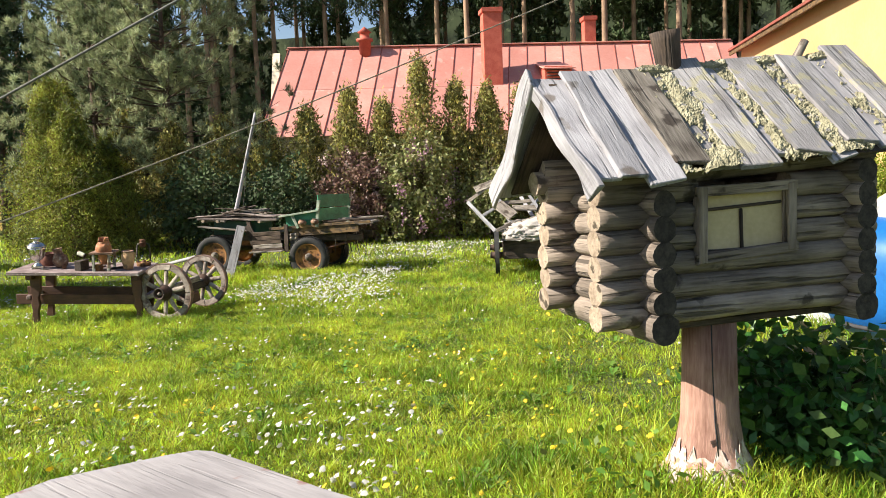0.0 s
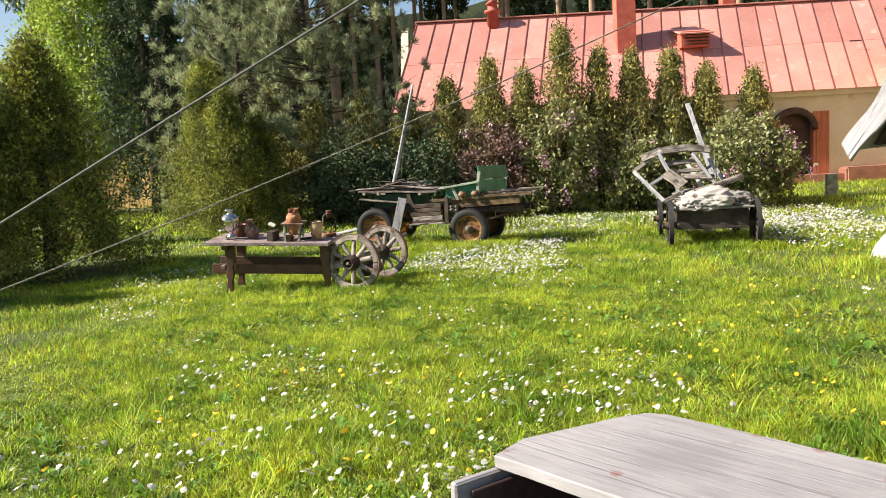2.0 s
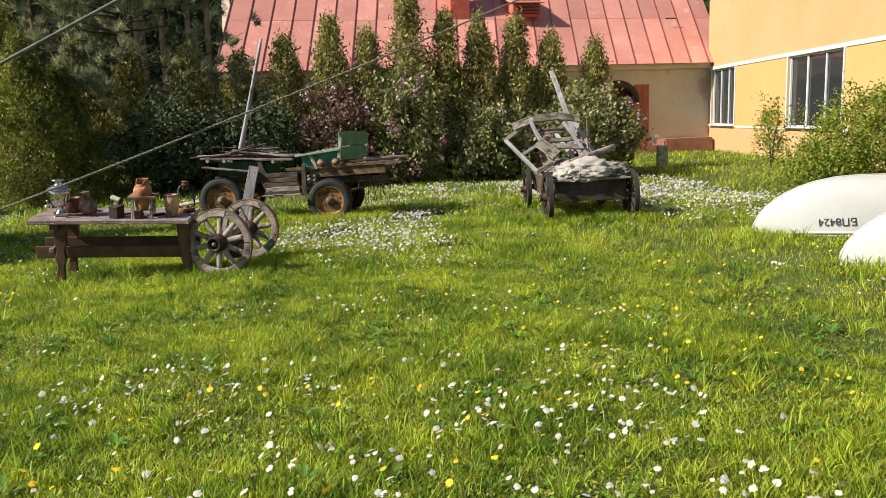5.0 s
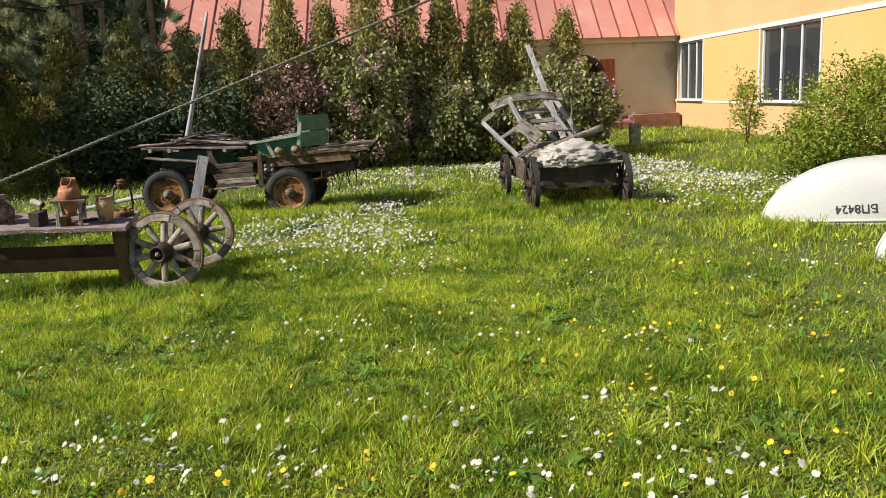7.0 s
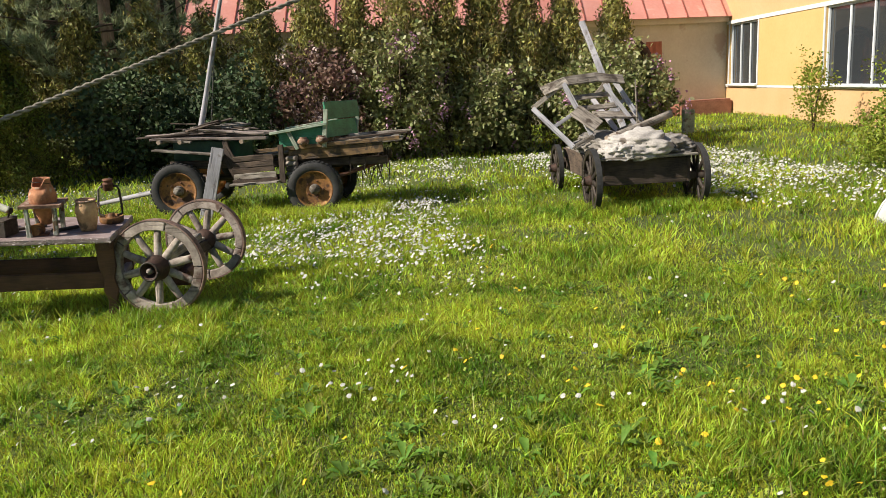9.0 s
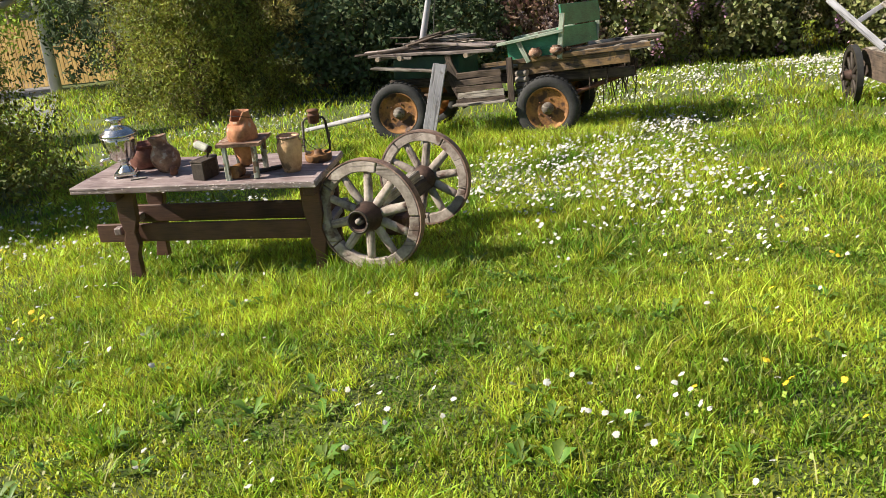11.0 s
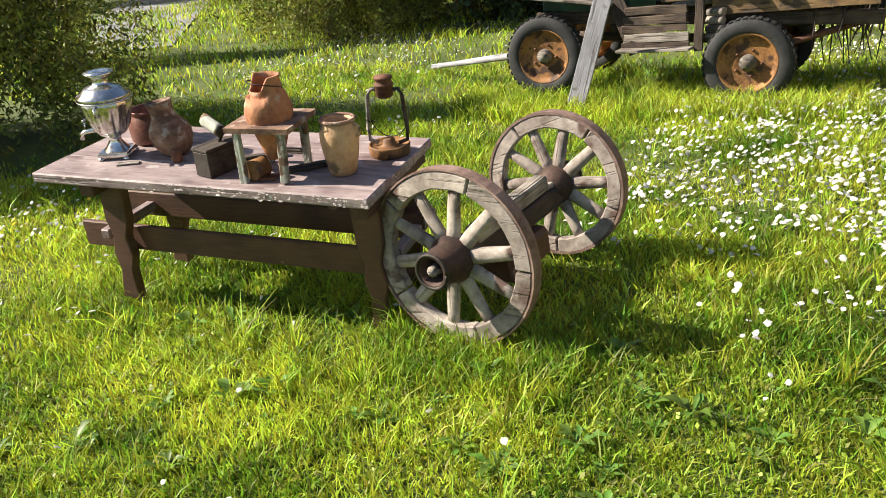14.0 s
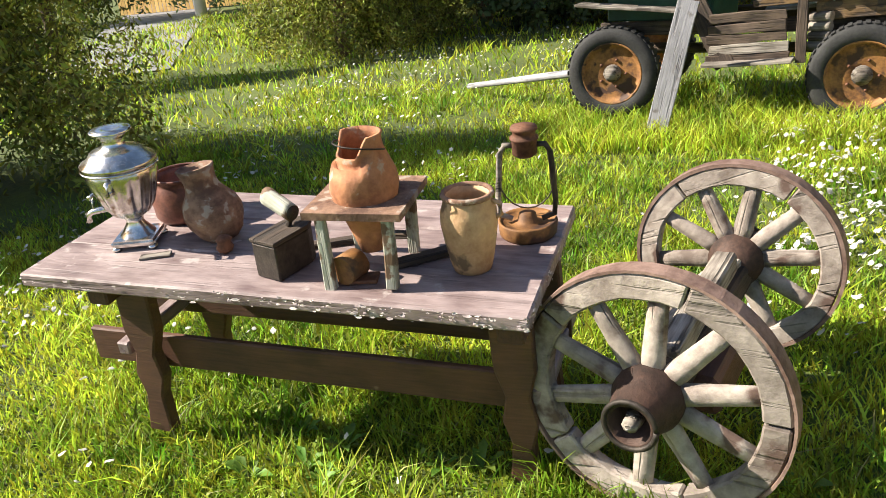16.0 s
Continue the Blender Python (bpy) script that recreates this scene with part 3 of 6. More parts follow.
def rosettes():
    """Dandelion and plantain rosettes: flat whorls of long leaves, folded along the midrib."""
    n, per = 620, 8
    cx, cy = scatter(n, -5.0, 2.0, 2.6, 10.4)
    size = np.repeat(rng.uniform(0.03, 0.085, n), per)
    x, y = np.repeat(cx, per), np.repeat(cy, per)
    ang = (np.tile(np.arange(per), n) + rng.normal(size=n * per) * 0.25) * 2 * math.pi / per
    out = np.stack([np.cos(ang), np.sin(ang), 0.25 + 0.7 * rng.random(n * per)], 1)
    side = np.stack([-np.sin(ang), np.cos(ang), np.zeros(n * per)], 1)
    root = np.stack([x, y, lie_np(x, y) + 0.008], 1)
    size = (size * (0.7 + 0.6 * rng.random(n * per)))[:, None]
    wide = size * rng.uniform(0.14, 0.26, n * per)[:, None]
    up = np.array([0.0, 0.0, 1.0])
    mid, tip = root + out * size * 0.62, root + out * np.array([1.1, 1.1, 0.7]) * size
    v = np.stack([root, mid + side * wide + up * wide * 0.5, mid, mid - side * wide + up * wide * 0.5, tip], 1).reshape(-1, 3)
    o = np.arange(n * per)[:, None] * 5
    f = np.concatenate([o + np.array(t) for t in ([0, 1, 2], [0, 2, 3], [2, 1, 4], [3, 2, 4])], 0)
    tagged(new("leaf_rosettes", sheet_mesh("leaf_rosettes", v, f, "weed_leaf")), "fresh green dandelion leaf rosettes in the lawn", "weeds", kind="stuff")


lawn()
clover()
tufts()
rosettes()

# ---- red-roofed house and yellow building ----
def prism_wall(x0, x1, y0, y1, z0, z1):
    return box(x0, x1, y0, y1, z0, z1)


house = thing("house", "low plastered house with a faded red sheet-metal roof", "house", 11.6, 32.4, 0, 0, 0, 7.5)
W, EAVE, RIDGE, BACK = 18.4, 3.47, 7.15, 7.4
part("wall", prism_wall(-W, -4.45, 0, 0.35, -0.3, EAVE), "plaster_cream", house, "cream plaster with damp stains")
part("wall", prism_wall(-2.95, 0.1, 0, 0.35, -0.3, EAVE), "plaster_cream", house)
part("wall", prism_wall(-4.45, -2.95, 0, 0.35, 2.55, EAVE), "plaster_cream", house)
part("wall", prism_wall(-W, 0.1, BACK - 0.35, BACK, -0.3, EAVE), "plaster_cream", house)
for gx0 in (-W, -0.25):
    bm = bmesh.new()
    pts = [(0.351, -0.3), (BACK - 0.351, -0.3), (BACK - 0.351, EAVE), (BACK / 2, RIDGE - 0.1), (0.351, EAVE)]
    f = bm.faces.new([bm.verts.new((gx0, y, z)) for y, z in pts])
    r = bmesh.ops.extrude_face_region(bm, geom=[f])
    bmesh.ops.translate(bm, vec=(0.3, 0, 0), verts=[v for v in r["geom"] if isinstance(v, bmesh.types.BMVert)])
    bmesh.ops.recalc_face_normals(bm, faces=bm.faces)
    part("gable_wall", bm, "plaster_cream", house)
slope = Vector((0, BACK / 2 + 0.45, RIDGE - EAVE + 0.15))
run = slope.length
SKEW = Matrix(((1, 0.236, 0, 0.106), (0, 1, 0, 0), (0, 0, 1, 0), (0, 0, 0, 1)))


def roof_strip(name, bm, mat, m):
    """A piece of the front slope, laid askew to the eave as the sheets are."""
    bmesh.ops.transform(bm, matrix=SKEW @ m, verts=bm.verts)
    part(name, bm, mat, house)


for k in range(25):
    x0 = -W - 0.3 + k * 0.77
    for half in (0, 1):
        a = Vector((x0 + 0.385, -0.45, EAVE - 0.10)) + slope * (0.5 * half)
        b = a + slope * 0.5
        roof_strip("roof_sheet", slab(run / 2 - 0.012, 0.755, 0.03, 0.004), "roof_red", along(a, b, (0, -1, 1)))
    a = Vector((x0, -0.46, EAVE - 0.075))
    roof_strip("seam", slab(run, 0.032, 0.05, 0.004), "seam_red", along(a, a + slope, (0, -1, 1)))
back_slope = Vector((0, BACK / 2 + 0.45, -(RIDGE - EAVE + 0.15)))
a = Vector((-W / 2 + 0.95, BACK / 2, RIDGE + 0.05))
part("back_roof", slab(run, W + 0.8, 0.03, 0.0), "roof_red", house, m=along(a, a + back_slope, (0, 1, 1)))
part("ridge_cap", slab(W + 0.8, 0.3, 0.05, 0.01), "roof_red", house, m=along((-W + 0.62, BACK / 2, RIDGE + 0.09), (1.45, BACK / 2, RIDGE + 0.09)))
part("cornice", box(-W, 0.05, -0.22, -0.002, EAVE - 0.28, EAVE - 0.02, 0.02), "plaster_cream", house, "weathered plaster cornice below the eave")


def chimney(x, y, z0, z1, w):
    c = part("chimney", box(x - w / 2, x + w / 2, y - w / 2, y + w / 2, z0, z1, 0.015), "brick_red", house, "red painted brick chimney")
    part("chimney_cap", box(x - w / 2 - 0.06, x + w / 2 + 0.06, y - w / 2 - 0.06, y + w / 2 + 0.06, z1 - 0.18, z1 + 0.01, 0.02), "brick_red", c)


chimney(-9.55, 2.0, 4.7, 8.35, 0.74)
chimney(-4.9, 3.9, 6.4, 8.35, 0.50)
v = part("roof_vent", turned([(0.02, 6.6), (0.24, 6.6), (0.24, 7.75), (0.34, 7.76), (0.34, 7.86), (0.2, 7.9), (0.2, 8.1), (0.3, 8.12), (0.02, 8.35)], 12), "brick_red", house, "red sheet-metal roof vent", pose(-14.6, BACK / 2 - 0.3, -0.35))
d = part("dormer", box(-7.55, -6.45, 1.25, 2.9, 5.35, 5.95, 0.01), "brick_red", house, "small louvred roof hatch")
part("dormer_roof", slab(1.3, 1.5, 0.05, 0.005), "roof_red", d, m=along((-7.65, 1.8, 6.02), (-6.35, 1.8, 6.02), (0, -0.25, 1)))
for k in range(4):
    part("louvre", slab(0.96, 0.09, 0.02, 0.003), "dark_and_shade", d, m=along((-7.48, 1.20, 5.45 + 0.12 * k), (-6.52, 1.20, 5.45 + 0.12 * k), (0, -0.6, 1)))
for k in range(3):
    part("roof_step", slab(0.45, 0.05, 0.05, 0.005), "dark_and_shade", house, "iron step on the roof", along((-0.75 - 0.12 * k, 0.75 + 0.42 * k, 4.42 + 0.43 * k), (-0.30 - 0.12 * k, 0.75 + 0.42 * k, 4.42 + 0.43 * k)))

entry = thing("door_1", "open brick-red plank door in an arched doorway", "door", 11.6, 32.4, 0, 0, 0, 7.5, kind="structure")
part("door_frame", box(-4.449, -4.30, 0.03, 0.3, -0.1, 2.549), "door_red", entry)
part("door_frame", box(-3.10, -2.951, 0.03, 0.3, -0.1, 2.549), "door_red", entry)
for k in range(5):
    part("door_board", box(-3.12 + k * 0.12, -3.005 + k * 0.12, -0.06, -0.015, 0.0, 2.62, 0.006), "door_red", entry)
# flat dark panel, its colour stands in for the shade of the passage
part("reveal", box(-4.30, -3.10, 0.25, 0.34, -0.1, 2.5), "dark_and_shade", entry, "dark panel in place of the shaded passage behind the door")
arc = [(-3.85 + 0.78 * math.cos(a), -0.12, 1.95 + 0.72 * math.sin(a)) for a in [math.pi * i / 16 for i in range(17)]]
part("arch", tube(arc, 0.13, 8), "dark_and_shade", entry, "dark wrought arch over the doorway")

step_mound = thing("wall_bench", "low terracotta-coloured masonry bench against the wall", "bench", 11.6, 32.4, 0, 0, 0, 7.5)
part("seat", box(-2.2, -0.1, -0.75, -0.02, -0.05, 0.52, 0.06), "terracotta", step_mound)
part("plinth", box(-4.3, -2.2, -0.55, -0.02, -0.05, 0.30, 0.03), "terracotta", step_mound)

# the yellow building runs towards the camera from the corner
hall = thing("building", "two-storey yellow and peach plastered building with white bands", "building", 11.72, 32.6, 0, 0, 0, -5.5)
LONG, HIGH, SILL, HEAD = 24.0, 6.25, 0.98, 3.10
openings = [(-2.95, -0.50), (-10.85, -7.45)]


def hall_wall(y0, y1, z0, z1, mat, label=""):
    part("wall", box(0, 0.45, y0, y1, z0, z1), mat, hall, label)


hall_wall(-LONG, 0, -0.3, SILL - 0.07, "plaster_peach", "peach plaster plinth")
hall_wall(-LONG, 0, HEAD + 0.12, HIGH, "plaster_peach", "pale peach plaster upper wall")
hall_wall(-0.5, 0, SILL, HEAD, "plaster_yellow", "warm yellow plaster")
hall_wall(-7.45, -2.95, SILL, HEAD, "plaster_yellow")
hall_wall(-LONG, -10.85, SILL, HEAD, "plaster_yellow")
part("band", box(-0.02, 0.45, -LONG, 0, SILL - 0.07, SILL, 0.004), "band_white", hall, "white painted sill band")
part("band", box(-0.025, 0.45, -LONG, 0, HEAD, HEAD + 0.12, 0.004), "band_white", hall, "white painted band above the windows")
part("roof_edge", box(-0.45, 12, -LONG, 0.3, HIGH, HIGH + 0.10, 0.01), "seam_red", hall, "thin rusty red eave")
part("fascia", box(-0.40, -0.34, -LONG, 0.3, HIGH - 0.16, HIGH - 0.002, 0.005), "ochre_board", hall)
part("end_wall", box(0.452, 12, -0.4, 0, -0.3, HIGH), "plaster_peach", hall)
part("end_wall", box(0.452, 12, -LONG, -LONG + 0.4, -0.3, HIGH), "plaster_peach", hall)
part("rear_wall", box(11.6, 12, -LONG + 0.401, -0.401, -0.3, HIGH), "plaster_peach", hall)
for k, (y0, y1) in enumerate(openings):
    w = part("window", box(0.12, 0.125, y0, y1, SILL, HEAD), "window_glass", hall, "dark window glass")
    for yy in (y0, y1 - 0.06):
        part("window_frame", box(0.05, 0.116, yy, yy + 0.06, SILL, HEAD, 0.008), "frame_white", w)
    for zz in (SILL, HEAD - 0.06):
        part("window_frame", box(0.05, 0.116, y0 + 0.0605, y1 - 0.0605, zz, zz + 0.06, 0.008), "frame_white", w)
    for f in (1 / 3, 2 / 3):
        c = y0 + (y1 - y0) * f
        part("mullion", box(0.07, 0.116, c - 0.035, c + 0.035, SILL + 0.0605, HEAD - 0.0605, 0.008), "frame_white", w)
    part("sill", box(-0.12, 0.049, y0 - 0.06, y1 + 0.06, SILL - 0.02, SILL + 0.035, 0.008), "frame_white", w, "pale blue-white sill")
    for yy in (y0 - 0.08, y1 + 0.003):
        part("casing", box(-0.03, -0.002, yy, yy + 0.077, SILL + 0.036, HEAD - 0.002, 0.004), "frame_white", w)

# ---- trees, hedge and bushes ----
def clumped(rng, anchors, per, spread, squash=1.0):
    """Leaf centres in loose clumps round the anchors."""
    n = len(anchors)
    p = np.repeat(anchors, per, axis=0)
    j = rng.normal(size=p.shape) * spread
    j[:, 2] *= squash
    return p + j


def cone_anchors(rng, n, height, radius, base, power=0.8, lobes=5):
    """Places on an uneven tapering crown round z."""
    f = rng.random(n) ** 0.85
    a = rng.random(n) * 2 * math.pi
    wave = 1 + 0.28 * np.sin(a * lobes + f * 9) + 0.2 * rng.normal(size=n)
    r = radius * (1 - f) ** power * wave * (0.55 + 0.45 * rng.random(n) ** 0.4) + 0.04
    return np.stack([r * np.cos(a), r * np.sin(a), base + f * (height - base)], 1)


def crown(name, mesh, parent, label=""):
    ob = new(name, mesh)
    ob.parent = parent
    return tagged(ob, label)


def trunk_of(parent, height, r, mat="bark", lean=(0, 0)):
    pts = [(lean[0] * f * f, lean[1] * f * f, f * height - 0.05) for f in (0, 0.15, 0.4, 0.7, 1.0)]
    return part("trunk", tube(pts, [r * 1.25, r, r * 0.8, r * 0.5, r * 0.12], 9), mat, parent)


def thuja(name, label, x, y, height, radius, mat, tip=None, seed=0, clumps=260, per=26, leaf=0.055, base=0.1, power=0.75, group=""):
    g = np.random.default_rng(seed)
    t = thing(name, label, "tree", x, y, lie(x, y), rz=seed * 37 % 360, group=group)
    trunk_of(t, height * 0.9, 0.05 + radius * 0.05)
    anchors = cone_anchors(g, clumps, height, radius, base, power, 3 + seed % 3)
    me = leaves("crown", clumped(g, anchors, per, 0.075 + radius * 0.024, 1.5), leaf, mat, 0.34, 0.45, g)
    c = crown("crown", me, t)
    if tip:
        # upper shoots get a paler yellow-brown with the sunlight put into the colour
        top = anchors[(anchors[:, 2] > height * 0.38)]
        crown("sunlit_growth", leaves("sunlit_growth", clumped(g, top * np.array([1.12, 1.12, 1.0]), 18, 0.10, 1.8), leaf * 0.9, tip, 0.22, 0.7, g), t, "yellow-brown shoots, coloured lighter as if sunlit")["kind"] = "stuff"
    return t


# the hedge before the red-roofed house
hedge = [(-9.4, 23.6, 3.6, 1.1), (-7.9, 23.3, 3.3, 1.1), (-6.4, 23.2, 3.4, 1.0), (-5.1, 23.0, 3.2, 0.95), (-3.9, 22.8, 3.55, 0.95), (-2.7, 22.7, 4.0, 0.9),
         (-1.75, 22.7, 3.6, 0.8), (-0.72, 22.7, 4.75, 0.95), (0.25, 22.7, 4.1, 0.75), (1.15, 22.8, 4.05, 0.72), (2.15, 22.9, 3.95, 0.72), (3.1, 22.9, 3.55, 0.7),
         (4.35, 23.0, 3.3, 0.72)]
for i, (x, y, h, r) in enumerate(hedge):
    thuja("thuja", "slim dark green thuja with sunlit yellow-brown shoots", x, y, h * 1.02, r * 1.12, "thuja_dark", "thuja_sunlit", 100 + i, 210, 46, 0.058, 0.1, 0.95, group="hedge before the house")


def bush(name, label, category, x, y, height, radius, mat, seed, clumps=220, per=26, leaf=0.05, flowers=None, stems=7, group="", flat=1.0, blooms=26):
    g = np.random.default_rng(seed)
    t = thing(name, label, category, x, y, lie(x, y), group=group)
    for k in range(stems):
        a = 2 * math.pi * k / stems + g.random()
        e = Vector((math.cos(a), math.sin(a) * flat, 0)) * radius * 0.6
        part("stem", tube([(0, 0, -0.03), tuple(e * 0.35 + Vector((0, 0, height * 0.4))), tuple(e + Vector((0, 0, height * 0.8)))], [0.025, 0.018, 0.006], 6), "bark", t)
    d = g.normal(size=(clumps, 3))
    d /= np.linalg.norm(d, axis=1)[:, None]
    rr = (0.45 + 0.6 * g.random(clumps) ** 0.6)[:, None]
    an = d * rr * np.array([radius, radius * flat, height * 0.5]) * (1 + 0.16 * g.normal(size=(clumps, 1))) + np.array([0, 0, height * 0.5])
    an[:, 2] = np.maximum(an[:, 2], 0.08)
    crown("foliage", leaves("foliage", clumped(g, an, per, 0.10), leaf, mat, 0.6, 0.1, g), t)
    if flowers:
        top = an[g.permutation(clumps)[:blooms]]
        c = np.array([0, 0, height * 0.5])
        crown("blossom", leaves("blossom", clumped(g, (top - c) * 1.1 + c, 34, 0.055, 1.8), leaf * 0.6, flowers, 0.8, 0.2, g), t, "faded pink-purple flower clusters")
    return t


bush("lilac", "flowering lilac bush beside the doorway", "bush", 3.65, 21.3, 2.15, 1.15, "lilac_leaf", 301, 420, 34, 0.055, "lilac_bloom", blooms=40)
bush("lilac", "dark lilac bush with purple blossom before the hedge", "bush", -0.9, 21.9, 2.75, 1.0, "lilac_leaf", 302, 240, 28, 0.055, "lilac_bloom", blooms=44)
bush("lilac", "purple-leaved bush with fading pink blossom before the hedge", "bush", -2.6, 22.0, 2.4, 0.95, "purple_leaf", 303, 240, 26, 0.055, "pale_bloom", blooms=30)
bush("shrub", "dense green leafy shrub before the hedge", "bush", 1.2, 22.0, 1.9, 0.85, "lilac_leaf", 304, 240, 26, 0.055, "lilac_bloom", blooms=16)
bush("shrub", "dense dark evergreen shrub at the hedge", "bush", -4.6, 21.9, 2.2, 1.1, "far_needle", 305, 240, 26, 0.06)
bush("shrub", "dense dark evergreen shrub at the hedge", "bush", -6.6, 21.9, 2.3, 1.2, "far_needle", 306, 240, 26, 0.06)
bush("spirea", "spreading yellow-green bush beside the upturned boats", "bush", 8.2, 15.7, 1.85, 1.85, "bush_leaf", 307, 520, 60, 0.03, flat=0.8)
bush("spirea", "low yellow-green bush beside the upturned boats", "bush", 6.5, 15.6, 0.8, 0.75, "bush_leaf", 308, 170, 44, 0.028)
bush("vine", "thin young climber against the peach wall", "plant", 9.2, 22.6, 1.85, 0.34, "bush_leaf", 309, 60, 30, 0.034, stems=3)

# yellow-green thujas on the left of the lawn
gold = [(-9.7, 13.1, 3.8, 1.5), (-12.7, 17.6, 3.2, 1.1), (-10.6, 11.5, 4.3, 1.9), (-11.4, 12.3, 4.2, 1.6), (-9.3, 20.0, 3.5, 1.25), (-10.2, 20.9, 4.4, 1.3), (-9.1, 21.7, 3.0, 1.0), (-13.8, 10.6, 5.4, 2.2), (-12.0, 9.2, 3.9, 1.7), (-11.0, 23.4, 4.6, 1.3)]
for i, (x, y, h, r) in enumerate(gold):
    thuja("thuja", "broad yellow-green thuja at the edge of the lawn", x, y, h, r, "thuja_gold", None, 140 + i, 400 if i else 620, 96 if i in (0, 2, 3, 4, 5) else 56, 0.038 if i < 6 else 0.042, 0.05, 0.85, group="thujas beside the lawn")


def pine(name, label, x, y, height, r, seed, start, reach, whorls, mat="pine_needle", per=46, needle=0.11, boughs=6, tufts=5, group="", taper=0.85):
    """A pine with limbs in whorls, tufts of needles along and at the ends of each."""
    g = np.random.default_rng(seed)
    t = thing(name, label, "tree", x, y, lie(x, y) if abs(x) < 30 and y < 40 else 0, group=group)
    part("trunk", tube([(0, 0, -0.05), (0.02, 0, height * 0.3), (-0.05, 0.03, height * 0.65), (0, 0, height)], [r * 1.2, r, r * 0.7, r * 0.15], 9), "pine_bark" if start > 3 else "bark", t)
    an = []
    bm = bmesh.new()
    for w in range(whorls):
        f = (w + 0.3 * g.random()) / whorls + (0.04 * g.normal() if start < 3 else 0)
        f = min(max(f, 0.0), 0.98)
        for k in range(boughs):
            z = start + (height - start) * min(f + 0.05 * g.random(), 0.99)
            a = 2 * math.pi * (k + g.random() * 0.7) / boughs
            ln = reach * (1 - f * taper) * (0.65 + 0.5 * g.random())
            d = Vector((math.cos(a), math.sin(a), 0.12 + 0.35 * f))
            p0, p1 = Vector((0, 0, z)), Vector((0, 0, z)) + d * ln * 0.6 - Vector((0, 0, 0.04 * ln))
            p2 = Vector((0, 0, z)) + d * ln + Vector((0, 0, 0.12 * ln))
            limb = tube([p0, p1, p2], [0.02 + r * 0.1 * (1 - f), 0.014, 0.005], 5)
            me = bpy.data.meshes.new("bough")
            limb.to_mesh(me)
            limb.free()
            bm.from_mesh(me)
            bpy.data.meshes.remove(me)
            for s in range(tufts):
                q = p0.lerp(p1, 0.5) if s == 0 else p1.lerp(p2, (s - 1) / max(tufts - 2, 1))
                an.append(tuple(q + Vector(g.normal(size=3) * 0.16 * ln * 0.5)))
    tagged(part("branching", bm, "bark", t), kind="stuff")
    an = np.array(an)
    if needle < 0.2:
        n = len(an) * per
        c = np.repeat(an, per, axis=0) + g.normal(size=(n, 3)) * 0.035
        out = c * np.array([1.0, 1.0, 0.0])
        out /= np.linalg.norm(out, axis=1)[:, None] + 1e-6
        d = g.normal(size=(n, 3)) * 0.62 + out * 0.55 + np.array([0, 0, 0.75])
        d /= np.linalg.norm(d, axis=1)[:, None]
        s = np.cross(d, g.normal(size=(n, 3)))
        s *= 0.0115 / np.linalg.norm(s, axis=1)[:, None]
        e = c + d * (needle * (1.1 + 0.9 * g.random(n)))[:, None]
        v = np.stack([c - s * 0.6, c + s * 0.6, (c + e) / 2 + s, e, (c + e) / 2 - s], 1)[:, [0, 1, 2, 3]].reshape(-1, 3)
        crown("needles", sheet_mesh("needles", v, np.arange(4 * n).reshape(n, 4), mat), t, "long blue-green needles in upright tufts")
        return t
    crown("needles", leaves("needles", clumped(g, an, per, 0.105 if needle < 0.2 else 0.26, 1.1), needle, mat, 0.13 if needle < 0.2 else 0.17, 0.5, g), t, "long blue-green needles")
    return t


pine("pine_tree", "bushy blue-green pine with low boughs behind the wagon", -8.25, 24.1, 9.5, 0.10, 501, 1.8, 3.4, 17, per=62, needle=0.13, boughs=7, tufts=10, taper=0.45)
pine("pine_tree", "bushy blue-green pine with low boughs beside the thujas", -10.7, 24.7, 8.9, 0.10, 502, 1.4, 3.1, 15, per=60, needle=0.13, boughs=7, tufts=9, taper=0.6)

# birch and dark spruces behind the thujas
birch = thing("birch_tree", "fresh green birch behind the dark trees", "tree", -19.9, 31.0, 0)
g = np.random.default_rng(77)
part("trunk", tube([(0, 0, -0.1), (0.1, 0, 6), (0, 0.1, 14)], [0.2, 0.14, 0.03], 9), "band_white", birch, "white bark")
an = cone_anchors(g, 650, 13.0, 2.3, 2.0, 0.55, 3)
crown("crown", leaves("crown", clumped(g, an, 64, 0.28, 1.4), 0.075, "birch_leaf", 0.6, 0.3, g), birch)


def spruce(x, y, h, r, seed):
    return thuja("spruce", "tall dark spruce behind the garden", x, y, h, r, "far_needle", None, seed, 620, 40, 0.10, 0.6, 0.7, group="spruces behind the garden")


spruce(-16.4, 29.5, 11.0, 2.0, 601)
spruce(-13.0, 31.5, 10.5, 2.3, 602)
spruce(-27.0, 31.0, 7.0, 3.0, 605)

# pine wood behind the house: tall bare stems, high crowns, dark undergrowth
kinds = [pine("forest_pine", "tall pine with a bare orange trunk in the wood", -30 - 3 * i, 52, 23 + i, 0.17, 700 + i, 13.0, 2.4, 10, "far_needle", 11, 0.29, 5, 4, group="pine wood") for i in range(3)]
g = np.random.default_rng(9)
for i in range(74):
    x, y = -34 + 72 * ((i * 0.618) % 1.0) + g.normal() * 0.5, 43 + 17 * g.random() ** 0.8
    copy_thing(kinds[i % 3], pose(x, y, 0, 0, 0, float(g.random() * 360)))
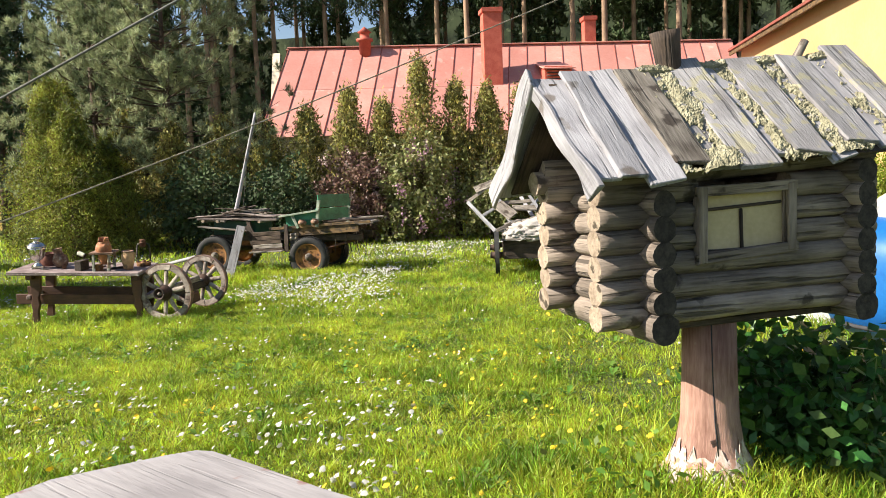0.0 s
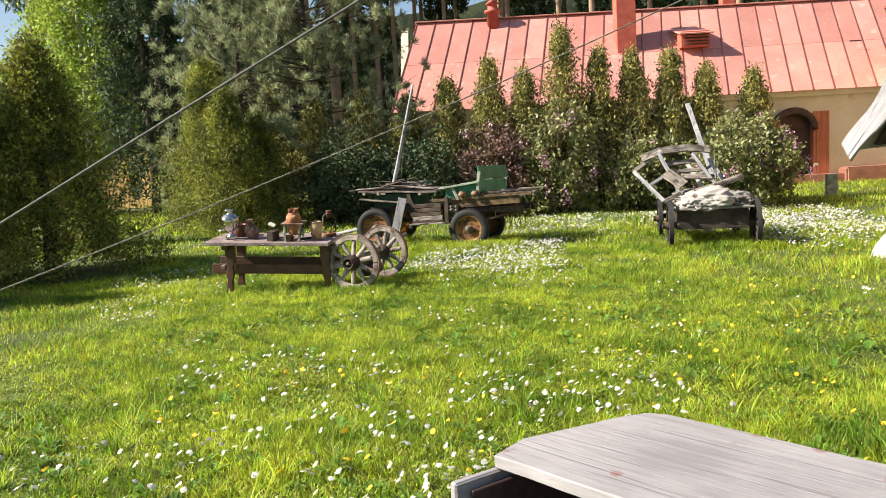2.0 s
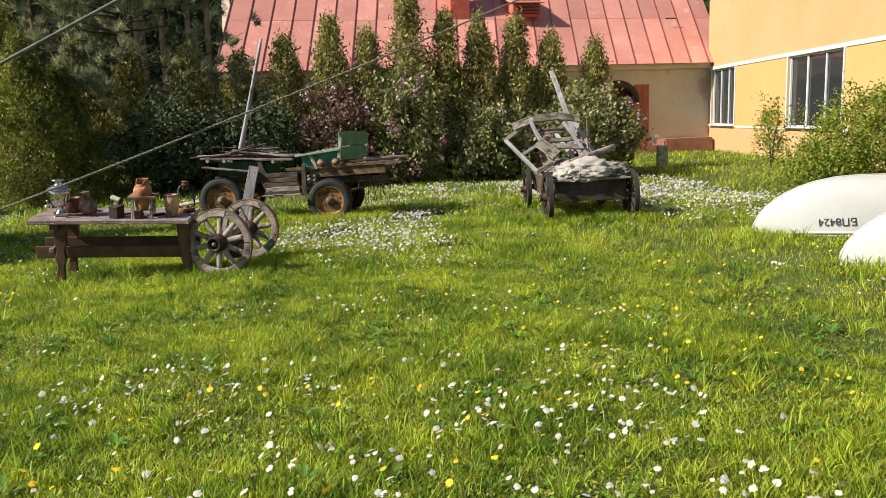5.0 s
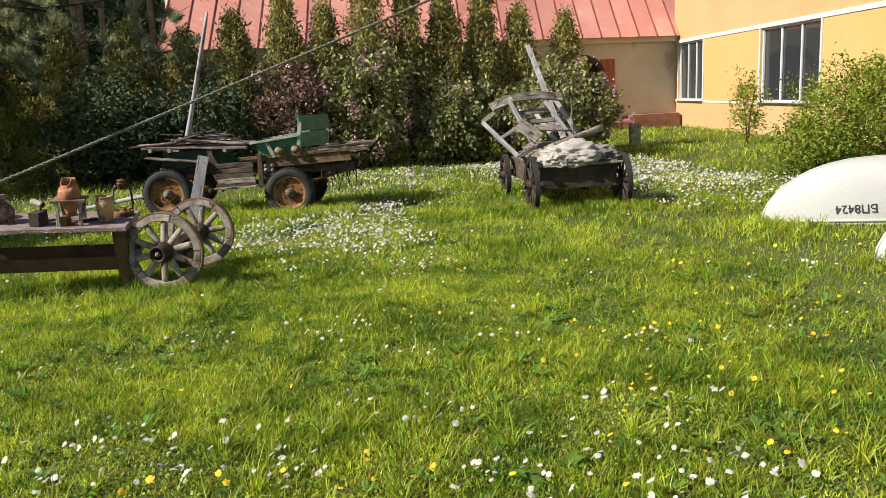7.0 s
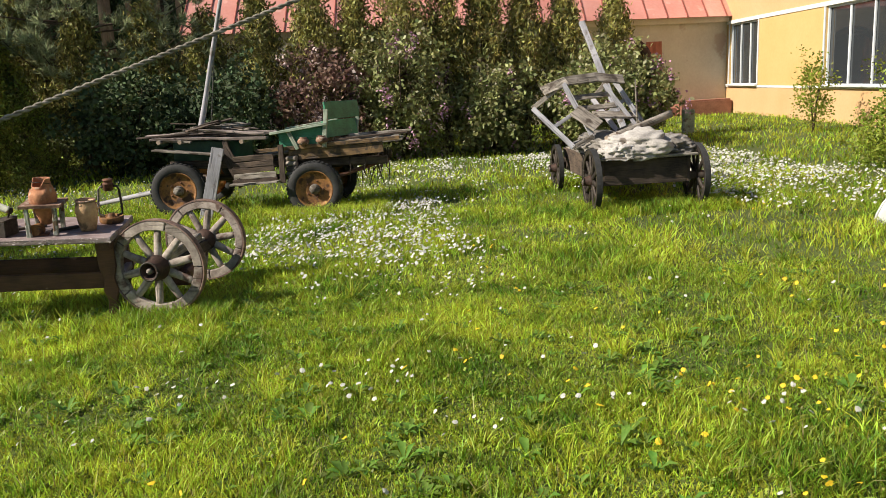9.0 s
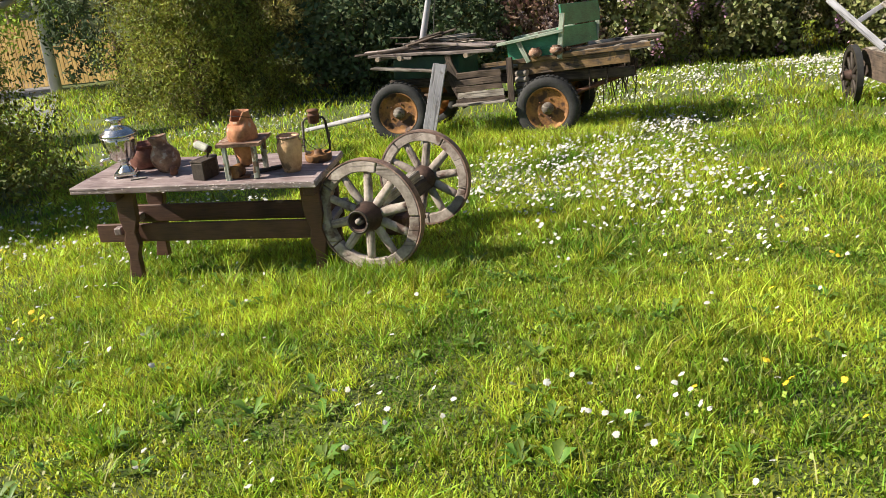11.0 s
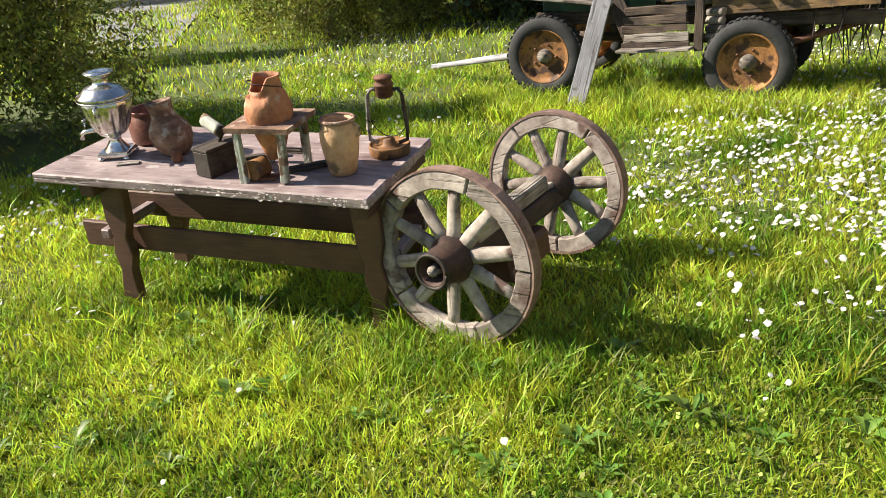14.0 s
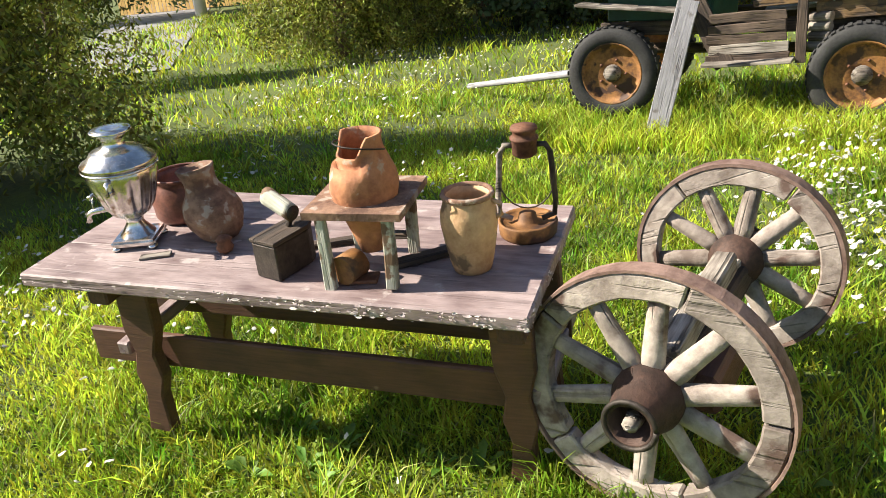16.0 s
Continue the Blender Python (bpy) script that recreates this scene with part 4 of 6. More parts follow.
for i in range(26):
    x = -30 + 2.5 * i + g.normal() * 0.6
    y = 56 + 6 * g.random()
    if i == 0:
        under = thuja("spruce", "dark young spruce in the pine wood", x, y, 15.0, 2.5, "far_needle", None, 650, 220, 19, 0.24, 0.4, 0.7, group="pine wood")
        far_kind = under
    else:
        copy_thing(far_kind, pose(x, y, 0, 0, 0, float(g.random() * 360)))
# added flat sheet; the gloom between far stems is painted in its colour
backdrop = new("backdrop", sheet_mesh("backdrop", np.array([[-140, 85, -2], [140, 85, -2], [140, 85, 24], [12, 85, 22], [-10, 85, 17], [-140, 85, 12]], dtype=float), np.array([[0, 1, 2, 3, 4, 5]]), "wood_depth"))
tagged(backdrop, "flat sheet painted with the dark shade of the far pine wood", "backdrop", kind="structure")

# yellow board fence at the back
fence = thing("fence", "sunlit yellow board fence behind the trees", "fence", -27.6, 36.2, 0, 0, 0, -2)
for k in range(41):
    part("fence_board", slab(2.65 + 0.05 * math.sin(k * 2.1), 0.16, 0.022, 0.003), "fence_yellow", fence, m=along((k * 0.19, 0, 0.05), (k * 0.19, 0, 2.7), (0, -1, 0)))
for zz in (0.5, 2.2):
    part("fence_rail", slab(7.9, 0.08, 0.04, 0.004), "fence_yellow", fence, m=along((-0.1, 0.04, zz), (7.8, 0.04, zz)))
drive = new("path", sheet_mesh("path", np.array([[-33, 44.0, 0.04], [-14.6, 18.2, 0.04], [-12.4, 19.6, 0.04], [-29, 45.0, 0.04]], dtype=float), np.array([[0, 1, 2, 3]]), "asphalt"))
tagged(drive, "grey asphalt path glimpsed between the bushes", "path", kind="structure")

# ---- table with old household things ----
TX, TY, TZ, TROLL, TTILT, TTURN = -4.655, 10.483, 0.04, 4.0, 2.5, 1.4


def on_table(x, y):
    """World pose of a place on the tabletop, x along it, y across."""
    return pose(TX, TY, TZ, TROLL, TTILT, TTURN) @ Matrix.Translation((x, y, 0.689))


table = thing("table", "weathered brown-red trestle table with a cracked plank top", "table", TX, TY, TZ, TROLL, TTILT, TTURN)
for k, (y0, w) in enumerate(((-0.243, 0.232), (0.001, 0.25), (0.244, 0.23))):
    part("tabletop_plank", slab(1.64, w, 0.045, 0.006, 9, 0.004, k), "table_wood", table, m=along((-0.835, y0, 0.665), (0.805, y0, 0.665)))
for sx in (-0.58, 0.745):
    for sy in (-0.20, 0.20):
        part("leg", extruded([(lx * 0.74, lz) for lx, lz in ((-0.075, 0.0), (0.055, 0.0), (0.045, 0.16), (0.075, 0.24), (0.05, 0.33), (0.085, 0.42), (0.085, 0.64), (-0.085, 0.64), (-0.085, 0.42), (-0.05, 0.33), (-0.075, 0.24), (-0.045, 0.16))], 0.055, 0.006),
             "brown_wood", table, m=pose(sx, sy + 0.028, 0.0, 90, 0, 0) @ pose(0, 0, 0, 0, 0, 3 * (1 if sx > 0 else -1)))
    part("cross_beam", slab(0.66, 0.075, 0.06, 0.006), "brown_wood", table, m=along((sx, -0.33, 0.61), (sx, 0.33, 0.61)))
for sy, zz in ((-0.14, 0.30), (0.15, 0.34)):
    part("stretcher", slab(1.66, 0.028, 0.13, 0.006, 5, 0.004), "brown_wood", table, m=along((-0.84, sy, zz), (0.82, sy, zz)))
for sx in (-0.66, 0.79):
    part("wedge", slab(0.54, 0.05, 0.05, 0.006), "table_wood", table, m=along((sx, -0.21, 0.33), (sx, 0.33, 0.33)))


g = np.random.default_rng(411)
bm = bmesh.new()
for k in range(230):
    along_x = g.uniform(-0.82, 0.795)
    if k % 4 == 3:
        p = Vector((0.806 + 0.002 * g.random(), g.uniform(-0.355, 0.355), g.uniform(0.645, 0.688)))
        n, u = Vector((1, 0, 0.2)), Vector((0, 1, 0))
    else:
        zz = 0.646 + 0.043 * g.random() ** 0.7
        p = Vector((along_x if k % 2 else 0.8 - 0.9 * g.random() ** 1.6, -0.3625 - 0.003 * g.random(), zz))
        n, u = Vector((0, -1, 0.3)), Vector((1, 0, 0))
    w = n.cross(u).normalized()
    size = 0.002 + 0.006 * g.random() ** 2
    ring = [bm.verts.new(p + u * size * 1.6 * math.cos(a) * g.uniform(0.6, 1.2) + w * size * 0.6 * math.sin(a) * g.uniform(0.6, 1.2) + n * 0.004 * g.random()) for a in [2 * math.pi * i / 6 for i in range(6)]]
    bm.faces.new(ring)
tagged(part("flaking_paint", bm, "paint_flake", table, "pale flakes of paint along the worn edges"), kind="stuff")


def set_on(ob, x, y, turn=0, tall=0.92):
    ob.matrix_basis = on_table(x, y) @ pose(0, 0, 0, 0, 0, turn) @ Matrix.Diagonal((1, 1, tall, 1))
    return ob


samovar = set_on(thing("samovar", "tarnished silver samovar with a tap on the table", "samovar"), -0.568, -0.09, 20)
samovar.scale = (0.97, 0.97, 0.95)
base = part("base_plate", box(-0.075, 0.075, -0.075, 0.075, 0.012, 0.035, 0.008), "chrome", samovar)
for sx in (-0.06, 0.06):
    for sy in (-0.06, 0.06):
        part("foot", turned([(0.001, 0), (0.016, 0), (0.018, 0.008), (0.010, 0.014)], 10), "chrome", base, m=pose(sx, sy, 0))
bm = turned([(0.06, 0.035), (0.045, 0.055), (0.028, 0.08), (0.032, 0.10), (0.06, 0.115), (0.082, 0.15), (0.098, 0.20), (0.112, 0.25), (0.116, 0.275), (0.108, 0.285), (0.122, 0.292), (0.122, 0.305), (0.10, 0.315), (0.086, 0.335), (0.075, 0.342), (0.04, 0.352), (0.035, 0.37), (0.04, 0.385), (0.062, 0.402), (0.058, 0.412), (0.03, 0.412), (0.001, 0.40)], 96, 0.025, 2)
for v in bm.verts:
    # fluted belly, dented with age
    if 0.115 < v.co.z < 0.262:
        a, f = math.atan2(v.co.y, v.co.x), min(1.0, (v.co.z - 0.115) / 0.03, (0.262 - v.co.z) / 0.02)
        v.co.xy *= 1 + 0.035 * f * math.cos(16 * a)
part("body", bm, "chrome", samovar)
part("crown_ring", tube([(0.062 * math.cos(a), 0.062 * math.sin(a), 0.405) for a in [2 * math.pi * i / 24 for i in range(25)]], 0.006, 6), "chrome", samovar)
part("waist_ring", tube([(0.121 * math.cos(a), 0.121 * math.sin(a), 0.284) for a in [2 * math.pi * i / 32 for i in range(33)]], 0.005, 6), "chrome", samovar)
tap = part("tap", tube([(-0.07, 0, 0.135), (-0.13, 0, 0.128), (-0.150, 0, 0.118), (-0.152, 0, 0.09)], 0.011, 8), "chrome", samovar)
part("tap_handle", tube([(-0.125, 0, 0.135), (-0.125, 0, 0.17), (-0.125, 0.02, 0.182), (-0.125, -0.02, 0.182)], 0.006, 6), "chrome", tap)
for s in (-1, 1):
    part("handle", tube([(0.0, 0.105 * s, 0.27), (0, 0.145 * s, 0.265), (0, 0.15 * s, 0.235), (0, 0.10 * s, 0.225)], 0.008, 8), "chrome", samovar)

pot = set_on(thing("pot", "dull copper pot behind the samovar", "pot"), -0.53, 0.14, 0, 0.86)
part("body", turned([(0.001, 0), (0.10, 0), (0.112, 0.02), (0.115, 0.09), (0.095, 0.15), (0.088, 0.165), (0.10, 0.18), (0.094, 0.18), (0.08, 0.16), (0.10, 0.03), (0.001, 0.012)], 28, 0.02), "copper", pot, smooth=True)
part("rim", tube([(0.098 * math.cos(a), 0.098 * math.sin(a), 0.18) for a in [2 * math.pi * i / 20 for i in range(21)]], 0.006, 6), "copper", pot)

jug = set_on(thing("jug", "dull brown clay jug with a narrow waist", "jug"), -0.30, -0.02, 0, 0.86)
part("body", turned([(0.001, 0), (0.050, 0), (0.072, 0.025), (0.092, 0.075), (0.096, 0.115), (0.086, 0.155), (0.064, 0.19), (0.054, 0.21), (0.052, 0.235), (0.056, 0.265), (0.062, 0.288), (0.055, 0.289), (0.046, 0.24), (0.046, 0.21), (0.08, 0.13), (0.06, 0.03), (0.001, 0.02)], 30, 0.07, 3), "clay_dull", jug, m=pose(0.01, 0, 0, 0, -11, 0))
shard = set_on(thing("lid_knob", "small rusty knob lying beside the jug", "knob"), -0.218, -0.124)
part("body", turned([(0.001, 0.0), (0.022, 0.006), (0.028, 0.022), (0.020, 0.04), (0.026, 0.05), (0.016, 0.062), (0.001, 0.065)], 14, 0.1), "rust", shard)
chip = set_on(thing("wood_chip", "flat grey chip lying beside the samovar", "chip"), -0.44, -0.184, 25)
part("body", slab(0.10, 0.035, 0.008, 0.002, 2, 0.004), "grey_wood", chip, m=pose(-0.05, 0, 0.004))

iron = set_on(thing("charcoal_iron", "rusty box-shaped charcoal iron with a pale wooden handle", "iron"), 0.043, -0.185, 74)
iron.scale = (0.95, 0.95, 1.10)
out = [(-0.095, -0.050), (0.05, -0.050), (0.088, -0.03), (0.108, 0.0), (0.088, 0.03), (0.05, 0.050), (-0.095, 0.050)]
part("body", extruded(out, 0.10, 0.004), "black_iron", iron)
lid = part("lid", extruded([(x * 1.04, y * 1.06) for x, y in out], 0.012, 0.003), "dark_wood", iron, "dark rusty lid", pose(0, 0, 0.101))
part("post", tube([(0.02, 0.0, 0.012), (0.03, -0.01, 0.035), (0.01, -0.012, 0.062)], 0.010, 6), "black_iron", lid)
grip = part("grip", rod(0.125, 0.027, 0.024, 12, 6, 0.14), "peeled", lid, "pale flaking wooden grip", along((0.02, 0.070, 0.090), (0.0, -0.052, 0.064)))
part("grip_end", turned([(0.001, -0.003), (0.022, -0.003), (0.022, 0.004), (0.001, 0.006)], 12), "black_iron", grip, m=pose(0.124, 0, 0, 0, 90, 0))

stand = set_on(thing("stand", "small four-legged wooden stand with flaking paint", "stand"), 0.308, -0.165, 4, 1.08)
ring_out = [(-0.135, -0.135), (0.135, -0.135), (0.135, 0.155), (-0.135, 0.155)]
bm = bmesh.new()
inner = [bm.verts.new((0.095 * math.cos(a), 0.095 * math.sin(a) + 0.01, 0.195)) for a in [2 * math.pi * i / 16 for i in range(16)]]
outer = []
for i in range(16):
    a = 2 * math.pi * i / 16
    s = 0.140 / max(abs(math.cos(a)), abs(math.sin(a)))
    outer.append(bm.verts.new((s * math.cos(a), s * math.sin(a) + 0.01, 0.195)))
faces = [bm.faces.new((inner[i], inner[(i + 1) % 16], outer[(i + 1) % 16], outer[i])) for i in range(16)]
r = bmesh.ops.extrude_face_region(bm, geom=faces)
bmesh.ops.translate(bm, vec=(0, 0, 0.02), verts=[v for v in r["geom"] if isinstance(v, bmesh.types.BMVert)])
bmesh.ops.recalc_face_normals(bm, faces=bm.faces)
part("top", bm, "clay_dull", stand, "warm brown board with a round hole")
for sx in (-1, 1):
    for sy in (-1, 1):
        part("leg", slab(0.20, 0.031, 0.026, 0.004, 6, 0.009, 3 * sx + sy), "peeled", stand, m=along((0.088 * sx, 0.122 * sy, 0.0), (0.095 * sx, 0.11 * sy, 0.195)))
part("low_rail", slab(0.17, 0.03, 0.018, 0.003), "dark_wood", stand, m=along((-0.085, 0.122, 0.05), (0.085, 0.122, 0.05)))
big_jug = set_on(thing("jug", "broken-necked orange clay jug hanging in the stand", "jug"), 0.308, -0.158, 56, 1.02)
bm = turned([(0.001, 0.06), (0.035, 0.065), (0.050, 0.11), (0.074, 0.18), (0.092, 0.222), (0.099, 0.255), (0.094, 0.29), (0.080, 0.325), (0.068, 0.355), (0.062, 0.385), (0.066, 0.402), (0.059, 0.403), (0.055, 0.385), (0.062, 0.355), (0.085, 0.29), (0.06, 0.17), (0.001, 0.08)], 32, 0.05, 7)
for v in bm.verts:
    if v.co.z > 0.33 and v.co.x < -0.015:
        v.co.z -= 0.055 * min(1.0, (-v.co.x - 0.015) / 0.025)
part("body", bm, "clay", big_jug)
part("wire", tube([(0.07 * math.cos(a), 0.07 * math.sin(a), 0.335 + 0.05 * math.sin(a * 0.5)) for a in [2 * math.pi * i / 16 for i in range(17)]], 0.0025, 5), "black_iron", big_jug, "thin wire round the neck")
burner = set_on(thing("burner", "rusty round burner under the stand", "burner"), 0.285, -0.235, 12)
part("drum", rod(0.07, 0.045, 0.045, 16, 2, 0.04), "orange_rust", burner, m=along((-0.035, -0.035, 0.05), (0.0, 0.03, 0.05)))
part("foot", slab(0.12, 0.06, 0.012, 0.003), "rust", burner, m=along((-0.06, 0.0, 0.006), (0.06, 0.0, 0.006)))
lath = set_on(thing("wood_lath", "dark splintered lath lying under the stand", "lath"), 0.42, -0.10, 38)
part("body", slab(0.20, 0.045, 0.02, 0.003, 4, 0.006), "dark_wood", lath, m=pose(-0.10, 0, 0.012))
lath2 = set_on(thing("wood_lath", "dark splintered lath lying beside the iron", "lath"), 0.13, -0.02, 25)
part("body", slab(0.26, 0.035, 0.018, 0.003, 4, 0.006), "dark_wood", lath2, m=pose(-0.13, 0, 0.010))

jar = set_on(thing("clay_pot", "pale ochre clay pot with a dark glazed rim", "pot"), 0.590, -0.114, 0, 1.03)
part("body", turned([(0.001, 0.001), (0.054, 0.001), (0.062, 0.03), (0.074, 0.09), (0.080, 0.14), (0.078, 0.175), (0.069, 0.20), (0.067, 0.222), (0.061, 0.222), (0.060, 0.20), (0.07, 0.14), (0.05, 0.02), (0.001, 0.015)], 32, 0.03, 5), "clay_pale", jar)
part("rim", tube([(0.068 * math.cos(a), 0.068 * math.sin(a), 0.221) for a in [2 * math.pi * i / 24 for i in range(25)]], 0.008, 6), "clay_dull", jar, "dark glazed rim")
part("ear", tube([(0.068, 0, 0.205), (0.092, 0, 0.195), (0.094, 0, 0.165), (0.076, 0, 0.155)], 0.007, 6), "clay_pale", jar)

lantern = set_on(thing("lantern", "rusty old paraffin lantern frame without its glass", "lantern"), 0.698, 0.128, 10, 1.0)
part("tank", turned([(0.001, 0), (0.083, 0), (0.088, 0.008), (0.09, 0.044), (0.086, 0.05), (0.081, 0.043), (0.05, 0.036), (0.03, 0.045), (0.025, 0.068), (0.012, 0.075), (0.001, 0.075)], 32, 0.03), "orange_rust", lantern, "rusty round fuel tank")
for s in (-1, 1):
    part("side_tube", tube([(0.045 * s, 0, 0.05), (0.082 * s, 0, 0.065), (0.086 * s, 0, 0.11), (0.074 * s, 0, 0.26), (0.060 * s, 0, 0.285), (0.035 * s, 0, 0.285)], 0.009, 8), "grey_wood" if s < 0 else "black_iron", lantern)
part("cap", turned([(0.001, 0.262), (0.026, 0.25), (0.036, 0.258), (0.038, 0.30), (0.042, 0.303), (0.042, 0.309), (0.034, 0.312), (0.034, 0.328), (0.041, 0.332), (0.038, 0.341), (0.001, 0.346)], 24, 0.03), "rust", lantern, "rusty red chimney cap")
part("bail", tube([(0.09 * math.cos(a), 0.035 + 0.02 * math.sin(a), 0.19 - 0.13 * math.sin(a)) for a in [math.pi * i / 12 for i in range(13)]], 0.0025, 5), "black_iron", lantern)


# ---- old cart wheels ----
def spoked_wheel(parent, m, r, spokes, wood, iron, felloe=0.062, thick=0.055, hub=0.075, hub_len=0.20, segs=5):
    """A wooden wheel in its local x, y plane, hub along z."""
    w = new("wheel")
    w.parent, w.matrix_basis = parent, m
    ri = r - felloe - 0.008
    for k in range(segs):
        bm = bmesh.new()
        n = 7
        for i in range(n + 1):
            a = 2 * math.pi * (k + 0.008 + 0.984 * i / n) / segs
            for rr in (ri, r - 0.008):
                wob = 0.006 * noise.noise(Vector((a * 3, rr * 20, parent.location.x)))
                for zz in (-thick / 2, thick / 2):
                    bm.verts.new(((rr + wob) * math.cos(a), (rr + wob) * math.sin(a), zz))
        bm.verts.ensure_lookup_table()
        v = bm.verts
        for i in range(n):
            o, q = 4 * i, 4 * i + 4
            for f in ((o, o + 1, q + 1, q), (o + 2, q + 2, q + 3, o + 3), (o, q, q + 2, o + 2), (o + 1, o + 3, q + 3, q + 1)):
                bm.faces.new([v[j] for j in f])
        bm.faces.new([v[j] for j in (0, 2, 3, 1)])
        bm.faces.new([v[j] for j in (4 * n, 4 * n + 1, 4 * n + 3, 4 * n + 2)])
        bmesh.ops.recalc_face_normals(bm, faces=bm.faces)
        bmesh.ops.bevel(bm, geom=[e for e in bm.edges if e.calc_face_angle(0) > 0.8], offset=0.006, segments=1, affect="EDGES")
        part("felloe", bm, wood, w)
    bm = bmesh.new()
    seg = 48
    loops = [[bm.verts.new((rr * math.cos(2 * math.pi * i / seg), rr * math.sin(2 * math.pi * i / seg), zz)) for i in range(seg)]
             for rr, zz in ((r - 0.010, -thick / 2 - 0.003), (r + 0.002, -thick / 2 - 0.003), (r + 0.002, thick / 2 + 0.003), (r - 0.006, thick / 2 + 0.003))]
    for a, b in zip(loops, loops[1:] + loops[:1]):
        for i in range(seg):
            bm.faces.new((a[i], a[(i + 1) % seg], b[(i + 1) % seg], b[i]))
    bmesh.ops.recalc_face_normals(bm, faces=bm.faces)
    part("iron_tyre", bm, iron, w, "thin rusty iron tyre")
    for k in range(spokes):
        a = 2 * math.pi * (k + 0.35) / spokes
        d = Vector((math.cos(a), math.sin(a), 0))
        bm = rod(ri - hub * 0.7 + 0.01, 0.027, 0.021, 8, 4, 0.14, k)
        bmesh.ops.scale(bm, vec=(1, 1.3, 0.8), verts=bm.verts)
        part("spoke", bm, wood, w, m=along(d * hub * 0.7, d * ri, (0, 0, 1)))
    h = part("hub", turned([(0.001, -hub_len * 0.4), (hub * 0.65, -hub_len * 0.4), (hub * 0.8, -hub_len * 0.2), (hub, -0.03), (hub, 0.03), (hub * 0.85, hub_len * 0.25), (hub * 0.68, hub_len * 0.55), (hub * 0.68, hub_len * 0.6), (hub * 0.56, hub_len * 0.6), (hub * 0.54, hub_len * 0.3), (0.001, hub_len * 0.3)], 24, 0.03), "hub_iron", w)
    part("hub_ring", tube([(hub * 0.70 * math.cos(t), hub * 0.70 * math.sin(t), hub_len * 0.60) for t in [2 * math.pi * i / 24 for i in range(25)]], 0.008, 6), "black_iron", w)
    part("axle_end", turned([(0.001, hub_len * 0.42), (0.026, hub_len * 0.42), (0.022, hub_len * 0.60), (0.001, hub_len * 0.68)], 8), "grey_wood", w)
    return w


axle = thing("cart_axle", "old cart axle with two weathered wooden spoked wheels", "cart wheels", -3.435, 10.65, 0.0, 0, 0, -13.0)
AXR = 0.355
turn_out = pose(0, -0.435, AXR + 0.035, 90, 0, 0)
spoked_wheel(axle, turn_out, AXR * 1.035, 10, "wheel_wood", "tyre_iron", felloe=0.072, hub=0.098, hub_len=0.26)
spoked_wheel(axle, pose(0.0, 0.47, AXR + 0.065, 90, 0, 0) @ pose(0, 0, 0, 0, 180, 20), AXR * 0.985, 10, "wheel_wood", "tyre_iron", felloe=0.068, hub=0.094, hub_len=0.24)
part("axle_beam", slab(0.92, 0.085, 0.10, 0.01, 6, 0.008), "dark_wood", axle, m=along((0, -0.42, AXR - 0.01), (0.02, 0.49, AXR + 0.04)))
part("bolster", slab(0.62, 0.07, 0.075, 0.008, 5, 0.008), "grey_wood", axle, m=along((0.0, -0.30, AXR + 0.075), (0, 0.36, AXR + 0.12)))
part("block", slab(0.34, 0.16, 0.14, 0.02, 4, 0.012), "brown_wood", axle, m=along((0.03, -0.16, AXR - 0.12), (0.03, 0.20, AXR - 0.10)))
part("lever", slab(0.55, 0.05, 0.04, 0.006, 4, 0.006), "grey_wood", axle, m=along((-0.10, -0.10, AXR + 0.02), (0.02, 0.42, AXR + 0.09)))


# ---- old rubber-tyred wagon ----
def tyred_wheel(parent, m, r, width, seed=0):
    w = new("wheel")
    w.parent, w.matrix_basis = parent, m
    k = width / 2
    bm = turned([(r * 0.66, -k * 0.8), (r * 0.72, -k), (r * 0.9, -k), (r * 0.975, -k * 0.75), (r, -k * 0.4), (r, k * 0.4), (r * 0.975, k * 0.75), (r * 0.9, k), (r * 0.72, k), (r * 0.66, k * 0.8)], 40)
    part("tyre", bm, "tyre", w, "cracked black rubber tyre")
    for i in range(40):
        a = 2 * math.pi * i / 40
        d = Vector((math.cos(a), math.sin(a), 0))
        part("tread_block", slab(width * 0.8, 0.034, 0.009, 0.002), "tyre", w, m=along(d * r - Vector((0, 0, width * 0.4)), d * r + Vector((0, 0, width * 0.4)), d))
    part("rim", turned([(r * 0.66, -k * 0.7), (r * 0.68, k * 0.85), (r * 0.65, k * 0.9), (r * 0.60, k * 0.4), (r * 0.52, k * 0.25), (r * 0.30, k * 0.45), (r * 0.22, k * 0.3), (0.002, k * 0.3)], 36), "orange_rust", w, "rusty ochre steel rim")
    part("hub", turned([(0.07, k * 0.25), (0.07, k * 0.7), (0.045, k * 1.0), (0.04, k * 1.25), (0.002, k * 1.3)], 14), "grey_wood", w)
    for i in range(5):
        a = 2 * math.pi * i / 5
        part("wheel_nut", turned([(0.012, k * 0.3), (0.012, k * 0.6), (0.001, k * 0.62)], 6), "rust", w, m=pose(0.11 * math.cos(a), 0.11 * math.sin(a), 0))
    return w


wagon = thing("wagon", "decayed wooden farm wagon with rubber tyres and a green bench", "wagon", -4.326, 14.94, 0.05, 0, 2.1, -6.7)
WR = 0.365
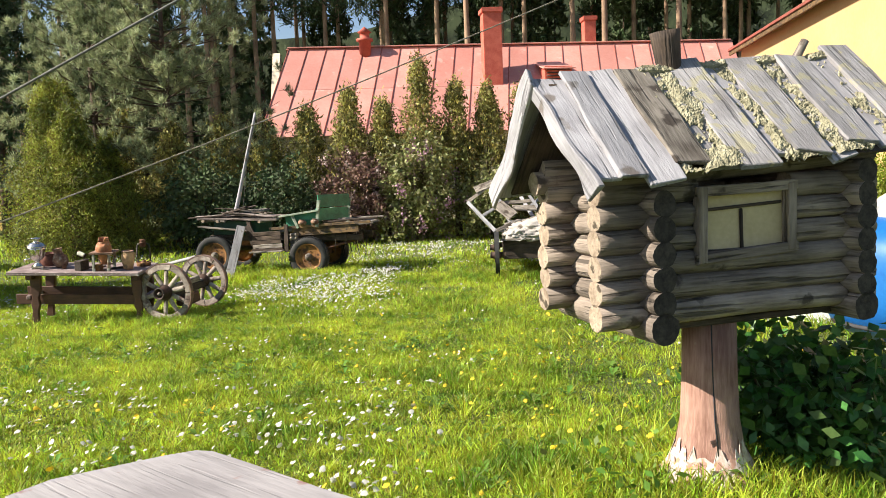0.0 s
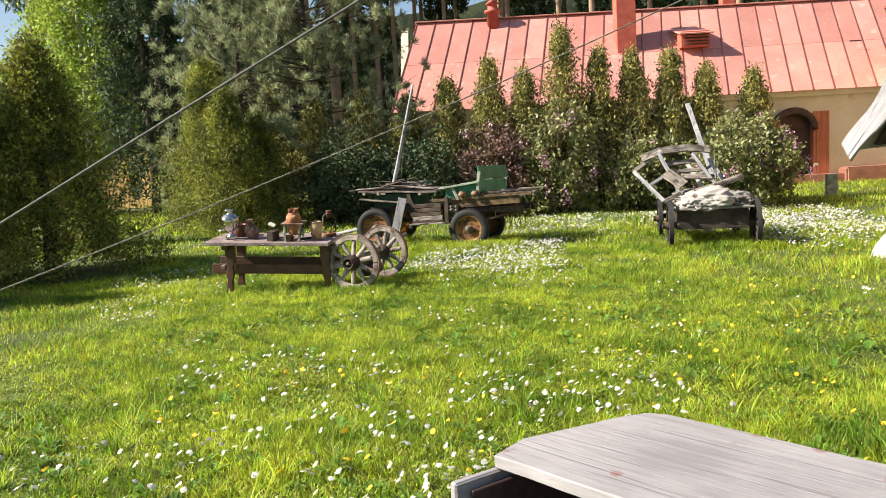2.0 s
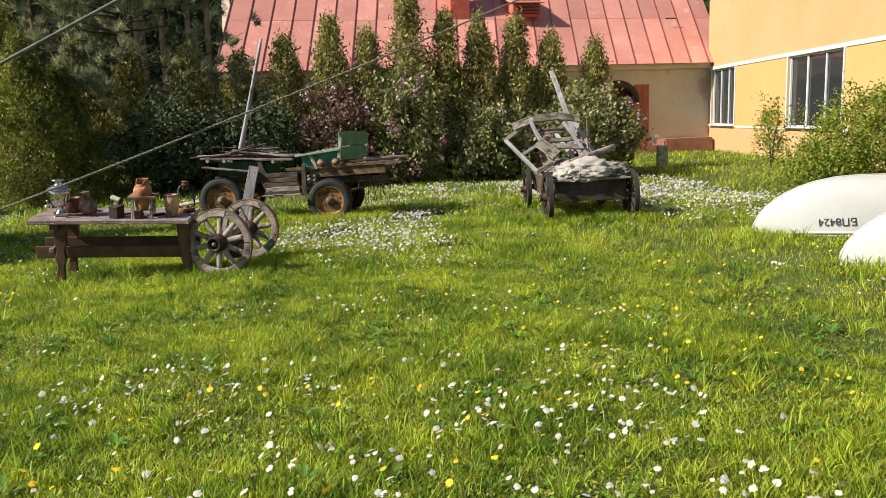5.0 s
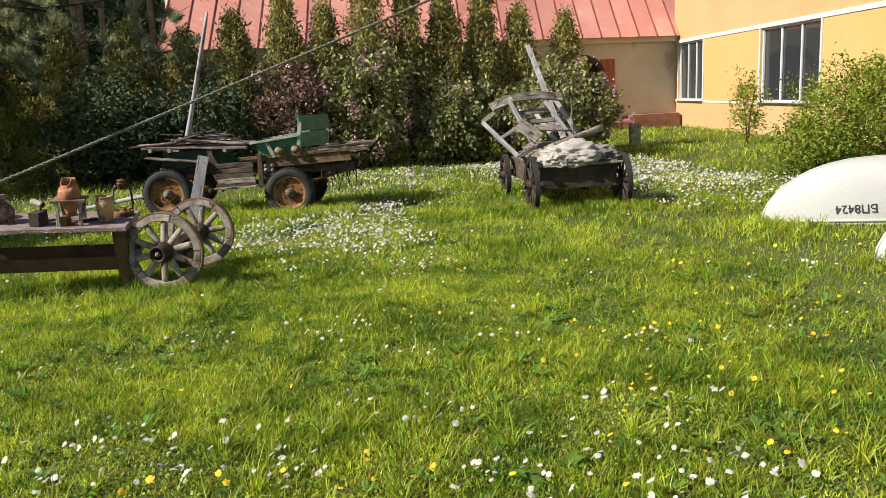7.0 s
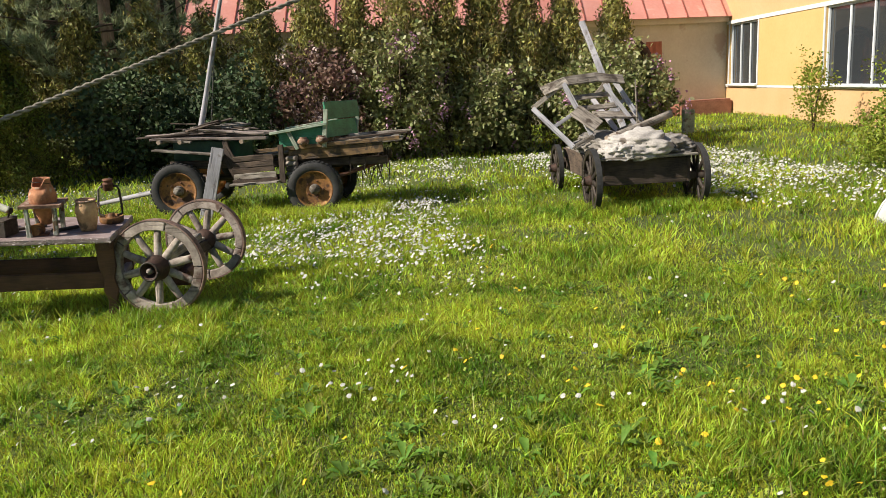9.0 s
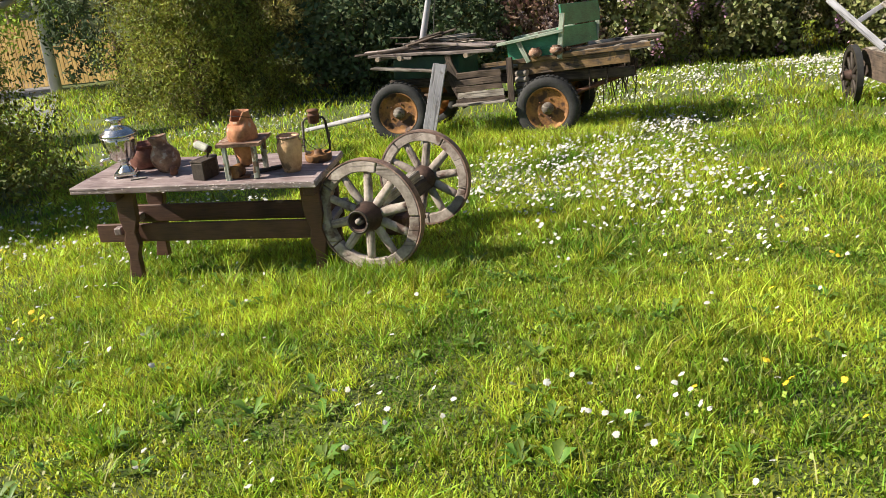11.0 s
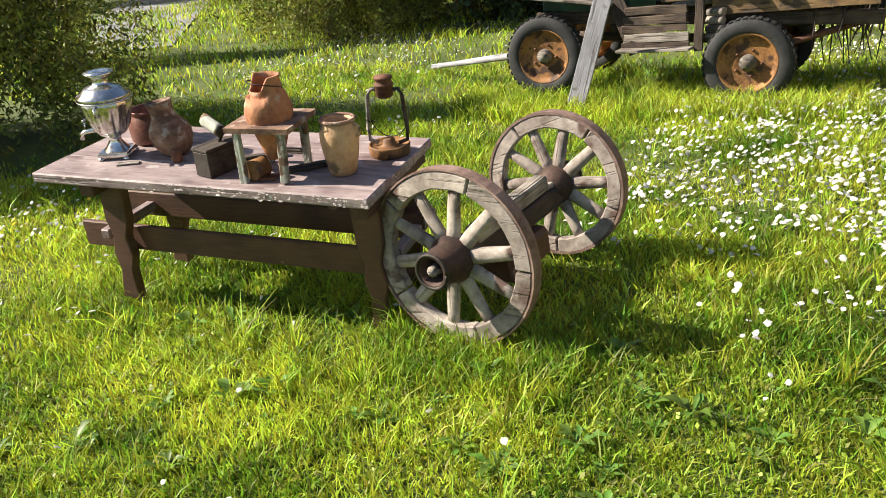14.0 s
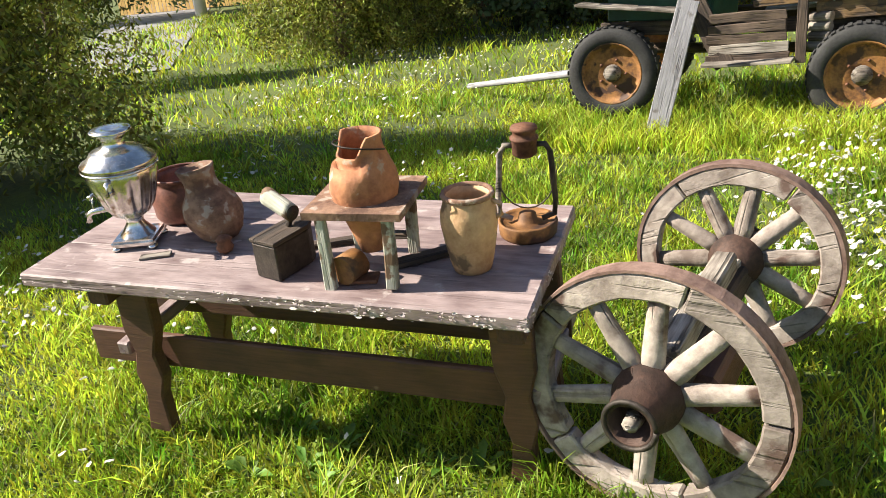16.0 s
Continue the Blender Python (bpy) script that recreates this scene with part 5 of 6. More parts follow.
for wx in (0.0, 1.79):
    tyred_wheel(wagon, pose(wx, 0.0, WR, 90, 0, 0), WR, 0.17)
    tyred_wheel(wagon, pose(wx + 0.05, 1.25, WR, 90, 0, 0) @ pose(0, 0, 0, 0, 180, 0), WR, 0.17)
    part("axle", slab(1.2, 0.09, 0.09, 0.01), "rust", wagon, m=along((wx, 0.03, WR), (wx + 0.05, 1.22, WR)))
part("side_beam", slab(2.9, 0.07, 0.11, 0.01, 6, 0.01), "dark_wood", wagon, m=along((-0.15, 0.18, 0.68), (2.65, 0.18, 0.72)))
part("side_beam", slab(2.9, 0.07, 0.11, 0.01, 6, 0.01), "dark_wood", wagon, m=along((-0.15, 1.05, 0.68), (2.65, 1.05, 0.72)))
part("reach_pole", rod(2.2, 0.045, 0.04, 10, 5, 0.1), "dark_wood", wagon, m=along((-0.2, 0.62, 0.46), (2.0, 0.62, 0.46)))
# front platform: loose silvery planks over a green tub
part("tub", extruded([(-0.10, 0.18), (0.72, 0.18), (0.85, 0.62), (0.72, 1.05), (-0.10, 1.05), (-0.16, 0.62)], 0.26, 0.01), "dark_green", wagon, "dark green box under the planks", pose(0, 0, 0.74))
for k, (x0, x1, yy, zz, w, dz) in enumerate(((-0.36, 1.18, 0.10, 1.035, 0.15, 0.0), (-0.30, 1.05, 0.27, 1.05, 0.16, 0.02), (-0.42, 0.95, 0.45, 1.045, 0.15, -0.02), (-0.25, 1.20, 0.63, 1.06, 0.17, 0.02),
                                             (-0.33, 1.02, 0.82, 1.05, 0.15, 0.0), (-0.22, 1.10, 1.0, 1.06, 0.16, 0.0))):
    board(wagon, "deck_plank", (x0, yy, zz), (x1, yy + 0.03 * math.sin(k * 2), zz + dz), w * 1.12, 0.035, "deck_wood", wear=0.022, cuts=11)
for k, (a, b, w) in enumerate((((-0.10, 0.20, 1.09), (0.60, 0.75, 1.16), 0.11), ((0.05, 0.85, 1.10), (0.95, 0.30, 1.15), 0.10), ((0.0, 0.30, 1.14), (0.85, 0.62, 1.20), 0.07), ((0.15, 0.25, 1.17), (0.65, 0.95, 1.19), 0.08),
                               ((-0.36, 0.15, 1.02), (0.2, 0.03, 1.0), 0.06))):
    board(wagon, "loose_plank", a, b, w, 0.028, "grey_wood", wear=0.015, cuts=7)
for k in (0, 1, 4):
    pole(wagon, "joist", (-0.22 + 0.27 * k, -0.03 + 0.02 * (k % 2), 1.0), (-0.2 + 0.27 * k, 1.12, 1.0), 0.028, 0.025, "grey_wood", end_mat="log_end")
for k, (a, b, w) in enumerate((((-0.55, 0.05, 1.05), (0.55, 0.30, 1.13), 0.10), ((-0.48, 0.30, 1.07), (0.75, 0.10, 1.12), 0.09), ((0.10, 0.12, 1.13), (0.62, 0.45, 1.27), 0.10), ((0.30, 0.10, 1.15), (1.15, 0.15, 1.09), 0.11), ((0.0, 0.5, 1.12), (0.50, 0.30, 1.26), 0.08))):
    board(wagon, "loose_plank", a, b, w * 1.25, 0.022, "deck_wood" if k % 2 else "dark_wood", wear=0.03, cuts=9)
board(wagon, "mudguard", (-0.30, 0.02, 0.90), (0.62, 0.0, 0.83), 0.20, 0.02, "grey_wood", wear=0.014, label="warped grey mudguard board")
board(wagon, "post", (0.72, 0.08, 0.55), (0.62, 0.06, 1.02), 0.07, 0.06, "dark_wood", up=(0, 1, 0))
for k in range(16):
    a = Vector((0.05 + 0.055 * ((k * 7) % 13), 0.25 + 0.05 * ((k * 5) % 11), 1.09 + 0.008 * k))
    board(wagon, "bark_strip", tuple(a), tuple(a + Vector((0.34 * math.cos(k * 1.7), 0.30 * math.sin(k * 1.7), 0.03 * math.sin(k)))), 0.07, 0.014, "dark_wood" if k % 3 else "grey_wood", wear=0.018, cuts=5)
for k in range(26):
    a = Vector((2.25 + 0.017 * ((k * 11) % 29), 0.12 + 0.03 * ((k * 7) % 17), 0.86))
    part("hanging_root", tube([tuple(a), tuple(a + Vector((0.03 * math.sin(k), 0.02, -0.25))), tuple(a + Vector((0.07 * math.sin(k * 2.1), -0.03, -0.42 - 0.12 * math.sin(k * 1.3)))) ], [0.012, 0.008, 0.004], 5), "dark_wood", wagon)
# step between the wheels
for k in range(5):
    board(wagon, "step_board", (0.72, 0.0, 0.46 + 0.075 * k), (1.30 - 0.01 * k, -0.02, 0.50 + 0.075 * k), 0.068, 0.03, "grey_wood" if k == 1 else "dark_wood", up=(0, 1, 0), wear=0.018, cuts=6)
board(wagon, "step_tread", (0.70, -0.06, 0.44), (1.34, -0.08, 0.48), 0.20, 0.025, "grey_wood", wear=0.012)
board(wagon, "step_side", (0.60, 0.04, 0.92), (0.86, -0.01, 0.42), 0.15, 0.03, "dark_wood", up=(0, 1, 0))
board(wagon, "step_side", (1.36, 0.0, 0.95), (1.38, -0.02, 0.45), 0.07, 0.05, "dark_wood", up=(0, 1, 0))
for k in range(4):
    pole(wagon, "firewood", (1.42, 0.10, 0.55 + 0.07 * k), (1.56, 0.03, 0.56 + 0.07 * k), 0.035, 0.035, "grey_wood", end_mat="log_end")
# rear bed with ochre side board and the green bench
board(wagon, "side_board", (1.02, 0.06, 0.86), (2.92, 0.05, 1.02), 0.045, 0.05, "ochre_board", wear=0.008)
board(wagon, "side_board", (1.45, 0.08, 0.80), (2.70, 0.07, 0.90), 0.14, 0.03, "ochre_board", up=(0, 1, 0), wear=0.008)
for k in range(6):
    board(wagon, "bed_plank", (1.10, 0.20 + 0.17 * k, 0.80), (2.95 - 0.08 * (k % 3), 0.20 + 0.17 * k, 0.99), 0.15, 0.03, "grey_wood", wear=0.012)
board(wagon, "tail_plank", (2.05, 0.12, 1.0), (3.02, 0.20, 1.08), 0.11, 0.03, "dark_wood", wear=0.012)
board(wagon, "tail_plank", (2.2, 0.55, 1.03), (3.05, 0.62, 1.08), 0.13, 0.03, "grey_wood", wear=0.012)
pole(wagon, "underframe", (1.5, 0.35, 0.62), (2.7, 0.35, 0.70), 0.05, 0.04, "dark_wood")
pole(wagon, "underframe", (1.9, 0.10, 0.45), (2.75, 0.30, 0.72), 0.03, 0.025, "rust")
bench = part("bench_back", slab(1.07, 0.22, 0.028, 0.005, 3, 0.003), "green_paint", wagon, "two green boards of the bench back", along((1.92, 0.06, 1.13), (2.24, 1.08, 1.13), (1, -0.31, 0.12)))
part("bench_back", slab(1.07, 0.23, 0.028, 0.005, 3, 0.003), "green_paint", wagon, "", along((1.95, 0.06, 1.375), (2.27, 1.08, 1.375), (1, -0.31, 0.12)))
for yy in (0.04, 1.10):
    board(wagon, "bench_post", (1.93 + 0.3 * (yy > 1), yy, 0.90), (1.97 + 0.3 * (yy > 1), yy, 1.40), 0.055, 0.05, "pale_green", up=(0, 1, 0), wear=0.004)
    board(wagon, "armrest", (1.22, yy, 1.09), (1.98, yy, 1.215), 0.09, 0.035, "pale_green", wear=0.005)
    board(wagon, "arm_post", (1.58, yy, 0.88), (1.46, yy, 1.12), 0.05, 0.035, "pale_green", up=(0, 1, 0), wear=0.004)
part("bench_seat", slab(1.05, 0.40, 0.03, 0.005), "green_paint", wagon, m=along((1.76, 0.06, 1.03), (1.76, 1.10, 1.03)))
part("bench_side", extruded([(1.34, 0.90), (1.93, 0.92), (1.95, 1.19), (1.32, 1.09)], 0.02, 0.003), "green_paint", wagon, "dark green side panel", pose(0, 0.10, 0, 90, 0, 0))
part("bench_front", slab(1.03, 0.16, 0.02, 0.004), "green_paint", wagon, m=along((1.55, 0.08, 0.94), (1.55, 1.1, 0.94), (1, 0, 0)))
for k, (px, mat, lab) in enumerate(((1.66, "clay_dull", "round dull brown stoneware pot on the wagon's ledge"), (1.90, "clay_dull", "round brown clay pot on the wagon's ledge"))):
    p = thing("pot", lab, "pot")
    p.matrix_basis = wagon.matrix_basis @ pose(px, 0.02, 0.937 + 0.02 * k) @ Matrix.Diagonal((0.85, 0.85, 0.8, 1))
    part("body", turned([(0.001, 0.0), (0.05, 0.0), (0.085, 0.03), (0.092, 0.06), (0.075, 0.10), (0.05, 0.115), (0.06, 0.13), (0.052, 0.13), (0.04, 0.11), (0.001, 0.03)], 24, 0.04, k), mat, p)
mast = thing("pole", "thin grey pole standing up from the wagon", "pole", -4.10, 15.6, 1.06)
pole(mast, "shaft", (0, 0, 0), (0.52, -0.02, 2.0), 0.042, 0.022, "silver_wood", rings=10)
part("cord", tube([(0.52, -0.03, 1.9), (0.30, -0.03, 1.0), (0.16, -0.03, 0.02)], 0.006, 5), "cable", mast, "thin cord beside the pole")
prop = thing("plank", "silver-grey plank propped against the wagon", "plank", -3.95, 14.38, lie(-3.95, 14.38))
board(prop, "body", (0, 0, -0.02), (0.24, 0.22, 0.98), 0.155, 0.03, "silver_wood", up=(0, -1, 0.2), wear=0.006, cuts=8)
shaft = thing("drawbar", "long pale drawbar pole resting in the grass beside the wagon", "pole", -4.55, 14.95, 0.0)
pole(shaft, "shaft", (0, 0, 0.43), (-1.50, 1.45, 0.09), 0.035, 0.03, "silver_wood", rings=8)

# ---- small cart loaded with a wooden frame and sacks ----
cart = thing("cart", "small dark farm cart piled with sacks and wooden frames", "cart", 0.82, 13.42, 0.0, 0, 0, -3)
CR = 0.385
for cx, cy, rr in ((0.0, 0.0, CR), (1.30, 0.05, CR), (-0.02, 1.95, CR * 0.88), (1.30, 2.0, CR * 0.88)):
    side = -1 if cx < 0.5 else 1
    spoked_wheel(cart, pose(cx, cy, rr, 0, 90 * side, 0), rr, 10, "black_iron", "tyre", 0.06, 0.06, 0.07, 0.18, 5)
for cy in (0.02, 1.97):
    part("axle_beam", slab(1.24, 0.09, 0.09, 0.01), "dark_wood", cart, m=along((0.03, cy, CR), (1.27, cy, CR)))
part("front_board", slab(1.02, 0.30, 0.03, 0.006, 4, 0.005), "dark_wood", cart, m=along((0.13, -0.05, 0.47), (1.16, -0.04, 0.47), (0, 1, 0)))
for sx in (0.12, 1.17):
    part("side_board", slab(2.15, 0.30, 0.035, 0.006, 5, 0.006), "dark_wood", cart, m=along((sx, -0.06, 0.47), (sx, 2.1, 0.47), (1, 0, 0)))
for k in range(6):
    part("bed_plank", slab(2.12, 0.155, 0.025, 0.004, 5, 0.006), "grey_wood", cart, m=along((0.22 + 0.17 * k, -0.04, 0.615), (0.22 + 0.17 * k, 2.08, 0.615)))
part("top_rail", slab(1.22, 0.08, 0.03, 0.006, 5, 0.006), "grey_wood", cart, m=along((0.04, -0.10, 0.645), (1.26, -0.09, 0.655)))


def lump(name, label, category, x, y, z, a, b, c, mat, seed, turn=0):
    """A slack cloth bundle."""
    t = thing(name, label, category)
    t.matrix_basis = cart.matrix_basis @ pose(x, y, z, 0, 0, turn)
    bm = bmesh.new()
    bmesh.ops.create_icosphere(bm, subdivisions=5, radius=1.0)
    for v in bm.verts:
        q = v.co.copy()
        f = 1 + 0.26 * noise.noise(q * 1.6 + Vector((seed, 0, 0))) + 0.16 * noise.noise(q * 4.5 + Vector((0, seed, 0))) + 0.07 * noise.noise(q * 11)
        w = 3.2 * q.x + 1.7 * q.y + 2.2 * noise.noise(q * 1.3 + Vector((seed, 2, 1)))
        f += 0.07 * abs(math.sin(w * 1.6)) - 0.10 * max(0.0, 1 - abs(math.sin(w)) * 3.2)
        v.co = Vector((q.x * a, q.y * b, max(q.z, -0.6) * c)) * f
        v.co.z += 0.6 * c
    part("cloth", bm, mat, t, smooth=True)
    return t


lump("sack", "crumpled off-white sack lying on the cart", "sack", 0.72, 0.25, 0.63, 0.50, 0.40, 0.19, "sack", 1, 10)
lump("sack", "crumpled off-white sack lying on the cart", "sack", 0.38, 0.12, 0.63, 0.24, 0.26, 0.12, "sack", 4, -30)
lump("tarpaulin", "dark folded tarpaulin on the cart", "tarpaulin", 1.10, 0.35, 0.63, 0.24, 0.42, 0.14, "tarp", 7, 0)
lump("tarpaulin", "dark folded tarpaulin on the cart", "tarpaulin", 0.60, 1.25, 0.63, 0.50, 0.55, 0.16, "tarp", 9, 0)
flap = thing("cloth_flap", "pale cloth hanging over the cart's edge", "cloth")
flap.matrix_basis = cart.matrix_basis @ pose(0.33, -0.12, 0.665)
bm = bmesh.new()
bmesh.ops.create_grid(bm, x_segments=10, y_segments=10, size=1.0)
for v in bm.verts:
    u, w = v.co.x, v.co.y
    v.co = Vector((u * 0.17 + 0.03 * w, (w + 1) * 0.16 - 0.03, 0.03 + 0.10 * min(w + 0.4, 0.5) + 0.022 * noise.noise(Vector((u * 2.5, w * 2.5, 3)))))
bmesh.ops.solidify(bm, geom=bm.faces, thickness=0.008)
part("cloth", bm, "sack", flap, smooth=True)
log = thing("log", "bare grey log lying across the sacks", "log")
log.matrix_basis = cart.matrix_basis
pole(log, "shaft", (0.30, 0.40, 0.83), (1.22, 0.75, 1.09), 0.055, 0.05, "grey_wood", end_mat="log_end")
stick = thing("stick", "thin crooked stick standing in the cart", "stick")
stick.matrix_basis = cart.matrix_basis
part("shaft", tube([(0.85, 0.9, 0.72), (0.83, 0.9, 1.1), (0.80, 0.88, 1.55)], [0.016, 0.014, 0.008], 6), "grey_wood", stick)
for p0, p1 in (((0.55, -0.02, 0.70), (0.42, 0.40, 0.92)), ((0.66, -0.02, 0.70), (0.80, 0.38, 0.90))):
    strap = thing("stick", "dark stick lying on the sacks", "stick")
    strap.matrix_basis = cart.matrix_basis
    pole(strap, "shaft", p0, p1, 0.016, 0.014, "dark_wood", seg=8)
shaft2 = thing("pole", "pale grey shaft rising from the back of the cart", "pole")
shaft2.matrix_basis = cart.matrix_basis
board(shaft2, "shaft", (1.06, 2.0, 0.64), (0.60, 2.92, 2.42), 0.085, 0.06, "silver_wood", up=(0, -1, 0), wear=0.006)

rack = thing("broken_bench", "upturned weathered wooden bench frame on the cart", "bench")
rack.matrix_basis = cart.matrix_basis
A = [(-0.50, 1.10, 1.24), (-0.08, 1.15, 1.54), (0.26, 0.95, 0.84), (-0.02, 0.85, 0.72)]
B = [(0.46, 1.75, 1.30), (0.68, 1.60, 1.60), (1.02, 1.30, 0.98), (0.70, 1.35, 0.86)]
for quad in (A, B):
    for i in range(4):
        board(rack, "frame_bar", quad[i], quad[(i + 1) % 4], 0.065, 0.04, "silver_wood" if i % 2 else "grey_wood", up=(0, -1, 0.2), wear=0.005)
    mid0, mid1 = Vector(quad[0]).lerp(Vector(quad[3]), 0.5), Vector(quad[1]).lerp(Vector(quad[2]), 0.5)
    board(rack, "frame_bar", tuple(mid0), tuple(mid1), 0.05, 0.03, "silver_wood", up=(0, -1, 0.2), wear=0.005)
for a, b in (((-0.36, 1.12, 1.45), (-0.02, 1.2, 1.57)), ((-0.04, 1.2, 1.565), (0.40, 1.3, 1.60)), ((0.38, 1.3, 1.60), (0.80, 1.4, 1.55))):
    board(rack, "top_rail", a, b, 0.15, 0.03, "grey_wood", up=(0, -0.75, 0.65), wear=0.008)
board(rack, "slat", (0.02, 1.15, 1.34), (0.60, 1.35, 1.37), 0.09, 0.02, "grey_wood", up=(0, -0.7, 0.7), wear=0.008)
board(rack, "slat", (0.08, 1.10, 1.20), (0.66, 1.30, 1.22), 0.09, 0.02, "grey_wood", up=(0, -0.7, 0.7), wear=0.008)
board(rack, "seat", (0.02, 0.95, 1.20), (0.30, 0.80, 0.98), 0.24, 0.025, "grey_wood", up=(0.4, -0.8, 0.5), wear=0.008)
board(rack, "seat", (0.30, 1.0, 1.12), (0.85, 1.1, 1.08), 0.22, 0.025, "grey_wood", up=(0, -0.3, 0.9), wear=0.008)
board(rack, "brace", (0.48, 1.2, 1.50), (0.86, 0.95, 0.92), 0.05, 0.035, "silver_wood", up=(0, -1, 0.3), wear=0.005)

# ---- foreground box bench ----
hive = thing("wooden_box", "weathered grey plank-topped wooden box", "box", -0.825, 2.49, 0.0, 0, 0, -39.5)
bm = extruded([(-0.145, -0.257), (-0.170, -0.12), (-0.126, 0.014), (-0.075, 0.18), (-0.035, 0.262), (0.02, 0.29), (1.55, 0.285), (1.55, -0.262)], 0.035, 0.004)
bmesh.ops.subdivide_edges(bm, edges=[e for e in bm.edges if e.calc_length() > 1.0], cuts=14)
for v in bm.verts:
    v.co.y += 0.005 * noise.noise(Vector((v.co.x * 7, v.co.y * 3, 2)))
part("lid", bm, "bench_wood", hive, "", pose(0, 0, 0.857))
part("front_board", slab(1.64, 0.50, 0.03, 0.005, 6, 0.004), "bench_wood", hive, m=along((-0.13, -0.375, 0.455), (1.51, -0.375, 0.455), (0, 1, 0)))
# back, lining and floor are coloured dark for the shade inside the box
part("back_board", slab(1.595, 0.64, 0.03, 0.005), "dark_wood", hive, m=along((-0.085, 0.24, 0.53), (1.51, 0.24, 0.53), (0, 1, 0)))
part("end_board", slab(0.60, 0.645, 0.028, 0.005, 4, 0.004), "bench_wood", hive, m=along((-0.165, -0.385, 0.53), (-0.085, 0.222, 0.53), (1, 0, 0)))
part("end_board", slab(0.60, 0.64, 0.03, 0.005), "bench_wood", hive, m=along((1.49, -0.355, 0.53), (1.49, 0.225, 0.53), (1, 0, 0)))
part("lining", slab(0.54, 0.62, 0.012, 0.003), "dark_and_shade", hive, "inner wall coloured dark as shade", along((-0.135, -0.35, 0.52), (-0.068, 0.19, 0.52), (1, 0, 0)))
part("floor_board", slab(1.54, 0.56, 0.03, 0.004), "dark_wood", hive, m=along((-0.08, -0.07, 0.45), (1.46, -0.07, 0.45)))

# ---- log hut on a trunk ----
HX, HY, HRZ = 0.845, 3.467, 20.0
# built a little oversize and brought to scale round its lowest log
HS = 0.935
hut = thing("log_hut", "miniature weathered log hut with a mossy plank roof on a trunk", "log hut", HX + 0.06, HY + 0.02, 1.03 * (1 - HS), 0, 0, HRZ)
hut.scale = (HS, HS, HS)
PITCH, LR, L, D, Z0 = 0.104, 0.056, 1.08, 0.60, 1.085
for k in range(7):
    z = Z0 + PITCH * k
    big = 0.012 if k < 1 else 0.0
    if k < 3:
        pole(hut, "front_log", (-0.26, 0, z + PITCH * 0.5), (L + 0.13, 0, z + PITCH * 0.5), LR, LR, "log_wood", wear=0.16, rings=14, seg=14, end_mat="log_end")
    elif k < 6:
        pole(hut, "front_log", (-0.26, 0, z + PITCH * 0.5), (0.22, 0, z + PITCH * 0.5), LR, LR, "log_wood", wear=0.16, rings=10, seg=14, end_mat="log_end")
        pole(hut, "front_log", (0.72, 0, z + PITCH * 0.5), (L + 0.13, 0, z + PITCH * 0.5), LR, LR, "log_wood", wear=0.16, rings=10, seg=14, end_mat="log_end")
    pole(hut, "back_log", (-0.20 + 0.01 * (k % 2), D, z + PITCH * 0.5), (L + 0.13, D, z + PITCH * 0.5), LR, LR, "log_wood", wear=0.16, rings=10, seg=14, end_mat="log_end")
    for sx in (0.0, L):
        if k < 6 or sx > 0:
            pole(hut, "side_log", (sx, -0.125, z), (sx, D + 0.12, z), LR + big, LR + big, "log_wood", wear=0.16, rings=9, seg=14, end_mat="log_end_shaded")
pole(hut, "wall_plate", (-0.24, 0.0, 1.715), (L + 0.13, 0.0, 1.80), LR, LR, "log_wood", wear=0.1, seg=14, rings=12, end_mat="log_end")
pole(hut, "wall_plate", (-0.24, D, 1.70), (L + 0.13, D, 1.80), LR, LR, "log_wood", wear=0.1, seg=14, rings=12, end_mat="log_end")
part("floor_board", slab(L - 0.02, D - 0.06, 0.03, 0.004), "dark_wood", hut, m=along((0.01, D / 2, 1.06), (L - 0.01, D / 2, 1.06)))
# the small window
part("window_panel", slab(0.44, 0.25, 0.02, 0.002), "cream", hut, "cream painted window panel", along((0.25, -0.015, 1.505), (0.69, -0.015, 1.515), (0, 1, 0)))
for a, b in (((0.20, -0.05, 1.645), (0.74, -0.05, 1.66)), ((0.20, -0.05, 1.355), (0.74, -0.05, 1.385)), ((0.225, -0.055, 1.34), (0.225, -0.055, 1.665)), ((0.70, -0.055, 1.37), (0.70, -0.055, 1.67))):
    board(hut, "window_frame", a, b, 0.045, 0.045, "log_wood", up=(0, 1, 0), wear=0.005)
board(hut, "window_bar", (0.255, -0.032, 1.565), (0.675, -0.032, 1.585), 0.014, 0.012, "dark_wood", up=(0, 1, 0), wear=0.0)
board(hut, "window_bar", (0.46, -0.032, 1.39), (0.455, -0.032, 1.565), 0.016, 0.012, "dark_wood", up=(0, 1, 0), wear=0.0)
# roof: silvery boards on both slopes, rising a little to one side
TIP = 0.08


def roof_at(x, f, back=False):
    """A place on the roof, f from eave 0 to ridge 1."""
    ye, yr = (-0.21, 0.32) if not back else (0.76, 0.32)
    return Vector((x, ye + (yr - ye) * f, 1.645 + (2.125 - 1.645) * f + TIP * (x + 0.3)))


ws = [0.13, 0.12, 0.15, 0.16, 0.13, 0.17, 0.14, 0.16, 0.13, 0.17, 0.15, 0.16]
x = -0.36
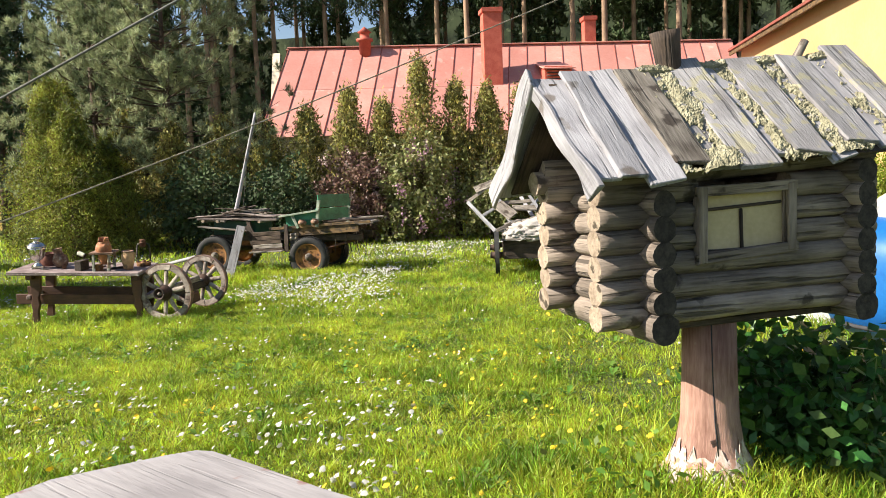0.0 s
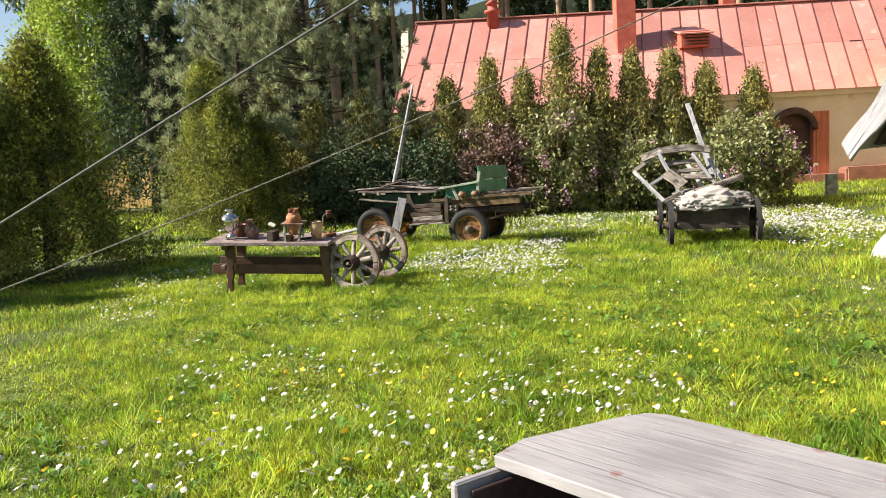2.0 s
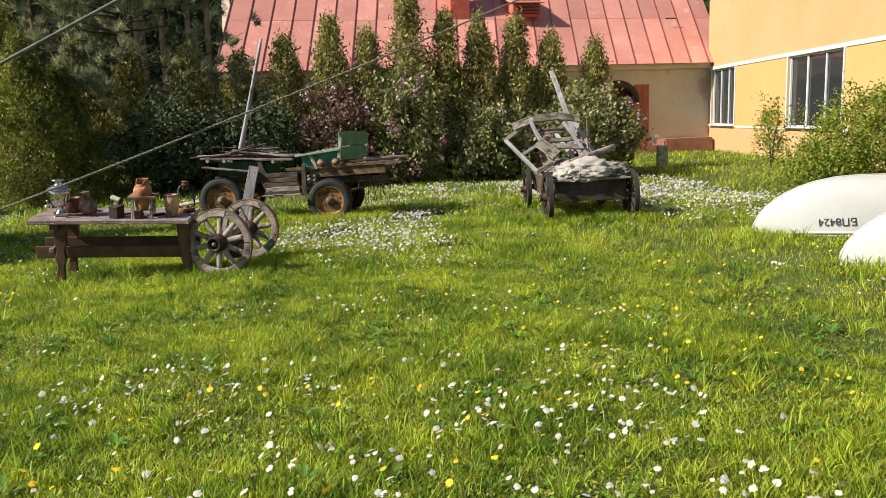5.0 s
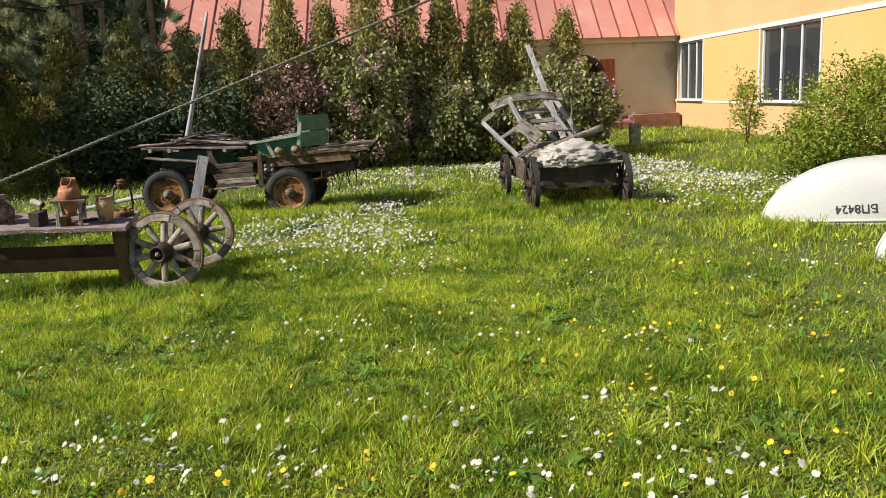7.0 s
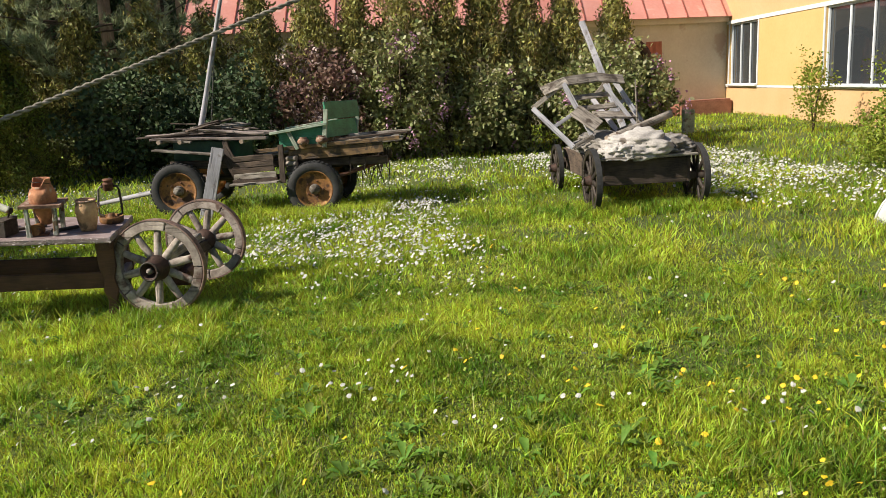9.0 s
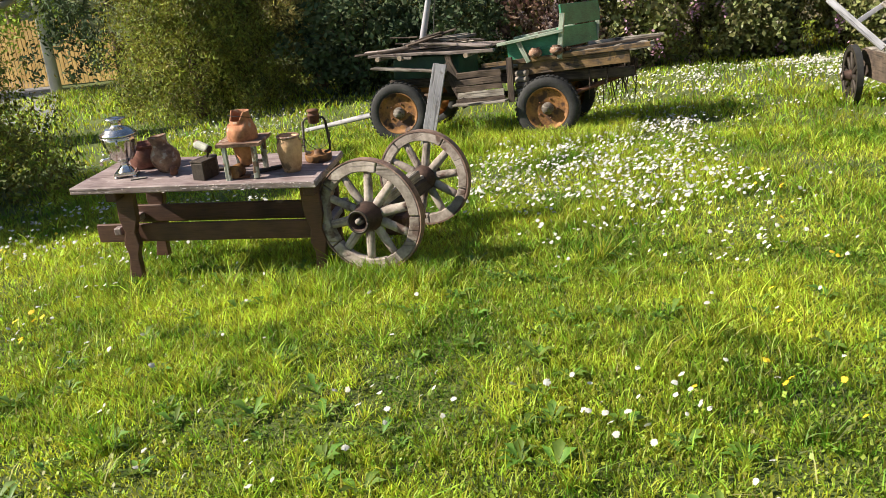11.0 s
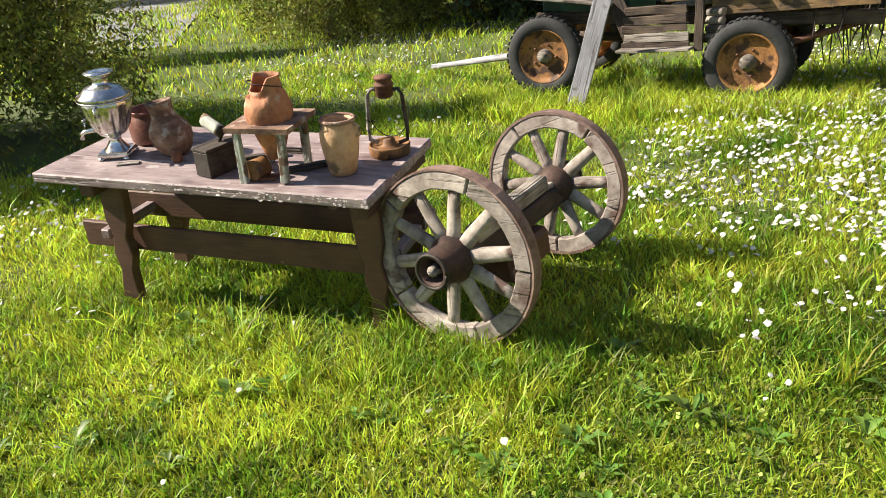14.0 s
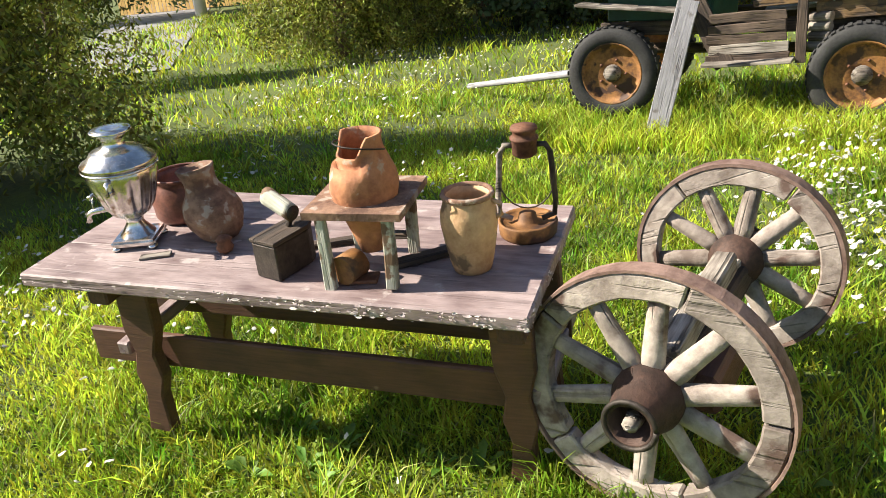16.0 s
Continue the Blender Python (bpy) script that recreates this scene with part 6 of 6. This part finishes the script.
for k, w in enumerate(ws):
    xc = x + w / 2
    a, b = roof_at(xc - 0.02 * (k % 2), 0.11 - 0.045 * ((k * 7) % 3)), roof_at(xc, 1.02 + 0.03 * (k % 3))
    up = Vector((-TIP, -0.67, 0.74)) + Vector((0.10 * math.sin(k * 2.3), 0, 0))
    board(hut, "roof_board", tuple(a + Vector((0, -0.014, 0.018)) * (1 + (k % 2))), tuple(b + Vector((0, -0.014, 0.018)) * (1 + (k % 2))), w * 1.08, 0.024, "silver_wood" if k in (0, 1, 2, 6, 10) else ("grey_wood" if k == 3 else "mossy_wood"), up=up, wear=0.02, cuts=12)
    a, b = roof_at(xc, -0.05, True), roof_at(xc, 1.0, True)
    board(hut, "roof_board", tuple(a + Vector((0, 0.014, 0.018))), tuple(b + Vector((0, 0.014, 0.018))), w * 1.06, 0.024, "silver_wood", up=(-TIP, 0.67, 0.74), wear=0.012, cuts=8)
    x += w
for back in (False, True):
    # added dark sheet, gives the gaps and underside of the boards their shade
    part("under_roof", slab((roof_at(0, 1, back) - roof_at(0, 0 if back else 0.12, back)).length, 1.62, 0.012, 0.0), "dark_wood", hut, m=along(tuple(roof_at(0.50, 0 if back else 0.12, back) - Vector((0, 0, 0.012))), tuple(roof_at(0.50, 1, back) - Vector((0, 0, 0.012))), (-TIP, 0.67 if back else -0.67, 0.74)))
    a, b = roof_at(-0.36, -0.12 if back else 0.0, back), roof_at(-0.38, 1.08, back)
    board(hut, "barge_board", tuple(a + Vector((0, 0, 0.02))), tuple(b + Vector((0, 0, 0.02))), 0.085, 0.022, "silver_wood", up=(1, 0, 0), wear=0.045, cuts=26, label="ragged pale barge board")
pole(hut, "ridge_log", (-0.30, 0.32, 2.075 + TIP * 0.0), (1.25, 0.32, 2.075 + TIP * 1.55), 0.03, 0.03, "grey_wood")
for sx in (0.02, L - 0.02):
    z1 = 2.10 + TIP * (sx + 0.3)
    for k in range(4):
        f = (k + 0.5) / 4
        zz = 1.77 + (z1 - 1.80) * f + 0.02
        half = 0.34 * (1 - f * 0.92)
        pole(hut, "gable_log", (sx, 0.31 - half, zz), (sx, 0.31 + half, zz), 0.045, 0.045, "log_wood", seg=10)
pole(hut, "chimney_log", (0.37, 0.34, 2.13), (0.335, 0.34, 2.39), 0.050, 0.068, "dark_wood", "grey log stub standing on the ridge", end_mat="log_end", seg=14)
pole(hut, "ridge_stub", (1.06, 0.33, 2.22), (1.15, 0.33, 2.36), 0.025, 0.02, "grey_wood")


def moss_mat():
    """Ragged cushions of moss: a fine net over the roof, swollen where the moss grows and left out elsewhere."""
    nu, nv = 330, 190
    bm = bmesh.new()
    place, grow = {}, {}
    for i in range(nu + 1):
        for k in range(nv + 1):
            xx, ff = -0.05 + 1.33 * i / nu, 0.05 + 0.99 * k / nv
            q = Vector((xx * 6.5, ff * 3.4, 2.0))
            lump = noise.noise(q * 2.2) + 0.8 * noise.noise(q * 5.3) + 0.5 * noise.noise(q * 13)
            strip = 0.35 * math.sin(xx * 21.0 + 1.2) * (1 if xx > 0.55 else 0.3)
            g_ = 0.55 * noise.noise(q * 0.7) + 0.55 * lump + strip + (0.30 if 0.04 + 0.10 * ff < xx < 0.52 else (0.0 if xx > 0.3 else -1.2)) + (0.5 if ff > 0.985 and xx > 0.1 else 0.0)
            grow[i, k] = g_
            h = 0.010 + 0.022 * min(max(g_, 0.0), 1.0) + 0.006 * noise.noise(Vector((xx * 160, ff * 110, 5)))
            place[i, k] = roof_at(xx, ff) + Vector((0, -0.67, 0.74)) * (0.028 + h if g_ > 0.14 else 0.022)
    made = {}

    def vert(key):
        if key not in made:
            made[key] = bm.verts.new(place[key])
        return made[key]
    for i in range(nu):
        for k in range(nv):
            corners = ((i, k), (i + 1, k), (i + 1, k + 1), (i, k + 1))
            if sum(grow[c] > 0.10 for c in corners) >= 2:
                bm.faces.new([vert(c) for c in corners])
    tagged(part("moss", bm, "moss", hut, "cushions of pale grey-green moss"), kind="stuff")


moss_mat()
# the trunk that carries it
bm = bmesh.new()
prof = [(0.25, 0.30), (0.195, 0.36), (0.155, 0.45), (0.134, 0.58), (0.125, 0.80), (0.122, 1.045)]
loops = []
for r, z in prof:
    loops.append([bm.verts.new((r * math.cos(2 * math.pi * i / 28) * (1 + 0.10 * math.sin(i * 1.35) * max(0, 0.6 - z) * 2), r * math.sin(2 * math.pi * i / 28) * (1 + 0.12 * math.cos(i * 0.9) * max(0, 0.6 - z) * 2), z)) for i in range(28)])
for a, b in zip(loops, loops[1:]):
    for i in range(28):
        f = bm.faces.new((a[i], a[(i + 1) % 28], b[(i + 1) % 28], b[i]))
        f.smooth = True
bm.faces.new(loops[-1])
bmesh.ops.recalc_face_normals(bm, faces=bm.faces)
tr = part("trunk", bm, "pink_trunk", hut, "bare pinkish-brown trunk with a long crack", pose(0.43, 0.16, 0))
part("crack", tube([(-0.066, -0.102, 1.04), (-0.063, -0.107, 0.8), (-0.062, -0.118, 0.6), (-0.066, -0.150, 0.42)], [0.003, 0.003, 0.0035, 0.004], 5), "ink", tr, "dark drying crack")

bm = bmesh.new()
loops = []
for q in range(7):
    z = 0.31 + 0.035 * q
    ring = []
    for i in range(56):
        a = 2 * math.pi * i / 56
        zz = 0.31 + (z - 0.31) * (0.55 + 0.6 * abs(noise.noise(Vector((math.cos(a) * 3, math.sin(a) * 3, 1)))) + 0.5 * noise.noise(Vector((math.cos(a) * 9, math.sin(a) * 9, 4))))
        rr = np.interp(zz, [p[1] for p in prof], [p[0] for p in prof])
        k = i / 2
        ring.append(bm.verts.new(((rr + 0.005) * math.cos(a) * (1 + 0.10 * math.sin(k * 1.35) * max(0, 0.6 - zz) * 2), (rr + 0.005) * math.sin(a) * (1 + 0.12 * math.cos(k * 0.9) * max(0, 0.6 - zz) * 2), zz)))
    loops.append(ring)
for a, b in zip(loops, loops[1:]):
    for i in range(56):
        bm.faces.new((a[i], a[(i + 1) % 56], b[(i + 1) % 56], b[i]))
part("whitewash", bm, "limewash", tr, "flaking whitewash round the foot")
nettle = bush("nettle", "dark green leafy nettle clump beside the trunk", "plant", 1.80, 4.15, 0.54, 0.46, "broad_leaf", 801, 150, 22, 0.038, stems=12)
bush("weed", "light green broad-leaved weed in the lawn", "plant", 0.84, 3.62, 0.09, 0.15, "weed_leaf", 803, 12, 7, 0.024, stems=0)

# ---- upturned boats ----
def hull_mesh(length=3.6, beam=0.62, high=0.74, fore=1.35):
    """An upturned hull, bow at the origin, along x; gives the mesh and its surface as a function."""
    def place(u, a):
        b = beam * (1 - max(0.0, 1 - u / 1.9) ** 2.0) if u < 1.9 else beam * (1 - 0.10 * ((u - 1.9) / 1.7) ** 2)
        h = high * math.sqrt(max(0.0, 1 - max(0.0, 1 - u / fore) ** 2)) * (1 - 0.05 * max(0, u - 2) / 1.6)
        c, s = math.cos(a), math.sin(a)
        return Vector((u, -b * math.copysign(abs(c) ** 0.75, c), h * abs(s) ** 0.85))
    bm = bmesh.new()
    us = [0.004, 0.03, 0.08, 0.16, 0.28, 0.42, 0.6, 0.8, 1.05, 1.35, 1.7, 2.1, 2.5, 3.0, length]
    loops = [[bm.verts.new(place(u, math.pi * i / 24)) for i in range(25)] for u in us]
    for a, b in zip(loops, loops[1:]):
        for i in range(24):
            f = bm.faces.new((a[i], a[i + 1], b[i + 1], b[i]))
            f.smooth = True
    bm.faces.new(loops[-1])
    bmesh.ops.recalc_face_normals(bm, faces=bm.faces)
    return bm, place, us


def boat(label, x, y, turn, text=""):
    t = thing("boat", label, "boat", x, y, lie(x, y) - 0.02, 0, 0, turn, group="upturned boats")
    bm, place, us = hull_mesh()
    part("hull", bm, "boat_white", t)
    for s in (0.06, math.pi - 0.06):
        part("gunwale", tube([tuple(place(u, s) + Vector((0, 0, 0.0))) for u in us], 0.018, 6), "boat_white", t)
    part("keel", tube([tuple(place(u, math.pi / 2)) for u in us], 0.014, 6), "boat_white", t)
    if text:
        cu = bpy.data.curves.new("registration", "FONT")
        cu.body, cu.size, cu.extrude, cu.align_x, cu.align_y = text, 0.132, 0.001, "CENTER", "CENTER"
        tmp = bpy.data.objects.new("registration", cu)
        scene.collection.objects.link(tmp)
        bpy.context.view_layer.update()
        me = bpy.data.meshes.new_from_object(tmp.evaluated_get(bpy.context.evaluated_depsgraph_get()))
        bpy.data.objects.remove(tmp)
        me.materials.append(M["ink"])
        ob = new("registration", me)
        ob.parent = t
        p0, p1, p2 = place(0.60, 0.24), place(1.20, 0.24), place(0.90, 0.36)
        o = place(0.90, 0.24)
        xa = (p1 - p0).normalized()
        za = xa.cross((p2 - o)).normalized()
        ya = za.cross(xa)
        m = Matrix((xa, ya, za)).transposed().to_4x4()
        for v in me.vertices:
            v.co = Matrix.Rotation(math.pi, 4, "Z") @ v.co
            near_u = 0.90 + v.co.x
            v.co.z += (place(near_u, 0.24) - (o + xa * v.co.x)).dot(za) + 0.006 + max(0.0, -v.co.y) * 0.02
        m.translation = o
        ob.matrix_basis = m
        tagged(ob, "black registration number, upside down")
    return t


boat("upturned white plastic boat with a black registration number", 3.08, 11.4, -6, "БП8424")
boat("second upturned white plastic boat in the grass", 2.95, 9.25, -9)
tub = thing("blue_boat", "bright blue rounded plastic boat with a white top", "boat", 4.42, 7.42, 0.0, 0, 0, 30)
bm = bmesh.new()
bmesh.ops.create_icosphere(bm, subdivisions=4, radius=1.0)
for v in bm.verts:
    q = v.co
    n = (abs(q.x) ** 3.2 + abs(q.y) ** 3.2 + abs(q.z) ** 3.2) ** (1 / 3.2)
    v.co = Vector((q.x / n * 0.95, q.y / n * 0.75, q.z / n * (0.60 if q.z > 0 else 0.58) + 0.66))
part("hull", bm, "blue_plastic", tub, smooth=True)
part("rim", tube([(0.97 * math.cos(a), 0.77 * math.sin(a), 0.30) for a in [2 * math.pi * i / 32 for i in range(33)]], 0.02, 6), "ink", tub, "dark rubbing strip")
bm = bmesh.new()
bmesh.ops.create_icosphere(bm, subdivisions=3, radius=1.0)
bmesh.ops.scale(bm, vec=(0.72, 0.55, 0.30), verts=bm.verts)
part("deck", bm, "boat_white", tub, "white deck", pose(0.1, 0, 1.22), True)

# ---- ropes ----
def span(p, d, s):
    return tuple(Vector(p) + Vector(d) * s)


PB, DB = (-2.420, 6.2925, 1.7802), (0.8816, 0.3242, 0.3431)


def lift(s):
    """The rope's gentle sag about its low part."""
    return 0.006 * (s - 0.2) ** 2 - 0.004 if s < 3 else 0.043 + 0.03 * (s - 3)


guy = thing("rope", "twisted grey rope stretched low over the lawn", "rope")
for ph in (0.0, math.pi):
    pts = []
    for i in range(1700):
        s = -5.0 + 14.0 * i / 1699
        fr = along((0, 0, 0), DB)
        a = ph + s * 130
        pts.append(tuple(Vector(span(PB, DB, s)) + Vector((0, 0, lift(s))) + fr @ Vector((0, 0.0035 * math.cos(a), 0.0035 * math.sin(a)))))
    part("strand", tube(pts, 0.0037, 5), "rope", guy)
part("far_end", tube([tuple(Vector(span(PB, DB, s)) + Vector((0, 0, lift(s)))) for s in (9.0, 10.5, 12)] + [(9.25, 10.7, 6.24)], 0.007, 6), "rope", guy)
PA, DA = (-2.260, 6.127, 2.803), (0.8783, 0.1111, 0.4651)
wire = thing("cable", "thin grey cable stretched over the lawn", "cable")
part("wire", tube([span(PA, DA, s) for s in (-6.0, -3, 0, 3, 5.5)] + [(6.2, 8.0, 5.9), (9.0, 9.6, 6.22)], 0.010, 7), "cable", wire)
part("knot", tube([tuple(Vector(span(PA, DA, -3.25)) + Vector((0.03 * math.sin(i * 0.9), 0, -0.035 + 0.035 * math.cos(i * 0.9)))) for i in range(12)], 0.010, 6), "rope", wire, "loose knotted end")

post = thing("post", "short weathered green-painted post before the wall", "post", 6.62, 24.0, 0.0)
part("body", box(-0.14, 0.14, -0.09, 0.09, -0.05, 0.62, 0.012), "pale_green", post)

# ---- flowers in the lawn ----
def flowers(name, label, zones, radius, mat, rng, height, herd=9):
    xs_, ys_, rs_ = [], [], []
    for n, x0, x1, y0, y1, k in zones:
        clump = max(1, n // herd)
        cx, cy = rng.uniform(x0, x1, clump), rng.uniform(y0, y1, clump)
        i = rng.integers(0, clump, n)
        xs_.append(cx[i] + rng.normal(size=n) * 0.16 * max(1, (x1 - x0) / 6))
        ys_.append(cy[i] + rng.normal(size=n) * 0.16 * max(1, (y1 - y0) / 6))
        rs_.append(np.full(n, radius * k))
    x, y, r = np.concatenate(xs_), np.concatenate(ys_), np.concatenate(rs_)
    n = len(x)
    r = r * (0.65 + 0.6 * rng.random(n))
    z = lie_np(x, y) + height * (0.6 + 0.7 * rng.random(n))
    tilt = rng.normal(size=(n, 2)) * 0.5 + np.array([-0.25, -0.1])
    nz = np.stack([tilt[:, 0], tilt[:, 1], np.ones(n)], 1)
    nz /= np.linalg.norm(nz, axis=1)[:, None]
    ux = np.cross(nz, np.array([0.3, 1.0, 0.1]))
    ux /= np.linalg.norm(ux, axis=1)[:, None]
    uy = np.cross(nz, ux)
    c = np.stack([x, y, z], 1)
    verts = [c + nz * (r * 0.30)[:, None]]
    for k in range(18):
        a = 2 * math.pi * k / 18
        rad = r * (1.0 if k % 2 else 0.80) * (0.86 + 0.28 * rng.random(n))
        verts.append(nz * (r * (rng.random(n) - 0.35) * 0.35)[:, None] + c + ux * (rad * math.cos(a))[:, None] + uy * (rad * math.sin(a))[:, None])
    stem = np.stack([x + 0.004, y, lie_np(x, y)], 1)
    v = np.stack(verts, 1).reshape(-1, 3)
    fan = np.array([[0, 1 + k, 1 + (k + 1) % 18] for k in range(18)])
    f = (fan[None] + 19 * np.arange(n)[:, None, None]).reshape(-1, 3)
    return tagged(new(name, sheet_mesh(name, v, f, mat)), label, "flowers", kind="stuff")


WHITE = [(540, -3.8, -0.2, 3.2, 6.6, 0.95), (700, 2.0, 4.6, 15.4, 18.4, 1.1), (140, -4.5, 1.0, 6.0, 8.5, 0.75), (1600, -3.1, -0.9, 11.3, 15.0, 0.95), (260, -2.2, 0.2, 14.5, 17.5, 0.95), (2200, 1.2, 5.2, 15.2, 20.5, 1.2), (1100, 2.6, 6.0, 12.6, 16.0, 1.05), (900, -2.0, 2.2, 17.0, 20.5, 1.05), (420, -7.6, -5.0, 10.6, 14.0, 0.85), (420, -9.0, -5.0, 14.5, 21.0, 0.95), (260, -7.0, 4.0, 8.0, 16.0, 0.75), (90, 2.2, 5.0, 6.5, 9.5, 0.85), (90, -6.5, -5.2, 8.5, 10.2, 0.8), (150, -2.7, -0.8, 9.8, 12.2, 0.8)]
flowers("daisy_meadow", "drifts of small white daisies and dandelion clocks", WHITE, 0.0185, "petal", np.random.default_rng(61), 0.085, 6)
GOLD = [(130, -0.6, 2.6, 4.2, 8.5, 0.8), (70, -3.8, 1.0, 3.4, 6.5, 1.0), (60, -3, 4, 6.0, 10.0, 1.0), (70, -1, 5.0, 9.0, 15.0, 1.0), (20, -7, -5, 9, 12, 1.0)]
flowers("dandelion_meadow", "scattered yellow dandelions in the lawn", GOLD, 0.018, "yellow_petal", np.random.default_rng(62), 0.07, 2)
